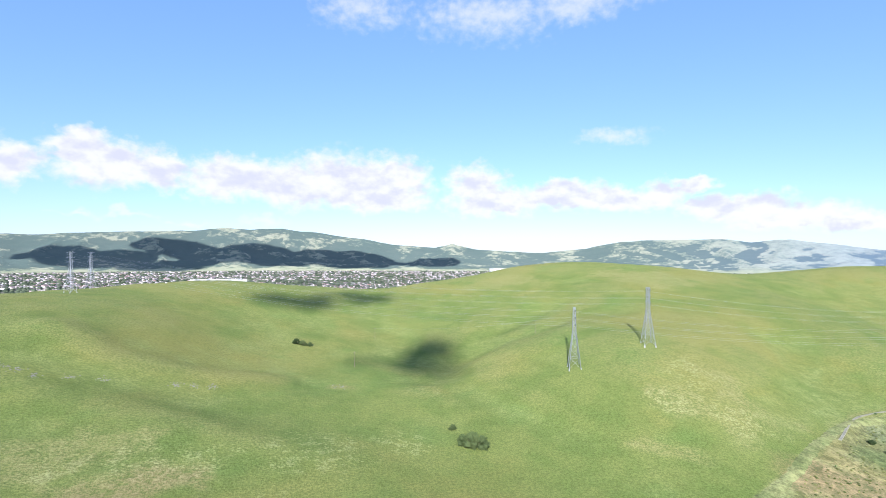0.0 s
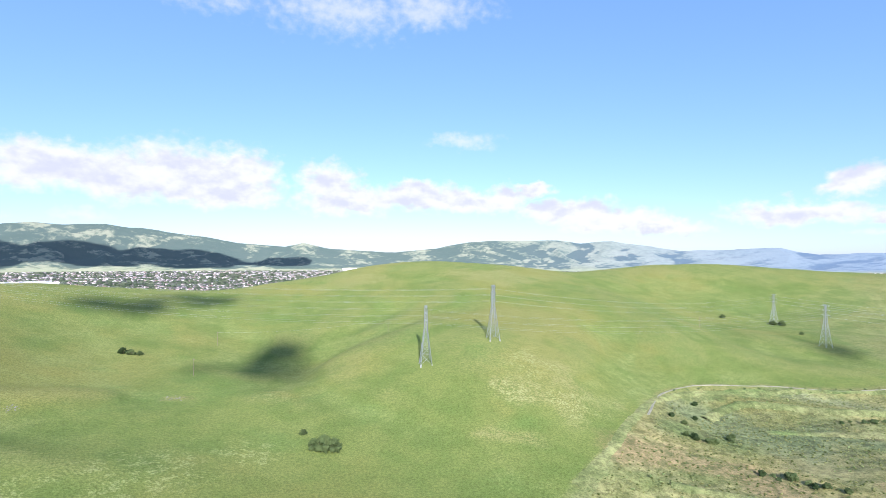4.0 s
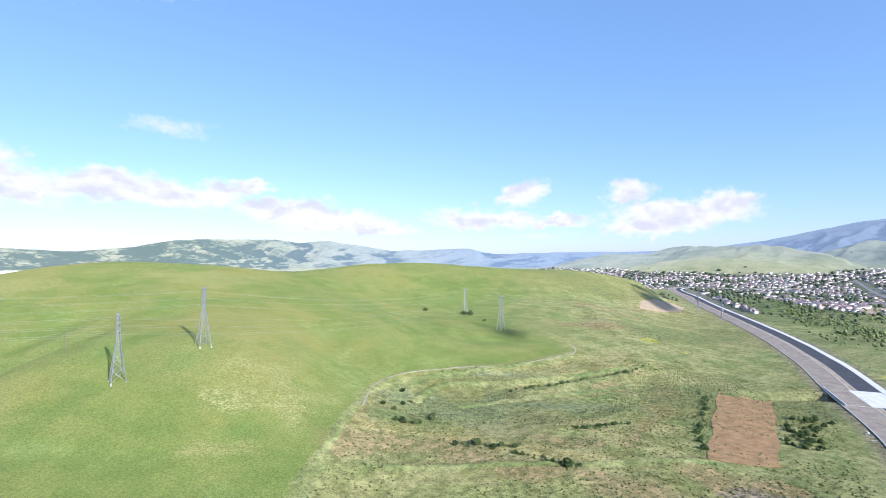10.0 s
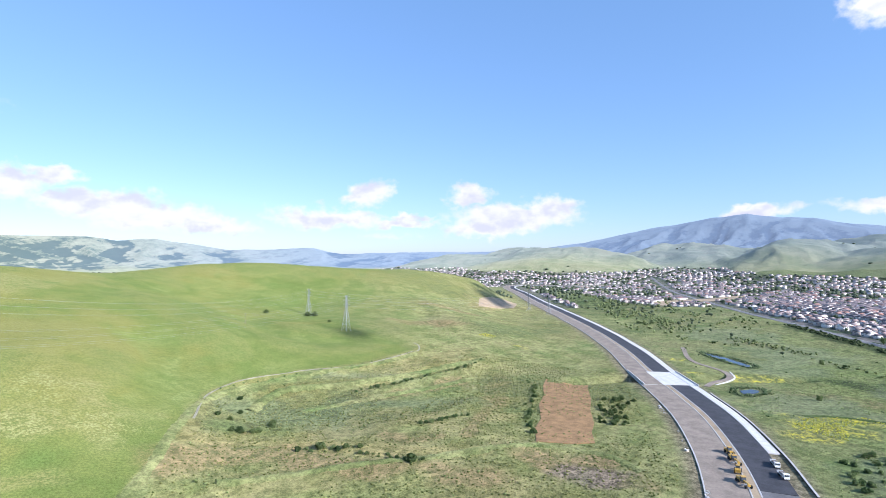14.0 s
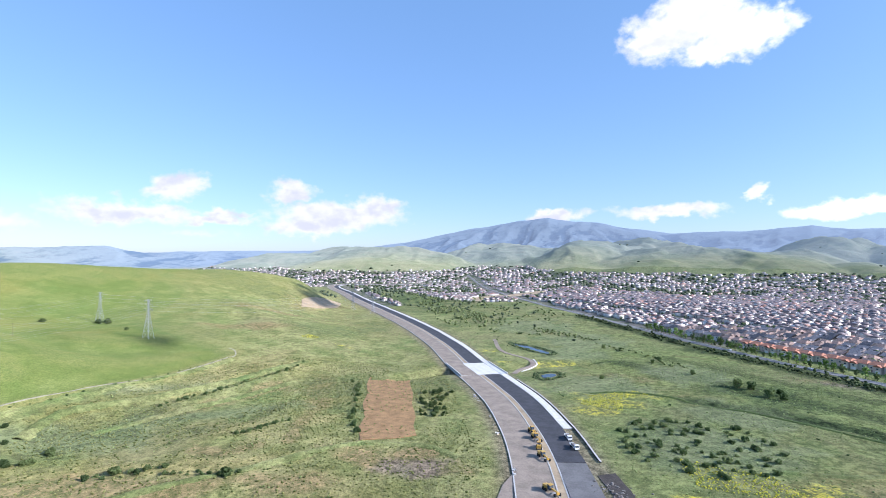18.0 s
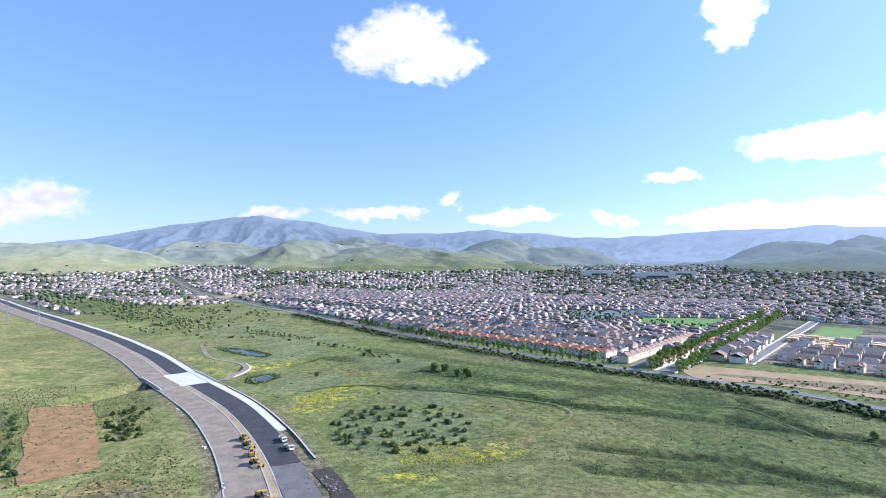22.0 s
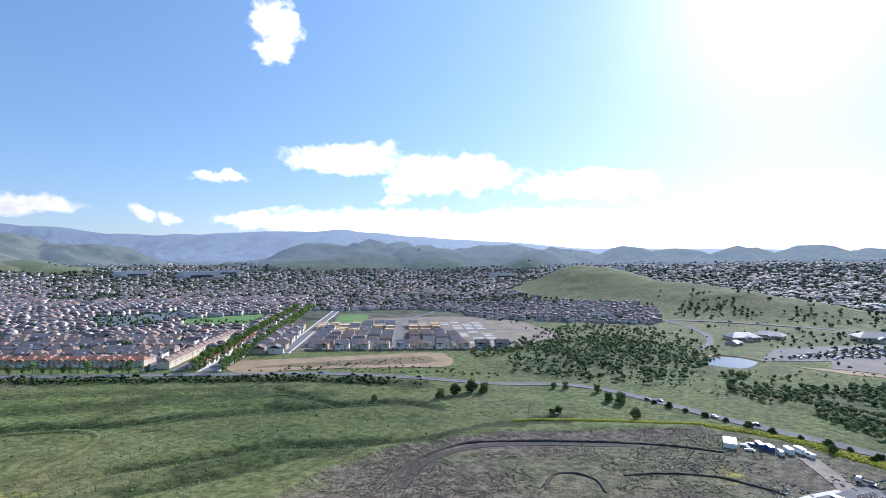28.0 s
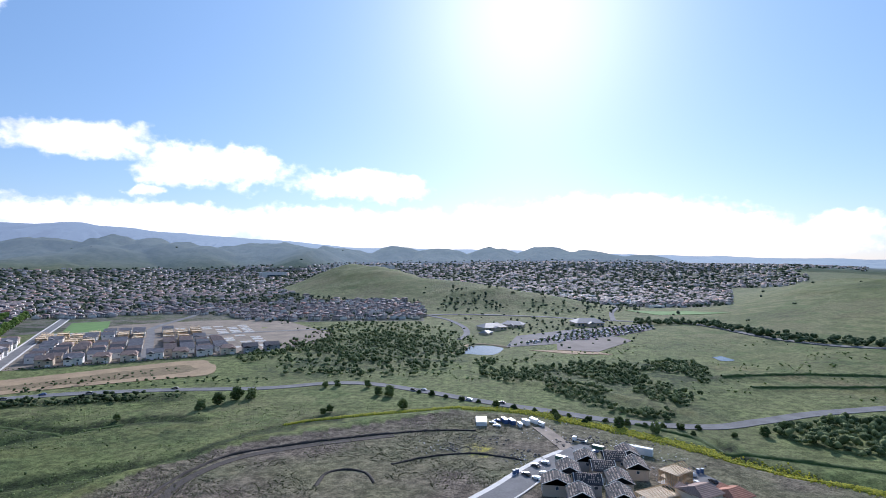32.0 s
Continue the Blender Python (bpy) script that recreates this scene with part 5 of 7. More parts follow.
slab("lot_building_land", [(388, -428), (290, -484), (192, -542), (165, -600), (162, -680), (260, -800), (330, -820), (400, -790), (470, -740), (500, -660), (450, -545)], 0.14, plain("graded_brown_soil", (0.205, 0.165, 0.125), 0.95, vary=0.3, scale=0.06, bump=0.15), "bare graded building plots of the new estate", "dirt lot")
GREEN_PLOT = [(490, -645), (555, -752), (515, -777), (450, -670)]
slab("green_new_estate", GREEN_PLOT, 0.26, TURF, "small square of mown grass between new streets", "lawn")

NEW_KINDS = [
    house("white new two-storey house with grey gable roof", "white", "grey", w=14, d=13, h=6.6, rise=2.8, group="houses of the new estate"),
    house("cream new two-storey house with umber roof", "cream", "umber", w=13.5, d=13, h=6.4, rise=2.6, hip=0.4, group="houses of the new estate", side="right"),
    house("slate-grey new two-storey house with dark roof", "slate", "dark", w=14, d=12, h=6.4, rise=2.8, group="houses of the new estate"),
    house("sand-coloured new house with brown gable roof", "sand", "brown", w=13, d=13, h=6.5, rise=2.8, group="houses of the new estate", side="right"),
]


def framed_house(label, w=12.0, d=11.0, floors=2):
    """A house still being built: floors, studs and rafters of raw lumber."""
    ob = tagged(new("unfinished_house"), label, "house", "unfinished houses")
    h = 2.8 * floors
    boxes("slab_base", CONCRETE, ob, (-w / 2 - 0.4, -d / 2 - 0.4, -0.6, w / 2 + 0.4, d / 2 + 0.4, 0.12))
    for f in range(1, floors + 1):
        boxes("floor_deck", PLYWOOD, ob, (-w / 2, -d / 2, 2.8 * f - 0.25, w / 2, d / 2, 2.8 * f))
    for y in (-d / 2, d / 2):
        bm = bmesh.new()
        for k in range(int(w / 0.8) + 1):
            box(bm, -w / 2 + 0.8 * k - 0.06, y - 0.08, 0.12, -w / 2 + 0.8 * k + 0.06, y + 0.08, h)
        part("stud_wall", bm, LUMBER, ob)
    for x in (-w / 2, w / 2):
        bm = bmesh.new()
        for k in range(int(d / 0.8) + 1):
            box(bm, x - 0.08, -d / 2 + 0.8 * k - 0.06, 0.12, x + 0.08, -d / 2 + 0.8 * k + 0.06, h)
        part("stud_wall", bm, LUMBER, ob)
    boxes("sheathing", PLYWOOD, ob, (-w / 2 + 0.15, -d / 2 - 0.05, 0.2, w * 0.1, -d / 2 + 0.02, h - 0.3), (-w / 2 - 0.05, -d / 2 + 1.4, 0.2, -w / 2 + 0.02, d / 2 - 0.2, h - 0.2))
    for k in range(int(w / 1.5) + 1):
        x = -w / 2 + 1.5 * k
        bm = bmesh.new()
        beam(bm, (x, -d / 2 - 0.5, h - 0.1), (x, 0, h + 2.6), 0.1, 0.22)
        beam(bm, (x, d / 2 + 0.5, h - 0.1), (x, 0, h + 2.6), 0.1, 0.22)
        beam(bm, (x, -d / 2, h), (x, d / 2, h), 0.1, 0.2)
        part("roof_truss", bm, LUMBER, ob)
    return Kind(ob)


FRAME_KIND = framed_house("unfinished two-storey house of raw yellow lumber")
FRAME_LOW = framed_house("unfinished house frame of raw lumber on a slab", 13, 10, 1)


def foundation(label):
    ob = tagged(new("foundation"), label, "foundation", "bare foundations")
    boxes("slab_base", KERB, ob, (-6, -5, -0.5, 6, 5, 0.3))
    boxes("porch_slab", CONCRETE, ob, (-2, -7, -0.5, 3, -5.02, 0.18))
    bm = bmesh.new()
    for x in (-6.05, 0, 6.05):
        box(bm, x - 0.12, -5, 0.3, x + 0.12, 5, 0.55)
    part("formwork", bm, LUMBER, ob)
    return Kind(ob)


FOUND_KIND = foundation("pale concrete house foundation on bare dirt")
# front row looks over the tan lot
p0, p1 = np.array((398.0, -437.0)), np.array((196.0, -552.0))
count = 12
for k in range(count):
    q = p0 + (p1 - p0) * (k / (count - 1))
    if k == 1:
        continue
    kind = NEW_KINDS[2] if k > 9 else NEW_KINDS[rng.choice((0, 0, 1, 3))]
    kind.at(q[0], q[1], math.atan2(p1[1] - p0[1], p1[0] - p0[0]) + rng.uniform(-0.05, 0.05))
# rows between the avenue and the first new street
for off, turn in ((19.0, 0.0), (35.0, math.pi)):
    for k in range(12):
        q = np.array((414.0, -394.0)) + np.array((0.545, -0.838)) * (6 + 16.5 * k) + np.array((-0.838, -0.545)) * off
        rng.choice((NEW_KINDS[0], NEW_KINDS[1], NEW_KINDS[3])).at(q[0], q[1], math.atan2(-0.838, 0.545) + turn + math.pi * (1.5 if k % 3 else 1.0), 0.92)
away = np.array((0.495, -0.869))
for row in range(1, 14):
    for k in range(16):
        q = p0 + (p1 - p0) * (k / 15.0) + away * (3 + 17 * row)
        hit = min(away_from(q[0:1], q[1:2], np.array(l, float))[0] for l in ([(378, -417), (603, -804)], [(290, -487), (380, -650), (412, -712), (448, -987)], [(405, -600), (180, -720)]))
        if hit < 9.5 or away_from(q[0:1], q[1:2], np.array(AVENUE, float))[0] < 48 or inside(q[0:1], q[1:2], GREEN_PLOT)[0] or rng.random() < 0.04:
            continue
        t = math.atan2(p1[1] - p0[1], p1[0] - p0[0]) + (math.pi if row % 2 else 0)
        if row <= 5 and k < 13:
            rng.choice(NEW_KINDS).at(q[0], q[1], t, 0.86)
        elif k <= 11 and row < 12:
            rng.choice((FRAME_KIND, FRAME_KIND, NEW_KINDS[0], FRAME_LOW)).at(q[0], q[1], t, 0.9)
        elif row < 14 and rng.random() < 0.7:
            FOUND_KIND.at(q[0], q[1], t)

# ---- far suburbs: joined into two meshes ----
def polar_grid(d0, d1, least, grow, seed):
    g = np.random.RandomState(seed)
    xs, ys = [], []
    d = d0
    while d < d1:
        s = max(least, d * grow)
        a = np.arange(-44, 216, math.degrees(s / d))
        dd = d + g.uniform(-0.4, 0.4, len(a)) * s
        aa = np.radians(a + g.uniform(-0.35, 0.35, len(a)) * math.degrees(s / d))
        xs.append(dd * np.sin(aa))
        ys.append(dd * np.cos(aa))
        d += s
    return np.concatenate(xs), np.concatenate(ys), g


fx, fy, far_rng = polar_grid(600, 3450, 12.5, 0.0080, 3)
grid = (((fx - CORNER[0]) * V[0] + (fy - CORNER[1]) * V[1]) > 180) & (np.hypot(fx, fy) < 1350) & (np.degrees(np.arctan2(fx, fy)) > 78) & (np.degrees(np.arctan2(fx, fy)) < 140)
gu, gv = np.meshgrid(np.arange(-420, 1100, 12.6), np.arange(196, 1100, 20.0))
gu, gv = (gu + far_rng.uniform(-0.9, 0.9, gu.shape)).ravel(), (gv + 3.0 * (np.arange(gv.shape[0]) % 2)[:, None] + far_rng.uniform(-1.0, 1.0, gv.shape)).ravel()
hx, hy = CORNER[0] + U[0] * gu + V[0] * gv, CORNER[1] + U[1] * gu + V[1] * gv
mine = (np.hypot(hx, hy) < 1350) & (np.degrees(np.arctan2(hx, hy)) > 78) & (np.degrees(np.arctan2(hx, hy)) < 140)
yard_x, yard_y = fx[grid][::3], fy[grid][::3]
fx, fy = np.concatenate([fx[~grid], hx[mine], yard_x]), np.concatenate([fy[~grid], hy[mine], yard_y])
rows = np.concatenate([np.zeros((~grid).sum(), int), np.ones(mine.sum(), int), np.full(len(yard_x), 2)])
fz = land(fx, fy)
fd, fa = np.hypot(fx, fy), (np.degrees(np.arctan2(fx, fy)) + 130) % 360 - 130
fu, fv = (fx - CORNER[0]) * U[0] + (fy - CORNER[1]) * U[1], (fx - CORNER[0]) * V[0] + (fy - CORNER[1]) * V[1]
climb = fz - np.interp(fa, PLAIN_AZ, PLAIN_UP) * ramp(fd, 1650, 3000)
free = away_from(fx, fy, HIGHWAY_LINE) > 45
free &= away_from(fx, fy, VALLEY_LINE) > 26
for poly in (PARK, CAR_PARK, NEW_ESTATE, [(1150, 140), (1320, 100), (1440, 18), (1600, -15), (1635, 18), (1470, 90), (1335, 160), (1200, 182)]):
    free &= ~inside(fx, fy, poly)
built = (fu > 60) & (fu < 440) & (fv > 0) & (fv < 188) & (fu < 442 - 26 * np.clip((fv - 40) / 52, 0, 5))
free &= ~built
patch = fbm(fx, fy, 260, 3, 120)
meadow, woods, hill_side = inside(fx, fy, MEADOW), inside(fx, fy, BUSH_FLAT), inside(fx, fy, HILL_FLANK)
south_open = (fa > 138) & (fd < np.where(fa < 176, 845, 1150)) & ((fv > 60) | (fa > 170)) | (fa > 206) & (fd < 1900)
hilly = climb > 15
density = np.where(hilly, 0.03 * (fbm(fx, fy, 150, 2, 44) > 0.3) * (fd > 1400) * (fa < 190), 0.95)
density = np.where(meadow | woods, np.where(woods, 0.20, 0.02), density)
density = np.where(hill_side, 0.0, density)
density = np.where((patch > 0.34) & (fd > 1300) & ~hilly, 0.55, density)
density = np.where(south_open, np.where(fa > 198, 0.006, 0.10 + 0.5 * (fbm(fx, fy, 90, 2, 33) > 0.1)), density)
town = ~hill_side & ~hilly & ~meadow & ~woods & ~south_open & (fa < 216)
house_share = np.where(fd < 1500, 0.70, 0.56)
house_share = np.where(fa < 45, 0.34, house_share)
house_share = np.where((fa > 45) & (fa < 90) & (fd > 1150), np.where(patch > -0.1, 0.74, 0.45), house_share)
house_share = np.where((fa > 118) & (fd > 1050), 0.30, house_share) * np.where(patch > 0.34, 0.25, 1.0)
keep = free & (far_rng.rand(len(fx)) < density)
house_share = np.where(rows == 1, 0.93, np.where(rows == 2, 0.0, house_share))
is_house = keep & town & (far_rng.rand(len(fx)) < house_share)
is_tree = keep & ~is_house


def plain_house_form(w, d, h, rise, hip):
    """A house far off: walls (0) under a roof (1)."""
    bm = bmesh.new()
    box(bm, -w / 2, -d / 2, -2.0, w / 2, d / 2, h)
    e = hip * d / 2
    v = [bm.verts.new(c) for c in ((-w / 2 - 0.5, -d / 2 - 0.5, h - 0.1), (w / 2 + 0.5, -d / 2 - 0.5, h - 0.1), (w / 2 + 0.5, d / 2 + 0.5, h - 0.1), (-w / 2 - 0.5, d / 2 + 0.5, h - 0.1), (-w / 2 - 0.5 + e, 0, h + rise), (w / 2 + 0.5 - e, 0, h + rise))]
    for q in ((0, 1, 5, 4), (2, 3, 4, 5), (1, 2, 5), (3, 0, 4)):
        bm.faces.new([v[k] for k in q]).material_index = 1 if len(q) == 4 or hip else 0
    return tri_mesh(bm)


FAR_WALL = tinted("pale_far_walls", [(0, (0.46, 0.38, 0.34)), (0.4, (0.64, 0.58, 0.53)), (0.8, (0.78, 0.75, 0.72)), (1.0, (0.50, 0.39, 0.35))], scale=0.2)
FAR_ROOF = tinted("mixed_far_roofs", [(0, (0.125, 0.115, 0.125)), (0.4, (0.240, 0.185, 0.172)), (0.75, (0.190, 0.168, 0.172)), (1.0, (0.370, 0.200, 0.150))], scale=0.2)
FORMS = [house_form(11, 12, 5.6, 2.5), house_form(12, 10, 5.4, 2.2, True, 0.6), house_form(10, 13, 5.8, 2.8, False), plain_house_form(13, 11, 5.2, 2.4, 0.0), plain_house_form(14, 12, 5.0, 2.2, 0.6), plain_house_form(16, 10, 4.4, 2.0, 0.4)]
s = np.nonzero(is_house)[0]
turn = np.where(fd[s] < 1500, U_TURN, 0.4 * np.floor(fbm(fx[s], fy[s], 500, 1, 77) * 6)) + np.floor(far_rng.rand(len(s)) * 4) * math.pi / 2
mass("far_houses", FORMS, far_rng.randint(0, 3, len(s)) + np.where(fd[s] > 1250, 3, 0), np.stack([fx[s], fy[s], fz[s]], 1), turn, far_rng.uniform(0.85, 1.15, len(s)) * np.where(fa[s] < 84, 0.72, np.where(rows[s] == 1, 0.90, 0.82)),
     [FAR_WALL, FAR_ROOF, GLASSY], "countless pale two-storey houses with brown and grey roofs", "houses")
s = np.nonzero(is_tree)[0]
TREE_FORMS = [blob_form(k, 2, 1, 0.9) for k in range(5)] + [blob_form(k, 1, 0, 0.85) for k in range(5, 9)]
mass("far_trees", TREE_FORMS, np.where(fd[s] > 1150, far_rng.randint(5, 9, len(s)), far_rng.randint(0, 5, len(s))), np.stack([fx[s], fy[s], fz[s] - 0.6], 1), far_rng.uniform(0, 6.28, len(s)),
     far_rng.uniform(2.0, 4.6, len(s)) * np.clip(fd[s] / 1100, 0.6, 2.1), [LEAF_FAR], "dark green trees between distant houses", "trees", far_rng.uniform(0.7, 1.2, len(s)) * np.clip(1400 / fd[s], 0.55, 1))
# small garden trees among the near houses
gx, gy, garden_rng = [], [], np.random.RandomState(8)
for k in range(620):
    p = uv(garden_rng.uniform(66, 440), 33 + 26 * garden_rng.randint(0, 14) + garden_rng.uniform(-2, 2))
    gx.append(p[0])
    gy.append(p[1])
gx, gy = np.array(gx), np.array(gy)
mass("garden_trees", [blob_form(k, 3, 1, 0.9) for k in range(20, 23)], garden_rng.randint(0, 3, len(gx)), np.stack([gx, gy, land(gx, gy)], 1), garden_rng.uniform(0, 6.28, len(gx)),
     garden_rng.uniform(1.2, 2.6, len(gx)), [LEAF_MASS], "small green garden trees between the houses", "trees", garden_rng.uniform(1.0, 1.7, len(gx)))

# ---- trees and shrubs ----
STREET_TREES = [tree("street_tree", "young upright green street tree", 40 + k, 2.3, 5.6, 1.6, LEAF_BRIGHT if k else LEAF, 18, 300, 0.42, "street trees") for k in range(3)]
OAKS = [tree("tree", "broad dark green valley oak", 50 + k, 4.6, 6.2, 1.4, LEAF, 30, 520, 0.6) for k in range(3)]
WILLOWS = [tree("tree", "bushy grey-green willow by the wet meadow", 60 + k, 4.0, 6.5, 0.6, LEAF_SCRUB, 30, 520, 0.55) for k in range(2)]
SHRUBS = [shrub("shrub", "low dark green coyote brush", 70 + k, 1.5, 1.7, LEAF_SCRUB, 14, 240, 0.32) for k in range(3)]
BIG_SHRUBS = [shrub("shrub", "dense rounded dark green bush on grass", 80 + k, 2.6, 3.2, LEAF_BUSH, 22, 460, 0.42) for k in range(2)]
prng = random.Random(9)


def row_of(kinds, points, step, off, size=(0.85, 1.15), jitter=0.6):
    line = spline(points, 3.0)
    run, due = 0.0, 0.0
    for a, b in zip(line[:-1], line[1:]):
        run += float(np.hypot(*(b - a)))
        if run >= due:
            due = run + step * prng.uniform(0.85, 1.2)
            d = (b - a) / np.hypot(*(b - a))
            p = a + np.array((d[1], -d[0])) * (off + prng.uniform(-jitter, jitter))
            prng.choice(kinds).at(p[0], p[1], prng.uniform(0, 6.28), prng.uniform(*size))


row_of(STREET_TREES, [(760, -124), (682, -157), (549, -212), (462, -255), (405, -290)], 6.0, -9.5, (0.8, 1.6), 1.5)
row_of(STREET_TREES[1:], AVENUE[:4], 8.0, -11.0, (1.5, 2.1))
row_of(STREET_TREES[1:], AVENUE[:4], 8.0, 11.0, (1.4, 2.0))
for x, y, s in ((163, -334, 0.9), (150, -358, 1.1), (142, -362, 1.0), (157, -346, 1.0), (50, -374, 1.0), (58, -377, 0.8), (37, -342, 0.8), (81, -332, 0.6), (84, -328, 0.5), (200, -309, 0.5), (69, -398, 0.7), (92, -400, 0.7), (100, -396, 0.6)):
    prng.choice(WILLOWS + OAKS).at(x, y, prng.uniform(0, 6.28), s)
for x, y, s in ((434, -139, 0.9), (428, -146, 0.8), (411, -152, 0.9), (404, -158, 0.7), (415, -160, 0.6), (536, -104, 0.55), (443, -43, 0.5), (474, -118, 0.5), (520, -95, 0.5), (600, -60, 0.6), (585, -75, 0.5)):
    prng.choice(OAKS + WILLOWS[:1]).at(x, y, prng.uniform(0, 6.28), s)
for x, y, s in ((-108, 400, 1.3), (-103, 399, 1.2), (-98, 400, 0.9), (13, 237, 1.9), (17, 236, 1.6), (9, 238, 1.4), (5, 254, 0.8), (463, 501, 1.3), (464, 404, 0.9), (500, 470, 1.5), (510, 468, 1.5), (505, 462, 1.3)):
    BIG_SHRUBS[0].at(x, y, prng.uniform(0, 6.28), s)
# hedge of dark shrubs beside the winding road
row_of(BIG_SHRUBS, [(30, -384), (-3, -362), (-48, -339), (-92, -316), (-138, -306)], 9.5, 0.0, (0.7, 1.1), 1.0)
row_of(BIG_SHRUBS + WILLOWS[:1], [(-60, -330), (-110, -305), (-160, -304), (-210, -325)], 16.0, 6.0, (0.5, 0.9), 2.5)
# brown field: a row on one side, a thicket on the other
row_of(SHRUBS, [(408, 148), (340, 124), (278, 100)], 5.0, 0.0, (0.5, 1.6), 3.5)
for k in range(46):
    p, q = prng.uniform(0, 1), prng.gauss(0, 1)
    BIG_SHRUBS[k % 2].at(320 + 60 * p + q * 2, 63 + 17 * p - q * 5, prng.uniform(0, 6.28), prng.uniform(0.35, 0.85))
# bushy creek line below the hill
row_of(BIG_SHRUBS + SHRUBS, [(201, 194), (211, 177), (213, 157), (214, 141), (212, 128)], 1.6, 0.0, (0.4, 1.2), 3.6)
for x, y in ((208, 263), (209, 254), (222, 261), (197, 238), (200, 236), (204, 230), (207, 229), (221, 234), (224, 236), (219, 231), (237, 279), (199, 233)):
    BIG_SHRUBS[prng.randrange(2)].at(x, y, prng.uniform(0, 6.28), prng.uniform(0.6, 0.9))
row_of(SHRUBS, [(300, 238), (345, 218), (392, 208), (440, 206)], 4.5, 0.0, (0.3, 1.6), 3.0)
row_of(SHRUBS, [(262, 160), (285, 152), (300, 146)], 2.2, 0.0, (0.4, 1.4), 1.6)
row_of(SHRUBS, [(235, 292), (262, 292), (312, 278), (362, 261), (417, 257)], 9.0, -3.0, (0.4, 0.8), 0.8)
# scrub field beside the highway
for k in range(95):
    a, r = prng.uniform(0, 6.28), prng.uniform(0, 1) ** 0.5
    x, y = 296 + math.cos(a) * r * 44, -76 + math.sin(a) * r * 40
    prng.choice(SHRUBS).at(x, y, prng.uniform(0, 6.28), prng.uniform(0.7, 1.6))


def scatter(name, polygon, spacing, forms, size, mat, label, category, seed, share=1.0, patchy=-1.0, stretch=(0.8, 1.4)):
    g = np.random.RandomState(seed)
    p = np.array(polygon)
    xs, ys = np.meshgrid(np.arange(p[:, 0].min(), p[:, 0].max(), spacing), np.arange(p[:, 1].min(), p[:, 1].max(), spacing))
    x, y = xs.ravel() + g.uniform(-0.5, 0.5, xs.size) * spacing, ys.ravel() + g.uniform(-0.5, 0.5, xs.size) * spacing
    ok = inside(x, y, polygon) & (g.rand(len(x)) < share) & (fbm(x, y, 40, 3, seed) > patchy) & (away_from(x, y, VALLEY_LINE) > 9) & (away_from(x, y, HIGHWAY_LINE) > 24)
    x, y = x[ok], y[ok]
    return mass(name, forms, g.randint(0, len(forms), len(x)), np.stack([x, y, land(x, y) - 0.1], 1), g.uniform(0, 6.28, len(x)), g.uniform(*size, len(x)), [mat], label, category, g.uniform(*stretch, len(x)))


WOOD_FORMS = [blob_form(k, 5, 1, 0.85) for k in range(30, 35)]
TINY = [blob_form(k, 1, 0, 0.8) for k in range(60, 64)]
LOW_FORMS = [blob_form(k, 2, 1, 0.7) for k in range(40, 44)]
scatter("creek_woods", [(215, -500), (195, -570), (152, -635), (88, -716), (-5, -600), (4, -477), (50, -440), (89, -436), (158, -450)], 5.0, WOOD_FORMS, (0.6, 2.6), WOOD_MASS, "dense green riverside woods", "woods", 101, 0.8, -0.02)
scatter("creek_woods", [(-10, -512), (-94, -505), (-141, -495), (-215, -520), (-212, -465), (-168, -385), (-120, -322), (-92, -345), (-64, -388), (-16, -440)], 4.0, WOOD_FORMS, (0.7, 2.4), WOOD_MASS, "dense green woods along the creek", "woods", 115, 0.9, -0.24)
scatter("creek_woods", [(-166, -306), (-172, -284), (-190, -268), (-300, -256), (-330, -330), (-248, -326), (-205, -319)], 5.0, WOOD_FORMS, (1.4, 3.0), WOOD_MASS, "clump of green trees beside the winding road", "woods", 102, 0.9)
scatter("hedge_trees", [(-240, -800), (-333, -775), (-356, -605), (-420, -548), (-520, -520), (-520, -545), (-440, -575), (-385, -625), (-350, -790), (-280, -830)], 8, WOOD_FORMS, (2.6, 4.2), LEAF_MASS, "line of dark green trees along a far road", "trees", 103, 0.9)
scatter("open_woods", [(200, -560), (140, -430), (20, -430), (-20, -640), (60, -800), (180, -800)], 6.2, WOOD_FORMS, (0.7, 2.6), WOOD_MASS, "scattered small trees on the slope", "trees", 104, 0.38)
scatter("road_bank_scrub", [(900, -58), (682, -145), (549, -200), (462, -243), (397, -282), (352, -308), (281, -348), (215, -367), (207, -353), (273, -334), (344, -294), (389, -268), (454, -229), (541, -186), (674, -131), (892, -44)], 3.8, LOW_FORMS, (0.9, 2.4), BANK_MASS, "dark brush on the shaded bank below the road", "shrubs", 116, 0.85, -0.3)
scatter("road_bank_scrub", [(470, -235), (395, -276), (340, -310), (270, -350), (190, -372), (190, -356), (262, -335), (330, -296), (390, -262), (465, -222)], 4.5, LOW_FORMS, (0.9, 2.2), LEAF_MASS, "dark brush on the bank below the road", "shrubs", 105, 0.9, -0.3)
scatter("road_bank_scrub", [(350, -335), (300, -366), (205, -394), (150, -404), (150, -425), (205, -425), (300, -390)], 6.0, LOW_FORMS, (0.8, 1.8), LEAF_MASS, "dark brush between road and tan lot", "shrubs", 106, 0.5)
scatter("valley_brush", [(90, 130), (170, 60), (260, 20), (420, 70), (560, 130), (800, 240), (900, 380), (560, 380), (430, 255), (230, 290), (150, 222)], 6.0, LOW_FORMS, (0.3, 0.9), WILLOW_MASS, "low brush dotted over rough pasture", "shrubs", 107, 0.35, 0.05)
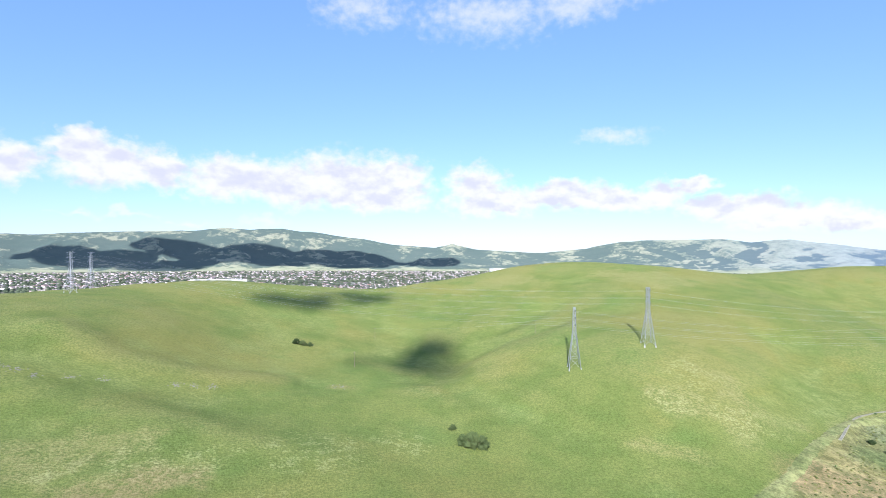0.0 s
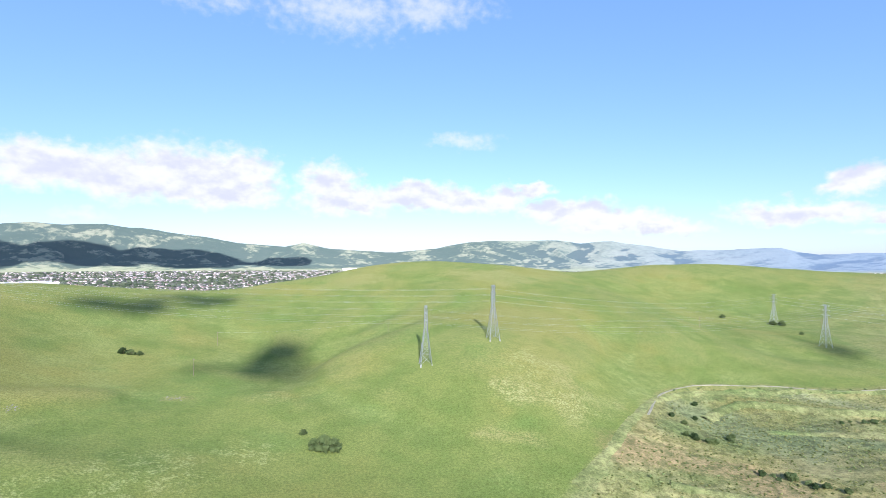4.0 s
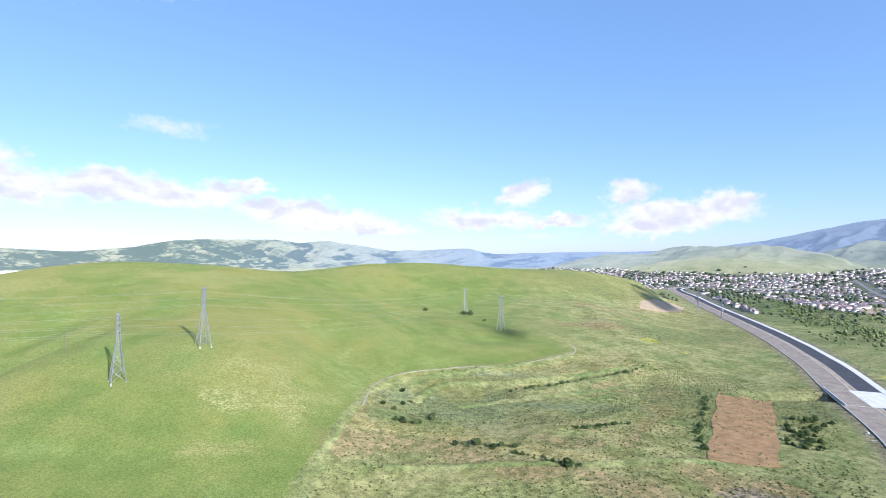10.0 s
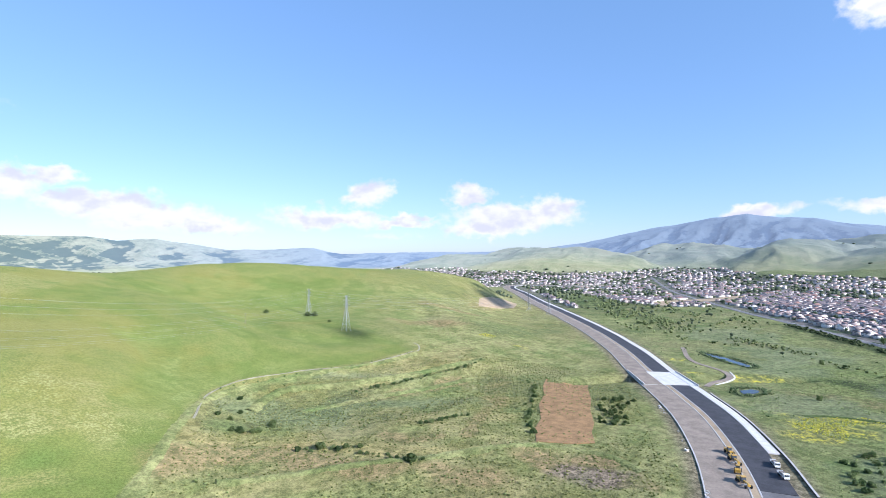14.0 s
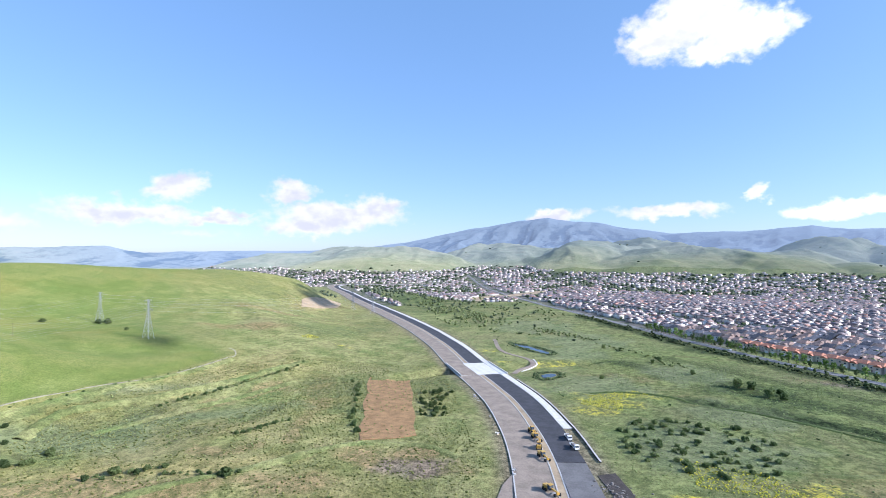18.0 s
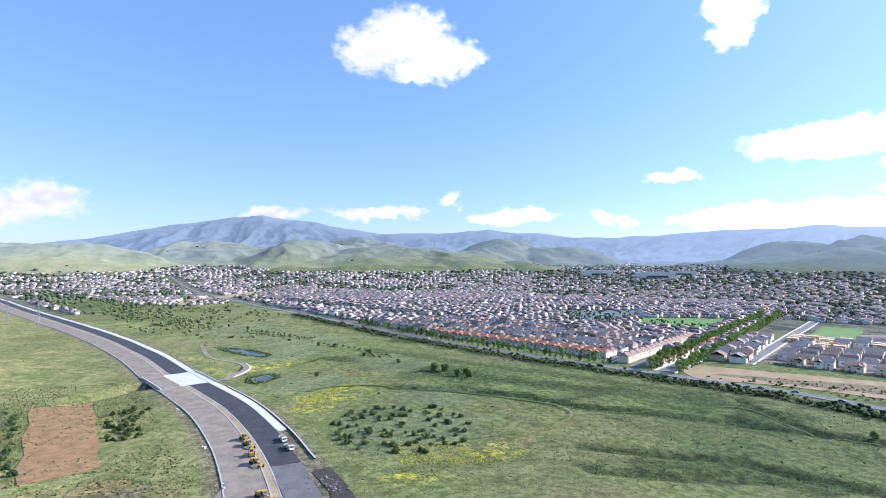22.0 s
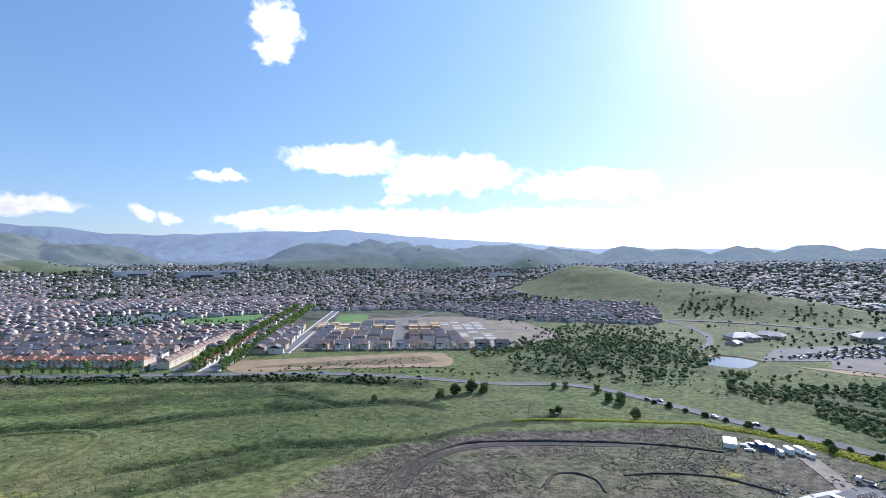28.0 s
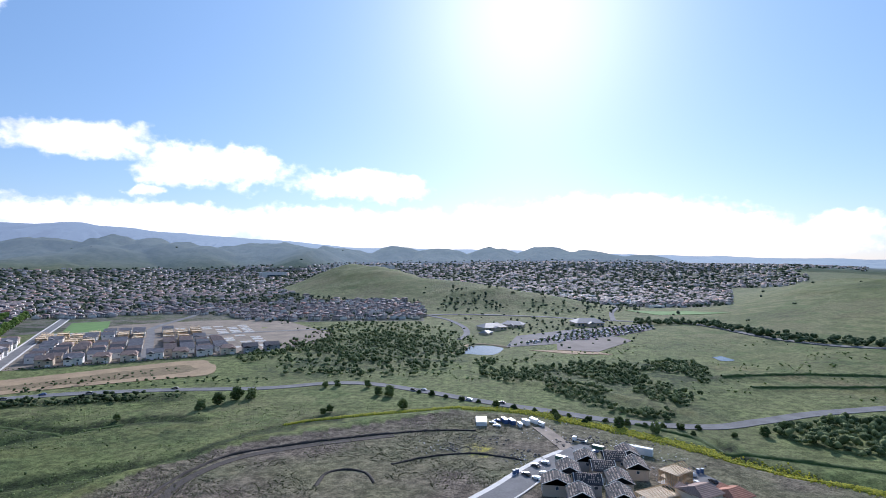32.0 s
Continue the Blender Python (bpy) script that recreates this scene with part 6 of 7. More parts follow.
scatter("meadow_brush", [(300, -130), (330, -30), (450, 30), (640, 110), (760, 150), (900, -50), (549, -200), (397, -280), (200, -360), (60, -350), (150, -230)], 15, LOW_FORMS, (0.4, 1.1), LEAF_MASS, "scattered low brush in the meadow", "shrubs", 108, 0.3, -0.1)
scatter("south_brush", [(60, -420), (-40, -420), (-160, -350), (-330, -300), (-420, -480), (-330, -620), (-200, -600), (-30, -530), (150, -640), (230, -520), (150, -440)], 7, LOW_FORMS, (0.4, 1.7), WILLOW_MASS, "scattered brush over the southern pasture", "shrubs", 109, 0.35, 0.0)
scatter("highway_woods", [(620, 60), (700, 40), (897, -40), (1210, 70), (1600, 230), (1700, 560), (1300, 420), (1000, 250), (760, 135)], 11, WOOD_FORMS, (1.2, 2.6), WOOD_MASS, "band of dark green trees and brush by the creek", "woods", 110, 0.5, 0.05)
scatter("creek_thicket", [(1180, 305), (920, 190), (700, 62), (655, 12), (700, -2), (940, 118), (1190, 238)], 8.5, WOOD_FORMS, (1.0, 2.6), WOOD_MASS, "dark thicket winding along the creek bed", "thicket", 117, 0.8, -0.02)
scatter("creek_thicket", [(736, 30), (640, -50), (545, -88), (500, -106), (500, -122), (548, -106), (645, -72), (742, 10)], 5.5, WOOD_FORMS, (0.7, 1.9), WOOD_MASS, "line of green brush along the meadow creek", "thicket", 118, 0.75, 0.0)
scatter("grass_tufts", [(60, 150), (130, 40), (250, 25), (470, 90), (470, 200), (430, 255), (312, 276), (230, 288), (150, 222)], 2.5, TINY, (0.25, 0.75), TUFT_MASS, "tussocks of yellow-green grass over the old field", "grass", 140, 0.8, -0.25, (0.5, 1.0))
scatter("grass_tufts", [(250, -30), (330, -20), (470, 20), (560, -60), (560, -180), (397, -275), (270, -345), (130, -385), (40, -350), (150, -250), (165, -140)], 3.0, TINY, (0.2, 0.6), WILLOW_MASS, "tussocks of green grass over the meadow", "grass", 141, 0.7, -0.2, (0.5, 1.0))
TUFTS = [blob_form(k, 1, 1, 0.8) for k in range(50, 53)]
for k, poly in enumerate(([(352, -50), (366, -22), (392, -28), (408, -62), (398, -72), (385, -50), (370, -48)], [(225, -110), (240, -62), (275, -60), (262, -95)], [(520, 196), (519, 212), (533, 216), (536, 200)], [(534, 240), (536, 257), (553, 255), (551, 239)])):
    scatter("mustard_bloom", poly, 1.3, TUFTS, (0.25, 0.6), FLOWER, "bright yellow wild mustard in bloom", "flowers", 130 + k, 0.6, -0.3, (0.6, 1.1))

# ---- power lines ----
def lattice_tower(label, h=35.0, base=3.4, arm=4.2):
    """A steel pylon: spread legs, a slim mast, three crossarms with insulators."""
    ob = tagged(new("transmission_tower"), label, "pylon", "transmission towers")
    waist, top, wz = 0.95, 0.62, h * 0.60

    def half(z):
        return base + (waist - base) * z / wz if z < wz else waist + (top - waist) * (z - wz) / (h - wz)

    for sx, sy in ((-1, -1), (1, -1), (1, 1), (-1, 1)):
        bm = bmesh.new()
        beam(bm, (sx * half(-1.5), sy * half(-1.5), -1.5), (sx * half(wz), sy * half(wz), wz), 0.22)
        beam(bm, (sx * half(wz), sy * half(wz), wz), (sx * half(h), sy * half(h), h), 0.18)
        part("leg", bm, STEEL, ob)
        boxes("footing", KERB, ob, (sx * base - 0.35, sy * base - 0.35, -1.2, sx * base + 0.35, sy * base + 0.35, 0.12))
    levels = [0.0, 6.0, 10.5, 14.0, 16.8, 19.0, wz]
    upper = [wz + (h - wz) * k / 7 for k in range(8)]
    for name, zs, w in (("lower_bracing", levels, 0.10), ("upper_bracing", upper, 0.09)):
        bm = bmesh.new()
        for a, b in zip(zs[:-1], zs[1:]):
            ha, hb = half(a), half(b)
            ca, cb = [(-ha, -ha), (ha, -ha), (ha, ha), (-ha, ha)], [(-hb, -hb), (hb, -hb), (hb, hb), (-hb, hb)]
            for k in range(4):
                j = (k + 1) % 4
                beam(bm, (*ca[k], a), (*cb[j], b), w)
                beam(bm, (*ca[j], a), (*cb[k], b), w)
                beam(bm, (*cb[k], b), (*cb[j], b), w)
        part(name, bm, STEEL, ob)
    for z in (h - 1.0, h - 5.0, h - 9.0):
        bm = bmesh.new()
        for s in (-1, 1):
            tip = (0, s * arm, z + 0.2)
            for x in (-half(z), half(z)):
                beam(bm, (x, s * half(z), z), tip, 0.12)
                beam(bm, (x, s * half(z), z + 1.2), tip, 0.10)
        crossarm = part("crossarm", bm, STEEL, ob)
        for s in (-1, 1):
            bm = bmesh.new()
            for k in range(6):
                tube(bm, (0, s * arm, z - 0.22 * k - 0.2), (0, s * arm, z - 0.22 * k - 0.05), 0.16, 0.09, 8)
            part("insulator", bm, GLASSY, crossarm)
    return Kind(ob)


PYLON = lattice_tower("grey galvanised steel lattice transmission tower on green hillside")
TOWERS = dict(a=(76, 313, 0.99), b=(125, 330, 1.0), c=(-293, 450, 0.86), d=(-276, 401, 0.87), e=(506, 474, 0.93), f=(431, 353, 1.0), g=(940, 346, 0.95), h=(891, 292, 0.95))
SPANS = [("d", "a"), ("a", "f"), ("f", "h"), ("c", "b"), ("b", "e"), ("e", "g")]
aim = {}
for k, (x, y, s) in TOWERS.items():
    ends = [q for p in SPANS if k in p for q in p if q != k]
    dx = sum((TOWERS[q][0] - x) * (1 if TOWERS[q][0] > x else -1) for q in ends)
    dy = sum((TOWERS[q][1] - y) * (1 if TOWERS[q][0] > x else -1) for q in ends)
    aim[k] = math.atan2(dy, dx)
    PYLON.at(x, y, aim[k], s)


def cable(a, b, sag, radius=0.022):
    cu = bpy.data.curves.new("power_cable", "CURVE")
    cu.dimensions, cu.bevel_depth, cu.bevel_resolution = "3D", radius, 0
    sp = cu.splines.new("POLY")
    n = 24
    sp.points.add(n)
    for k in range(n + 1):
        t = k / n
        p = Vector(a).lerp(Vector(b), t)
        sp.points[k].co = (p.x, p.y, p.z - 4 * sag * t * (1 - t), 1)
    cu.materials.append(WIRE)
    return tagged(new("power_cable", cu), "thin sagging aluminium power cable between steel towers", "cable", "power cables")


for p, q in SPANS:
    for side in (-1, 1):
        for drop in (1.0, 5.0, 9.0):
            pts = []
            for k in (p, q):
                x, y, s = TOWERS[k]
                z = land_at(x, y) + (35 - drop - 1.3) * s
                pts.append((x - math.sin(aim[k]) * 4.2 * s * side, y + math.cos(aim[k]) * 4.2 * s * side, z))
            cable(pts[0], pts[1], 9.0)


def wood_pole(label):
    ob = tagged(new("utility_pole"), label, "pole", "utility poles")
    bm = bmesh.new()
    tube(bm, (0, 0, -1), (0, 0, 10.5), 0.17, 0.11, 8)
    part("mast", bm, WOOD_POLE, ob)
    boxes("crossarm", WOOD_POLE, ob, (-1.3, -0.07, 9.6, 1.3, 0.07, 9.78))
    for x in (-1.2, 0.5, 1.2):
        boxes("insulator", GLASSY, ob, (x - 0.06, -0.06, 9.8, x + 0.06, 0.06, 10.0))
    return Kind(ob)


POLE = wood_pole("weathered wooden utility pole on the grass slope")
pole_spots = [(-58, 358), (-55, 440), (70, 410), (352, 408), (520, 430)]
for x, y in pole_spots:
    POLE.at(x, y, 1.2)
for (ax, ay), (bx, by) in zip(pole_spots[1:-1], pole_spots[2:]):
    cable((ax, ay, land_at(ax, ay) + 9.9), (bx, by, land_at(bx, by) + 9.9), 3.0, 0.025)

# ---- bridge ----
bridge = tagged(new("bridge"), "new pale concrete road bridge over a small creek", "bridge")
bridge.matrix_basis = Matrix.Translation((463, 61.5, 0.2)) @ Matrix.Rotation(math.atan2(25, 57), 4, "Z")
boxes("deck", CONCRETE, bridge, (-24, -16.6, -0.9, 24, 17.6, 0.32))
boxes("gravel_lane_deck", GRAVEL, bridge, (-24, 3.0, 0.32, 24, 16.2, 0.37))
boxes("parapet", CONCRETE, bridge, (-26, 17.2, -0.9, 26, 17.8, 1.25))
boxes("parapet", CONCRETE, bridge, (-26, -22.2, -0.9, 26, -21.6, 1.25))
boxes("side_walk_deck", CONCRETE, bridge, (-24, -21.6, -0.9, 24, -16.62, 0.5))
for x in (-24, 24):
    boxes("abutment", KERB, bridge, (x - 1.2, -21, -7, x + 1.2, 17.5, -0.9))
for y in (-14, -4, 6, 15):
    bm = bmesh.new()
    tube(bm, (0, y, -8), (0, y, -0.9), 0.6, 0.6, 10)
    part("pier", bm, KERB, bridge)
for s in (-1, 1):
    bm = bmesh.new()
    box(bm, s * 24 - 0.4, 17.6, -7, s * 24 + 0.4, 26, -0.6)
    part("wing_wall", bm, KERB, bridge)

# low retaining wall along the outer edge, its face's shade painted dark
barrier = tagged(new("retaining_wall"), "retaining wall beside the pale verge, its shaded face painted dark", "wall")
ribbon("wall_face", HIGHWAY[2:6], -22.0, 22.6, 0.7, plain("shaded_face_dark", (0.075, 0.065, 0.060), 0.9), 4.0, parent=barrier)
ribbon("wall_cap", HIGHWAY[2:6], -21.9, 22.8, 0.85, KERB, 0.15, parent=barrier)


# ---- construction machines ----
def grader(label):
    """A yellow road grader: long nose, cab, blade, six wheels."""
    ob = tagged(new("road_grader"), label, "grader", "parked road machines")
    boxes("engine_bay", PAINT["yellow"], ob, (-1.0, 1.3, 1.0, 1.0, 4.4, 2.3), (-0.85, 4.4, 1.1, 0.85, 4.8, 2.1))
    boxes("nose_beam", PAINT["yellow"], ob, (-0.3, -4.4, 1.5, 0.3, 0.2, 2.0), (-0.55, -4.9, 0.9, 0.55, -4.2, 1.8))
    boxes("cab", GLASSY, ob, (-0.9, -0.3, 1.2, 0.9, 1.3, 3.1))
    boxes("cab_roof", PAINT["yellow"], ob, (-1.0, -0.45, 3.1, 1.0, 1.4, 3.3))
    boxes("blade", STEEL, ob, (-2.0, -2.0, 0.25, 2.0, -1.8, 0.95))
    for y in (-4.2, 2.0, 3.7):
        for x in (-1.15, 1.15):
            bm = bmesh.new()
            tube(bm, (x - 0.25, y, 0.65), (x + 0.25, y, 0.65), 0.68, 0.68, 12)
            part("wheel", bm, TYRE, ob)
    return Kind(ob)


def loader(label):
    ob = tagged(new("wheel_loader"), label, "loader", "parked road machines")
    boxes("body", PAINT["yellow"], ob, (-1.1, 0.4, 0.9, 1.1, 3.4, 2.1), (-0.8, -1.4, 0.9, 0.8, 0.4, 1.7))
    boxes("cab", GLASSY, ob, (-0.8, -0.4, 1.7, 0.8, 1.2, 3.2))
    boxes("cab_roof", PAINT["yellow"], ob, (-0.9, -0.5, 3.2, 0.9, 1.3, 3.4))
    bm = bmesh.new()
    for x in (-0.7, 0.7):
        beam(bm, (x, -1.0, 1.6), (x, -3.0, 0.7), 0.25)
    part("lift_arm", bm, PAINT["yellow"], ob)
    boxes("bucket", STEEL, ob, (-1.4, -3.9, 0.15, 1.4, -2.9, 1.1))
    for y in (-1.3, 2.1):
        for x in (-1.15, 1.15):
            bm = bmesh.new()
            tube(bm, (x - 0.3, y, 0.75), (x + 0.3, y, 0.75), 0.78, 0.78, 12)
            part("wheel", bm, TYRE, ob)
    return Kind(ob)


def truck(label, paint, bed):
    ob = tagged(new("flatbed_truck"), label, "truck")
    boxes("cab", PAINT[paint], ob, (-1.1, -3.6, 0.6, 1.1, -2.0, 2.6))
    boxes("windscreen", GLASSY, ob, (-0.95, -3.66, 1.6, 0.95, -3.58, 2.4))
    boxes("bed", PAINT[bed], ob, (-1.2, -1.9, 0.95, 1.2, 4.0, 1.2), (-1.2, 3.85, 1.2, 1.2, 4.0, 1.8))
    boxes("load", STONE, ob, (-0.9, -1.2, 1.2, 0.9, 2.6, 1.9))
    for y in (-2.8, 1.6, 2.8):
        for x in (-1.05, 1.05):
            bm = bmesh.new()
            tube(bm, (x - 0.2, y, 0.5), (x + 0.2, y, 0.5), 0.5, 0.5, 10)
            part("wheel", bm, TYRE, ob)
    return Kind(ob)


GRADER, LOADER = grader("yellow road grader parked on gravel roadbed"), loader("yellow wheel loader parked on gravel roadbed")
ROAD_TRUCK = truck("white work truck with loaded bed on fresh asphalt", "white", "silver")
heading = math.atan2(13, 59)
for kind, x, y, t in ((LOADER, 300, 7.2, 0.3), (GRADER, 289, 5.0, 0.2), (LOADER, 276, 3.4, 2.9), (GRADER, 262, 1.2, 0.25), (GRADER, 224, -2.0, 0.4)):
    kind.put(Matrix.Translation((x, y, land_at(x, y) + 0.42)) @ Matrix.Rotation(heading - math.pi / 2 + t, 4, "Z"))
for x, y, t in ((293, -11.5, 0.0), (279, -14.0, 0.1)):
    ROAD_TRUCK.put(Matrix.Translation((x, y, land_at(x, y) + 0.5)) @ Matrix.Rotation(heading - math.pi / 2 + t, 4, "Z"))

# barricades and stacked kerb pieces along the gravel edge
brng = random.Random(31)


def barricade(label):
    ob = tagged(new("barricade"), label, "barricade", "road barricades")
    bm = bmesh.new()
    for x in (-0.5, 0.5):
        box(bm, x - 0.04, -0.2, 0, x + 0.04, -0.14, 1.0)
        box(bm, x - 0.04, 0.14, 0, x + 0.04, 0.2, 1.0)
    part("stand", bm, STEEL, ob)
    boxes("board", TRIM, ob, (-0.9, -0.22, 0.6, 0.9, -0.17, 0.95))
    return Kind(ob)


def pallet(label):
    ob = tagged(new("material_pallet"), label, "pallet", "pallets of kerb stones")
    boxes("boards", LUMBER, ob, (-0.7, -0.7, 0, 0.7, 0.7, 0.14))
    boxes("stones", KERB, ob, (-0.6, -0.6, 0.14, 0.6, 0.6, 0.8))
    return Kind(ob)


BARRICADE, PALLET = barricade("white striped road barricade"), pallet("pallet of pale kerb stones beside the road")
edge = spline([(240, 12), (262, 17), (300, 26), (340, 36), (390, 54)], 5.0)
for k in range(16):
    p = edge[brng.randrange(len(edge))]
    (BARRICADE if k % 3 else PALLET).at(p[0] + brng.uniform(-1, 1), p[1] + brng.uniform(0, 2), brng.uniform(0, 3))

# ---- people-free traffic on the valley road ----
CARS = [car("black car driving along the valley road", "black"), car("silver car on asphalt", "silver"), car("white car parked on the street", "white"), car("dark blue car parked on the street", "blue"), car("red car beside the kerb", "red")]
VAN = car("white delivery van parked on bare dirt", "white", "van", 5.6, 2.3)


def on_road(kind, x, y, flip=False, lift=0.32, off=2.0):
    k = int(np.argmin(np.hypot(VALLEY_FINE[:, 0] - x, VALLEY_FINE[:, 1] - y)))
    d = VALLEY_FINE[min(k + 1, len(VALLEY_FINE) - 1)] - VALLEY_FINE[max(k - 1, 0)]
    t = math.atan2(d[1], d[0]) - math.pi / 2 + (math.pi if flip else 0)
    n = np.array((d[1], -d[0])) / np.hypot(*d) * (off if flip else -off)
    p = VALLEY_FINE[k] + n
    kind.put(Matrix.Translation((p[0], p[1], max(land_at(*VALLEY_FINE[k]), land_at(p[0], p[1])) + lift)) @ Matrix.Rotation(t, 4, "Z"))


VALLEY_FINE = spline(VALLEY_ROAD, 2.0)
for k, (x, y) in enumerate(((32, -393), (28, -389), (-6, -366), (-26, -357), (303, -350), (284, -358), (257, -368), (206, -380), (520, -228), (610, -188))):
    on_road(CARS[(0, 1, 2, 0, 0, 3, 0, 0, 1, 2)[k]], x, y, k % 2 == 0)

# ---- building site on the pad ----
SITE_STREET = [(-8, -205), (-20, -221), (-32, -239), (-44, -254), (-54, -264)]
site_road = road("road_site_street", "pale curving new street of the building site with kerbs")
ribbon("carriageway", SITE_STREET, 5.5, 5.5, 0.30, OLD_ASPHALT, parent=site_road, step=3)
ribbon("kerb", SITE_STREET, -5.5, 6.3, 0.42, CONCRETE, parent=site_road, step=3)
ribbon("pavement", SITE_STREET, 8.0, -5.5, 0.42, CONCRETE, parent=site_road, step=3)
ribbon("carriageway", [(-50, -258), (-58, -268), (-66, -276), (-80, -290)][:3], 6.5, 6.5, 0.33, OLD_ASPHALT, parent=site_road, step=3)
ribbon("dirt_access", [(-54, -264), (-52, -276), (-48, -293), (-44, -308)], 4.2, 4.2, 0.26, GRAVEL, parent=site_road, step=3)
ribbon("side_street", [(-112, -205), (-108, -222), (-104, -236), (-98, -248)], 4.5, 4.5, 0.28, OLD_ASPHALT, parent=site_road, step=3)
for q in ([(-51, -262), (-62, -259)], [(-55, -267), (-64, -265)]):
    ribbon("painted_line", q, 0.2, 0.2, 0.37, TRIM, 0.05, parent=site_road, smooth=False)

BATTEN = plain("dark_roof_felt", (0.055, 0.052, 0.055), 0.9, vary=0.25, scale=0.6)
TILE_STACK = plain("stacked_roof_tiles", (0.46, 0.38, 0.33), 0.85, vary=0.25, scale=0.8)


def roofing_house(label, wall, w=11.0, d=10.0, h=5.6, rise=2.4, seed=1):
    """A house whose felted roof is loaded with stacks of tiles."""
    ob = tagged(new("townhouse"), label, "house", "houses being roofed")
    g = random.Random(seed)
    bm = bmesh.new()
    gable_walls(bm, -w / 2, -d / 2, w / 2, d / 2, h, rise)
    part("wall", bm, WALLS[wall], ob)
    bm = bmesh.new()
    gable(bm, -w / 2, -d / 2, w / 2, d / 2, h, rise)
    roof = part("roof", bm, BATTEN, ob)
    for s in (-1, 1):
        bm = bmesh.new()
        for r in range(4):
            f = (r + 0.7) / 4.6
            y, z = s * (d / 2) * (1 - f), h + rise * f + 0.06
            for k in range(int(w / 0.85)):
                if g.random() < 0.22:
                    continue
                x = -w / 2 + 0.4 + 0.85 * k + g.uniform(-0.1, 0.1)
                box(bm, x - 0.2, y - 0.28, z - 0.12, x + 0.2, y + 0.28, z + g.uniform(0.22, 0.42))
        tagged(part("tile_load", bm, TILE_STACK, roof), kind="stuff")
    bm = bmesh.new()
    for x in (-w / 2 - 0.55, w / 2 + 0.4):
        for s in (-1, 1):
            beam(bm, (x, s * (d / 2 + 0.5), h - 0.15), (x, 0, h + rise + 0.12), 0.2, 0.3)
    part("barge_board", bm, TRIM, ob)
    for x in (-w * 0.28, w * 0.26):
        window(ob, x, -d / 2, 3.3, 1.5, 1.2, "-y")
        window(ob, x, d / 2, 3.3, 1.5, 1.2, "+y")
    window(ob, -w / 2, 0, 3.2, 1.3, 1.2, "-x")
    window(ob, w / 2, 0, 3.2, 1.3, 1.2, "+x")
    boxes("garage_door", TRIM, ob, (-1.9, d / 2 + 0.02, 0.05, 1.9, d / 2 + 0.1, 2.3))
    return Kind(ob)


ROOFING = [roofing_house("grey townhouse with felted roof stacked with tiles", "slate", seed=1), roofing_house("beige townhouse with tile stacks on its dark roof", "beige", w=12, seed=2), roofing_house("cream townhouse being roofed with stacked tiles", "sand", w=10, d=12, seed=3)]
SITE_TURN = math.atan2(-15, -11)
for k, (x, y, t) in enumerate(((-56, -247, 0), (-45.5, -233.5, 0), (-60.5, -236, 1), (-77, -256, 0), (-75.5, -239.5, 0), (-38, -219.5, 0), (-50.5, -220.5, 1), (-64, -223.5, 0), (-69, -249, 1), (-45, -207, 0), (-60, -207, 0))):
    ROOFING[k % 3].at(x, y, SITE_TURN + t * math.pi / 2 + 0.55, 0.92)
SHEATHED = framed_house("half-sheathed two-storey house of yellow lumber", 10, 9, 2)
SHEATHED.at(-90, -232, 0.6)
FRAME_LOW.at(-76, -214, 0.5)
NEW_KINDS[1].at(-92, -212, 0.5, 0.85, label="cream new house with umber roof at the site edge")
TERRA = house("sand-coloured new house with terracotta roof", "sand", "terracotta", w=12, d=11, h=5.2, rise=2.2, hip=0.5, group="houses being roofed")
TERRA.at(-104, -212, 0.5, 0.9)


def container(label, paint, long=6.1, tall=2.6):
    """A shipping container with ribbed sides and doors."""
    ob = tagged(new("container"), label, "container", "site containers")
    boxes("body", PAINT[paint], ob, (-1.2, -long / 2, 0.12, 1.2, long / 2, tall))
    bm = bmesh.new()
    for s in (-1, 1):
        for k in range(int(long / 0.5)):
            y = -long / 2 + 0.3 + 0.5 * k
            box(bm, s * 1.2 - 0.04, y, 0.3, s * 1.2 + 0.04, y + 0.2, tall - 0.15)
    part("ribs", bm, PAINT[paint], ob)
    boxes("door", PAINT[paint], ob, (-1.1, -long / 2 - 0.06, 0.25, -0.02, -long / 2 - 0.005, tall - 0.15))
    boxes("door", PAINT[paint], ob, (0.02, -long / 2 - 0.06, 0.25, 1.1, -long / 2 - 0.005, tall - 0.15))
    boxes("skid", STEEL, ob, (-1.15, -long / 2, 0, 1.15, -long / 2 + 0.3, 0.12), (-1.15, long / 2 - 0.3, 0, 1.15, long / 2, 0.12))
    return Kind(ob)


WHITE_BOX, BLUE_BOX, LONG_BOX = container("white storage container on dirt", "white"), container("blue storage container on dirt", "blue"), container("long white site office trailer", "white", 13.5, 3.6)
GREEN_BOX = container("dark green waste container at the kerb", "green", 5.5, 1.9)
for kind, x, y, t in ((WHITE_BOX, -11.5, -309, 1.5), (WHITE_BOX, -11.5, -312, 1.5), (WHITE_BOX, -11.5, -315, 1.5), (WHITE_BOX, -11.5, -318, 1.5), (BLUE_BOX, -25, -316, 0.3), (BLUE_BOX, -29, -314, 0.3), (WHITE_BOX, -37, -314, 0.4), (WHITE_BOX, -42, -317, 0.5), (LONG_BOX, -86, -268, 1.05), (GREEN_BOX, -47, -257, 0.9), (GREEN_BOX, -68, -273, 0.9)):
    kind.at(x, y, t)
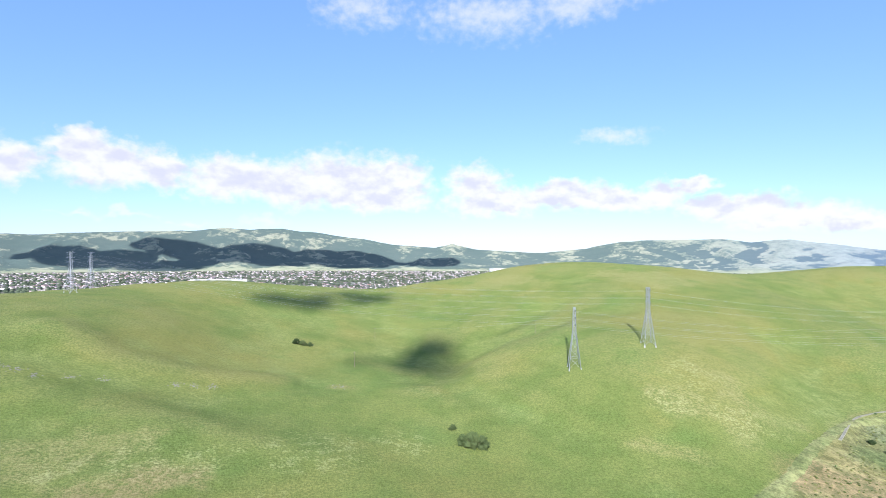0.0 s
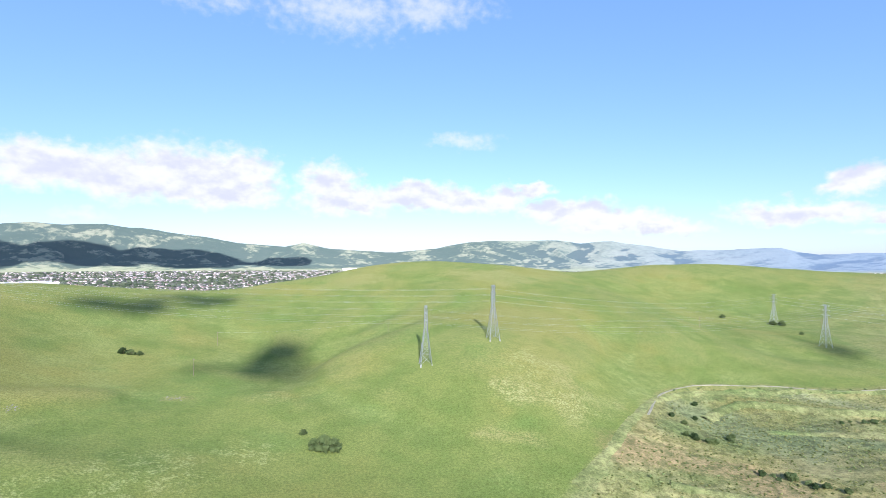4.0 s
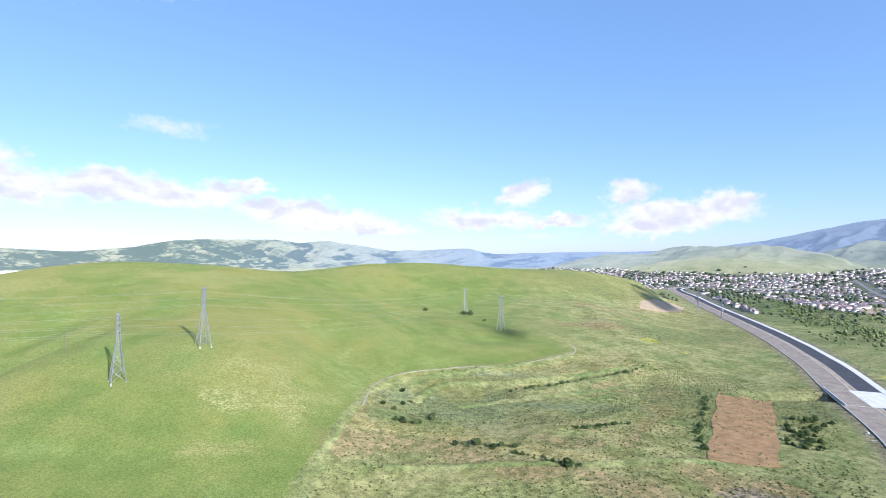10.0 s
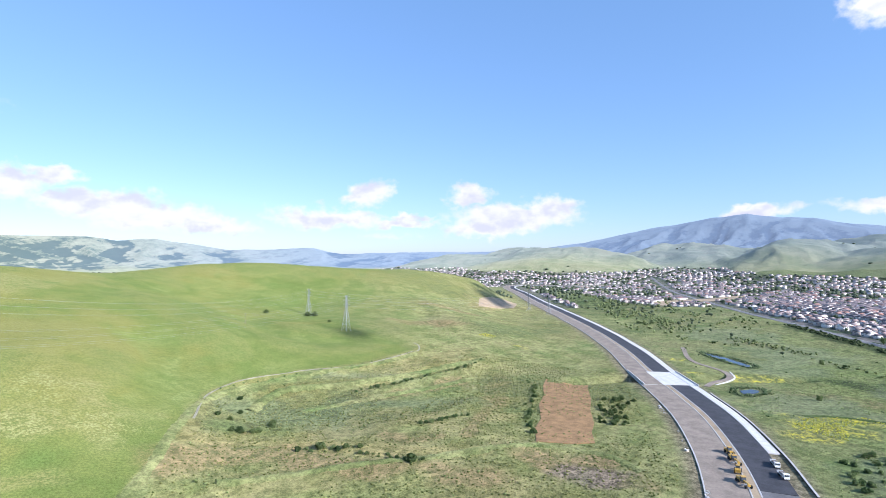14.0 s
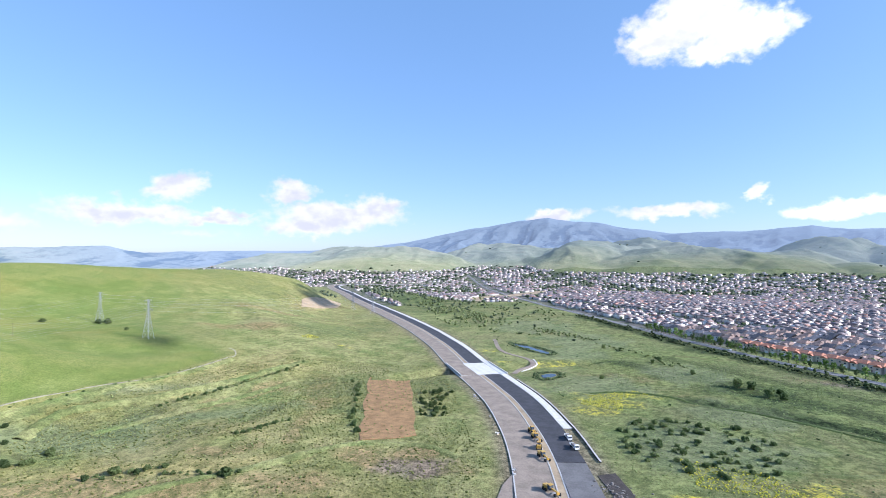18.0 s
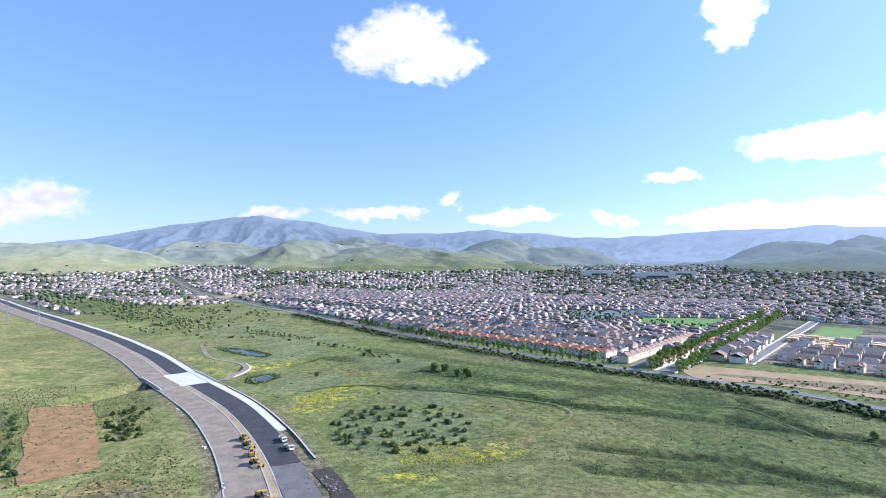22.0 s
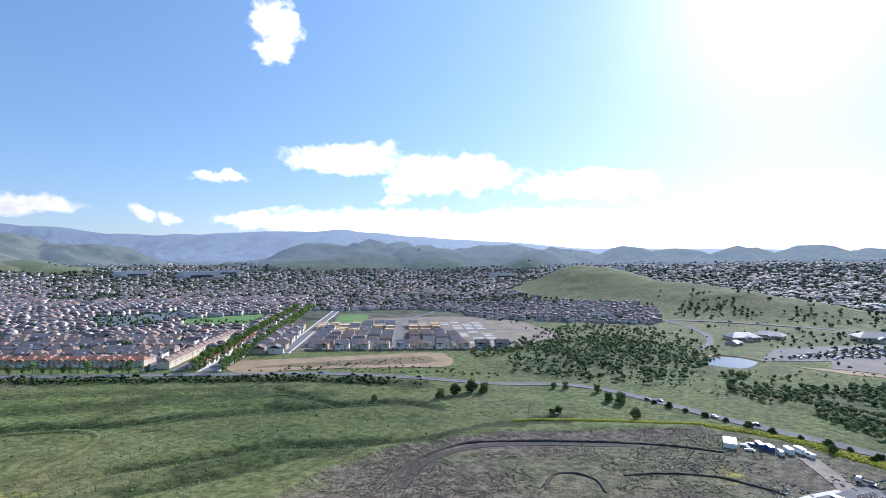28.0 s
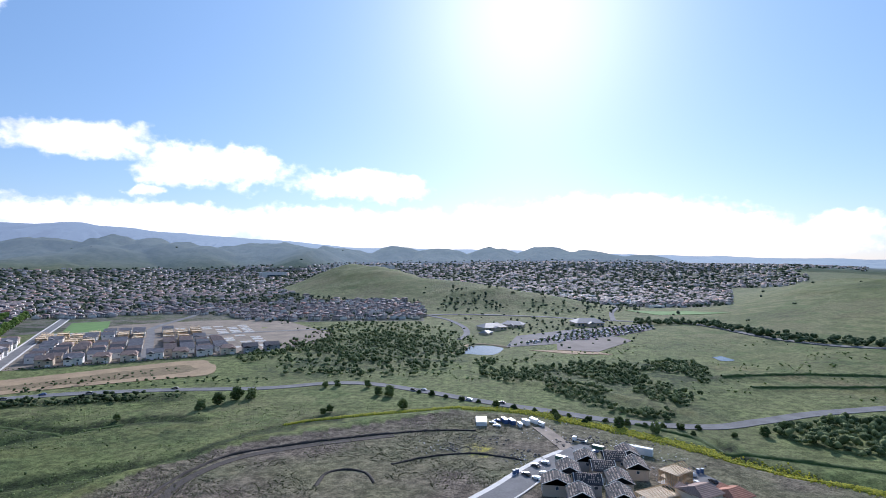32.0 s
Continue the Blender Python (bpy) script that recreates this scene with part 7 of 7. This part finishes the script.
for kind, x, y, t in ((CARS[0], -33.5, -247, 0.7), (CARS[1], -38.5, -250.5, 0.75), (CARS[1], -36, -237.5, 0.75), (CARS[2], -32, -232, 0.7), (CARS[3], -64, -266, 2.0), (CARS[0], -28, -236.5, 0.7), (VAN, -45, -311, 0.5), (CARS[2], -20, -308, 1.2), (CARS[2], -18, -314, 0.8), (CARS[3], -21, -318, 0.9), (VAN, -33, -309, 0.2), (CARS[1], -100, -240, 0.3), (CARS[2], -98, -231, 0.3), (CARS[0], -106, -233, 0.3), (CARS[2], -110, -224, 0.4)):
    kind.put(Matrix.Translation((x, y, max(land_at(x, y), land_at(x + 3, y), land_at(x - 3, y)) + (0.34 if y > -300 else 0.02))) @ Matrix.Rotation(t, 4, "Z"))
ROAD_TRUCK.at(-61, -283, 1.0, label="white flatbed truck parked on bare dirt")


def tank(label):
    ob = tagged(new("portable_toilet"), label, "toilet cabin", "toilet cabins")
    boxes("cabin", PAINT["blue"], ob, (-0.55, -0.55, 0.1, 0.55, 0.55, 2.1))
    boxes("roof", TRIM, ob, (-0.6, -0.6, 2.1, 0.6, 0.6, 2.3))
    boxes("door", PAINT["silver"], ob, (-0.42, -0.6, 0.2, 0.42, -0.56, 2.0))
    return Kind(ob)


CABIN = tank("blue portable toilet cabin on dirt")
for x, y in ((-23, -237), (-24.5, -238.5), (-104, -243), (-106, -243.5)):
    CABIN.at(x, y, 0.6)
PILE_FORMS = [blob_form(k, 1, 1, 0.5) for k in range(70, 74)]
srng = np.random.RandomState(17)


def litter(name, spots, count, size, mat, label, category):
    c = np.array(spots)[srng.randint(0, len(spots), count)]
    x, y = c[:, 0] + srng.normal(0, 1, count) * c[:, 2], c[:, 1] + srng.normal(0, 1, count) * c[:, 2]
    mass(name, PILE_FORMS, srng.randint(0, 4, count), np.stack([x, y, land(x, y) - 0.1], 1), srng.uniform(0, 6.28, count), srng.uniform(*size, count), [mat], label, category)


litter("rubble", [(-55, -280, 5), (-30, -262, 5), (-10, -285, 8), (-62, -288, 5), (-85, -276, 6), (4, -270, 4), (-98, -250, 5), (-70, -280, 4), (218, -14, 4), (225, -30, 4), (232, -24, 3)], 420, (0.2, 0.9), STONE, "dark rubble and debris on bare ground", "rubble")
litter("pale_debris", [(-52, -285, 6), (-40, -300, 8), (12, -272, 5), (-30, -255, 4), (-75, -282, 8), (-95, -262, 6), (-90, -240, 5)], 240, (0.12, 0.5), TRIM, "pale building debris scattered on dirt", "debris")
BERM = plain("dark_wet_soil", (0.055, 0.046, 0.040), 0.95, vary=0.35, scale=0.4, bump=0.2)


def berm(name, points, half, lift, label, mat=BERM):
    """A low bank with a ragged cross-section along a line."""
    c = spline(points, 2.2)
    d = np.gradient(c, axis=0)
    d = d / np.hypot(d[:, 0], d[:, 1])[:, None]
    n = np.stack([d[:, 1], -d[:, 0]], 1)
    verts, faces = [], []
    prof = ((-1.0, -0.3), (-0.55, 0.55), (0.0, 1.0), (0.5, 0.6), (1.0, -0.3))
    row = np.arange(len(c), dtype=float)
    rows = []
    for s, h in prof:
        w = half * s * (0.75 + 0.5 * lattice(row, s * 10, 3))
        at = c + n * w[:, None]
        z = land(at[:, 0], at[:, 1]) + h * lift * (0.6 + 0.7 * lattice(row, s * 7 + 1, 5))
        rows.append(np.column_stack([at, z]))
    verts = np.stack(rows, 1).reshape(-1, 3)
    m = len(prof)
    for k in range(len(c) - 1):
        for e in range(m - 1):
            faces.append((k * m + e, k * m + e + 1, (k + 1) * m + e + 1, (k + 1) * m + e))
    return tagged(link(name, verts, faces, mat, smooth=True), label, "bank", kind="structure")


berm("trim_pad_track", [(118, -190), (122, -216), (119, -237), (112, -255), (95, -268), (64, -283), (36, -294), (11, -299), (-8, -299)], 1.1, 0.9, "dark earth berm curving round the graded pad")
berm("trim_silt_berm", [(32, -248), (15, -258), (-4, -263), (-22, -258), (-29, -255)], 0.8, 0.7, "dark silt berm on the pad")
berm("trim_round_berm", [(60, -222), (59, -236), (52, -241), (42, -238), (36, -226)], 1.0, 0.7, "low round earth berm on the pad")
ribbon("wheel_track", [(110, -190), (117, -216), (114, -236), (107, -251), (92, -264), (62, -279), (36, -290)], 2.2, 2.2, 0.12, BERM, 0.5, parent=site_road)
MUSTARD_LINE = [(100, -305), (85, -315), (40, -333), (-5, -343), (-40, -339), (-61, -323), (-88, -303), (-110, -282), (-129, -262), (-146, -246), (-175, -221), (-215, -190)]
line = spline(MUSTARD_LINE, 0.6)
wide = np.interp(line[:, 0], [-60, 0, 60, 100], [2.3, 1.5, 0.7, 0.4])
n = len(line) * 16
pick = srng.randint(0, len(line), n)
mx, my = line[pick, 0] + srng.normal(0, 1.1, n) * wide[pick], line[pick, 1] + srng.normal(0, 1.1, n) * wide[pick]
mass("mustard_strip", TUFTS, srng.randint(0, 3, n), np.stack([mx, my, land(mx, my) - 0.1], 1), srng.uniform(0, 6.28, n), srng.uniform(0.35, 0.7, n), [FLOWER], "long strip of yellow mustard flowers edging the pad", "flowers", srng.uniform(0.7, 1.3, n))
# dry weeds over the pad and rough grass tufts near the eye
n = 16000
wx, wy = srng.uniform(-60, 150, n), srng.uniform(-330, -170, n)
ok = inside(wx, wy, BUILD_PAD) & (fbm(wx, wy, 22, 3, 61) > -0.05) & (away_from(wx, wy, spline(SITE_STREET, 5)) > 9) & (wx > -25 + 0.0 * wy)
wx, wy = wx[ok], wy[ok]
WEED = leaf_material("dry_weeds", (0.120, 0.125, 0.060), (0.250, 0.240, 0.140), True)
mass("pad_weeds", TUFTS, srng.randint(0, 3, len(wx)), np.stack([wx, wy, land(wx, wy) - 0.08], 1), srng.uniform(0, 6.28, len(wx)), srng.uniform(0.12, 0.42, len(wx)), [WEED], "pale dry weeds scattered over the graded pad", "weeds")

# ---- ponds, paths and the far south side ----
def pond(name, polygon, label):
    c = spline(polygon + polygon[:1], 4.0)
    low = min(land_at(*p) for p in polygon)
    verts = [(x, y, low + 0.38) for x, y in c[:-1]]
    m = len(verts)
    verts += [(x, y, low - 1.0) for x, y in c[:-1]]
    faces = [tuple(range(m))] + [(k, (k + 1) % m, m + (k + 1) % m, m + k) for k in range(m)]
    ob = link(name, verts, faces, WATER)
    return tagged(ob, label, "pond", kind="structure")


pond("water_meadow_pond", [(612, 36), (600, 22), (576, 6), (560, -3), (552, 0), (566, 10), (584, 22), (602, 35)], "dark still pond in the green meadow")
pond("water_small_pond", [(450, 4), (458, -3), (455, -8), (446, -6), (441, 2)], "small dark pond ringed by rushes")
pond("water_basin", [(-1, -545), (-9, -590), (-28, -596), (-44, -580), (-30, -540)], "round blue basin pond with tan banks")
pond("water_far_pond", [(-240, -530), (-262, -538), (-255, -515), (-240, -510)], "small pale pond in rough pasture")
pond("water_hill_pond", [(-560, -870), (-580, -905), (-610, -900), (-590, -865)], "small pond below the grass hill")
berm("trim_basin_bank", [(6, -545), (-6, -598), (-30, -604), (-50, -584)], 3.0, 1.2, "tan earth bank round the basin", TAN_DIRT)

path = road("path_bridge_loop", "pale curved footpath looping below the bridge")
ribbon("paving", [(640, 60), (562, 45), (520, 17), (492, 12), (470, 22), (452, 26)], 2.2, 2.2, 0.22, GRAVEL, parent=path)
ribbon("kerb", [(520, 12), (498, 8), (480, 12), (462, 20)], 0.6, 0.6, 0.34, CONCRETE, parent=path)
trail = road("path_hill_trail", "pale worn trail along the foot of the green hill")
TRAIL_DIRT = plain("pale_trail_dirt", (0.27, 0.25, 0.18), 0.95, vary=0.3, scale=0.2)
ribbon("tread", [(188, 257), (221, 289), (255, 300), (301, 289), (346, 266), (413, 261), (440, 272), (446, 282)], 0.6, 0.6, 0.14, TRAIL_DIRT, parent=trail, step=4)
DRY_GRASS = plain("dry_brown_grass", (0.175, 0.130, 0.068), 0.95, vary=0.35, scale=0.25, bump=0.3)
LUSH_BANK = plain("rank_grass", (0.075, 0.110, 0.030), 0.95, vary=0.35, scale=0.5, bump=0.3)
berm("trim_hill_ditch", [(110, 196), (143, 222), (175, 252), (214, 282), (259, 292), (312, 278), (362, 261), (412, 256)], 3.0, 0.45, "rank dark grass bank along the hill foot", GROUND)
berm("trim_meadow_ditch", [(396, -30), (402, -50), (395, -78), (373, -109), (342, -148), (304, -186), (279, -229), (271, -283), (250, -292), (214, -289), (190, -300)], 1.8, 0.8, "dark grassy ditch bank winding through the meadow", LUSH_BANK)
berm("trim_meadow_bank", [(266, -103), (266, -133), (276, -164), (293, -181), (318, -180)], 2.6, 0.7, "low grassy bank round the scrub field", GROUND)
berm("trim_south_ditch", [(-200, -240), (-165, -256), (-132, -272), (-122, -294), (-100, -316)], 2.0, 1.2, "dark ditch bank beyond the mustard", LUSH_BANK)
berm("trim_terrace_bank", [(230, 262), (267, 274), (312, 247), (356, 227), (405, 216), (440, 203)], 4.5, 1.2, "long grassy terrace bank in the old field", GROUND)
berm("trim_terrace_bank_low", [(250, 240), (285, 226), (335, 204), (385, 188)], 4.0, 0.8, "low terrace bank in the old field", GROUND)
berm("trim_field_bank", [(150, 190), (190, 160), (230, 120), (262, 90), (268, 60), (255, 40)], 3.6, 0.8, "rough bank edging the lower field", GROUND)
litter("stone_line", [(-198, 243, 1.5), (-190, 242, 1.5), (-181, 241, 1.5), (-170, 248, 1.5), (-159, 254, 1.5), (-132, 269, 1.5), (-125, 272, 1.5), (-117, 275, 1.5), (-60, 311, 2.5)], 220, (0.15, 0.5), STONE, "broken line of grey stones on the grass hill", "stones")

# community centre and its car park
lot = slab("car_park_south", [(-47, -587), (-68, -675), (-138, -734), (-277, -811), (-262, -745), (-152, -640), (-89, -605)], 0.3, plain("bleached_asphalt", (0.165, 0.158, 0.155), 0.9, vary=0.2, scale=0.1, spec=0.1), "pale car park planted with rows of small trees", "car park")
slab("lot_dark_fill", [(-109, -628), (-190, -672), (-199, -640), (-140, -562), (-100, -572)], 0.32, plain("dark_fill_soil", (0.17, 0.145, 0.13), 0.95, vary=0.2, scale=0.06), "level field of dark fill soil", "dirt lot")
slab("lot_pale_shoulder", [(-70, -570), (-100, -570), (-140, -560), (-150, -545), (-110, -548)], 0.3, TAN_DIRT, "pale tan shoulder of bare soil", "dirt lot")
lane = road("road_centre_lane", "curving pale lane leading to the community centre")
ribbon("carriageway", [(2, -640), (-6, -690), (-2, -760), (20, -840), (60, -900)], 4, 4, 0.3, OLD_ASPHALT, parent=lane)
ribbon("carriageway", [(100, -860), (30, -905), (-120, -900), (-240, -850), (-330, -790), (-360, -620), (-430, -540), (-600, -470)], 6, 6, 0.3, OLD_ASPHALT, parent=lane)
ribbon("carriageway", [(-235, -850), (-262, -960), (-300, -1060), (-330, -1200)], 4, 4, 0.5, OLD_ASPHALT, parent=lane)


def hall(label, w, d, h, wall, roof, name="hall"):
    ob = tagged(new(name), label, "building")
    bm = bmesh.new()
    gable_walls(bm, -w / 2, -d / 2, w / 2, d / 2, h, 0.01)
    part("wall", bm, WALLS[wall], ob)
    bm = bmesh.new()
    gable(bm, -w / 2, -d / 2, w / 2, d / 2, h, min(w, d) * 0.2, over=1.2, hip=0.8)
    part("roof", bm, roof, ob)
    bm = bmesh.new()
    gable_walls(bm, -w * 0.12, d / 2, w * 0.12, d / 2 + 5, h * 0.8, 2.2, "y")
    part("porch", bm, WALLS[wall], ob)
    bm = bmesh.new()
    gable(bm, -w * 0.12, d / 2 - 1, w * 0.12, d / 2 + 5, h * 0.8, 2.2, along="y")
    part("porch_roof", bm, roof, ob)
    for k in range(7):
        x = -w * 0.42 + w * 0.14 * k
        if abs(x) > w * 0.15:
            window(ob, x, d / 2, 1.2, 2.4, 2.2, "+y")
    return Kind(ob)


METAL_ROOF = plain("pale_metal_roof", (0.25, 0.245, 0.25), 0.6, 0.0, vary=0.12)
HALL = hall("grey-roofed community hall beside the car park", 34, 22, 5, "beige", METAL_ROOF)
HALL.at(-40, -735, 0.5)
HALL.at(-72, -770, -0.3, 0.9)
HALL.at(-30, -690, 1.2, 0.55)
HALL.at(-180, -790, 0.2, 1.2)
WHITE_ROOF = plain("white_flat_roof", (0.62, 0.62, 0.61), 0.6, vary=0.08)


def big_shed(label, w, d, h):
    ob = tagged(new("warehouse"), label, "building", "flat-roofed warehouses")
    boxes("wall", WALLS["white"], ob, (-w / 2, -d / 2, -3, w / 2, d / 2, h))
    boxes("roof", WHITE_ROOF, ob, (-w / 2 - 0.5, -d / 2 - 0.5, h, w / 2 + 0.5, d / 2 + 0.5, h + 0.8))
    boxes("parapet", TRIM, ob, (-w / 2 - 0.5, -d / 2 - 0.5, h + 0.8, w / 2 + 0.5, -d / 2, h + 1.8), (-w / 2 - 0.5, d / 2, h + 0.8, w / 2 + 0.5, d / 2 + 0.5, h + 1.8))
    for k in range(5):
        boxes("roof_unit", STEEL, ob, (-w * 0.4 + w * 0.2 * k - 2, -2, h + 0.8, -w * 0.4 + w * 0.2 * k + 2, 2, h + 2.2))
    boxes("loading_door", GLASSY, ob, (-w * 0.3, -d / 2 - 0.2, 0.5, w * 0.3, -d / 2 - 0.05, 4.5))
    return Kind(ob)


SHED = big_shed("long white flat-roofed warehouse in the distant town", 60, 30, 9)
for az, d, t, s in ((-22.5, 1750, 0.2, 2.4), (6.5, 2900, 0.1, 2.6), (24.0, 2500, 0.3, 2.0), (26.5, 2700, 0.0, 1.8), (124.5, 2350, 0.4, 1.9), (130.0, 2250, 0.3, 2.2), (132.5, 2400, 0.2, 1.6), (160.5, 2250, 0.3, 1.6), (171.5, 2500, 0.2, 1.8), (191.0, 1450, 0.5, 0.6), (193.0, 1420, 0.2, 0.6), (194.5, 1180, 0.6, 0.5), (197.0, 1230, 0.1, 0.5), (199.5, 1150, 0.4, 0.45)):
    x, y = d * math.sin(math.radians(az)), d * math.cos(math.radians(az))
    SHED.at(x, y, t - math.radians(az), s)
slab("lawn_far_field", [(-300, -1010), (-400, -980), (-440, -900), (-330, -930)], 0.5, TURF, "long green playing field beyond the trees", "lawn")

# rows of small trees and parked cars in the south car park
g = np.random.RandomState(55)
px, py = [], []
for r in range(11):
    for k in range(24):
        p = np.array((-58.0, -600.0)) + np.array((-0.62, -0.78)) * (r * 15) + np.array((-0.80, 0.60)) * 0
        q = p + np.array((-0.86, -0.50)) * (k * 9)
        px.append(q[0] + g.uniform(-1, 1))
        py.append(q[1] + g.uniform(-1, 1))
px, py = np.array(px), np.array(py)
ok = inside(px, py, [(-47, -587), (-68, -675), (-138, -734), (-277, -811), (-262, -745), (-152, -640), (-89, -605)])
px, py = px[ok], py[ok]
mass("car_park_trees", LOW_FORMS, g.randint(0, 4, len(px)), np.stack([px, py, land(px, py)], 1), g.uniform(0, 6.28, len(px)), g.uniform(1.3, 2.1, len(px)), [LEAF_MASS], "small dark trees in rows in the car park", "trees", g.uniform(1.0, 1.5, len(px)))


def car_form():
    bm = bmesh.new()
    box(bm, -0.9, -2.2, 0.2, 0.9, 2.2, 0.85)
    box(bm, -0.75, -1.0, 0.85, 0.75, 1.3, 1.45)
    return tri_mesh(bm)


n = 190
k = g.randint(0, len(px), n)
cx, cy = px[k] + g.uniform(-7, 7, n), py[k] + g.uniform(-7, 7, n)
CAR_TINTS = tinted("mixed_car_paint", [(0, (0.04, 0.04, 0.045)), (0.3, (0.55, 0.55, 0.56)), (0.6, (0.75, 0.75, 0.74)), (0.8, (0.08, 0.12, 0.25)), (1.0, (0.30, 0.05, 0.04))], 0.35)
mass("parked_cars", [car_form()], np.zeros(n, int), np.stack([cx, cy, land(cx, cy) + 0.3], 1), g.choice([0.5, 2.07], n), np.ones(n), [CAR_TINTS], "rows of parked cars in the southern car park", "cars")
# cars along the estate streets
n = 260
k = g.randint(0, len(STREETS), n)
u = g.uniform(66, 420, n)
side = g.choice([-3.2, 3.2], n)
pts = CORNER[None] + U[None] * u[:, None] + V[None] * (np.array(STREETS)[k] + side)[:, None]
mass("street_cars", [car_form()], np.zeros(n, int), np.stack([pts[:, 0], pts[:, 1], land(pts[:, 0], pts[:, 1]) + 0.22], 1), np.full(n, U_TURN + math.pi / 2), np.ones(n), [CAR_TINTS], "cars parked along the estate streets", "cars")
px, py = g.uniform(672, 900, 420), g.uniform(-660, -440, 420)
ok = inside(px, py, CAR_PARK)
px, py = px[ok], py[ok]
mass("car_park_trees", LOW_FORMS, g.randint(0, 4, len(px)), np.stack([px, py, land(px, py)], 1), g.uniform(0, 6.28, len(px)), g.uniform(1.4, 2.6, len(px)), [LEAF_MASS], "dark trees over the estate car park", "trees", g.uniform(1.0, 1.6, len(px)))

# ---- clouds that drift above and behind the eye and shade the slopes ----
CLOUD = plain("cloud_vapour", (0.85, 0.85, 0.87), 1.0, vary=0.03)


def cloud(x, y, z, wide, deep, seed):
    """A low cumulus on the sun's line to the ground at (x, y, z)."""
    g = random.Random(seed)
    run = 2600.0
    at = Vector((x, y, z)) + sun_way * run
    bm = bmesh.new()
    for k in range(16):
        geo = bmesh.ops.create_icosphere(bm, subdivisions=2, radius=1.0)
        c = Vector((g.gauss(0, 0.45) * wide, g.gauss(0, 0.45) * deep, g.uniform(0, 0.2) * wide))
        r = g.uniform(0.2, 0.42)
        for v in geo["verts"]:
            v.co = Vector((v.co.x * wide * r, v.co.y * deep * r, v.co.z * wide * r * 0.5)) * g.uniform(0.9, 1.1) + c
    ob = part("backdrop_cloud", bm, CLOUD, smooth=True)
    ob.matrix_basis = Matrix.Translation(at)
    return tagged(ob, "soft white cumulus cloud above the hills", "cloud", kind="structure")




# the last is an added unseen cloud, darkening a hollow by the towers
for k, (x, y, z, wide, deep) in enumerate(((-18, 385, 20, 34, 58), (-150, 480, 62, 44, 16), (-95, 545, 62, 36, 16), (-2150, 3220, 70, 600, 130), (-1400, 3650, 80, 600, 130), (-650, 3830, 80, 520, 130), (-200, 3850, 60, 260, 90), (950, 430, 15, 60, 60), (1050, 480, 15, 50, 40), (430, 330, 25, 30, 18))):
    cloud(x, y, z, wide, deep, 200 + k)

# reeds round the meadow ponds, brush inside the tan lot
g2 = np.random.RandomState(71)
for name, ring, count in (("pond_reeds", [(616, 40), (600, 18), (574, 0), (556, -9), (546, -2), (566, 15), (590, 32)], 260), ("pond_reeds", [(454, 9), (464, -3), (458, -13), (443, -10), (434, 4)], 180)):
    c = spline(ring + ring[:1], 1.0)
    k = g2.randint(0, len(c), count)
    x, y = c[k, 0] + g2.normal(0, 1.5, count), c[k, 1] + g2.normal(0, 1.5, count)
    mass(name, TUFTS, g2.randint(0, 3, count), np.stack([x, y, land(x, y)], 1), g2.uniform(0, 6.28, count), g2.uniform(0.5, 1.0, count), [LEAF_MASS], "green rushes round the pond edge", "rushes", g2.uniform(0.8, 1.6, count))
slab("lot_inner_brush", [(352, -352), (340, -372), (255, -462), (232, -460), (226, -440), (300, -386)], 0.36, DRY_GRASS, "rough brown dry grass inside the loop of tan dirt", "grass", rounded=True)
scatter("lot_brush", [(350, -350), (340, -368), (300, -410), (250, -455), (228, -448), (240, -425), (300, -385)], 4.5, LOW_FORMS, (0.5, 1.3), LEAF_MASS, "brush inside the loop of tan dirt", "shrubs", 111, 0.5)
scatter("estate_hedge", [(398, -428), (300, -487), (200, -545), (190, -538), (292, -478), (392, -420)], 4.0, LOW_FORMS, (0.7, 1.3), LEAF_MASS, "green hedge below the new houses", "shrubs", 112, 0.7)

# churned ground where the new road ends
slab("lot_road_end", [(246, 13), (228, 18), (200, 20), (180, 12), (180, -8), (230, -4), (244, 2)], 0.33, GRAVEL, "churned gravel where the new roadbed ends", "dirt lot")
slab("lot_road_shoulder", [(246, -22), (222, -27), (205, -26), (205, -36), (230, -34), (250, -30)], 0.25, BERM, "dark churned soil at the end of the verge", "dirt lot")
berm("trim_terrace_south", [(-205, -436), (-268, -440), (-330, -424)], 2.5, 1.6, "dark grassy terrace bank in the southern pasture", LUSH_BANK)
berm("trim_terrace_south_low", [(-210, -402), (-299, -396), (-340, -390)], 2.0, 1.2, "low terrace bank in the southern pasture", LUSH_BANK)
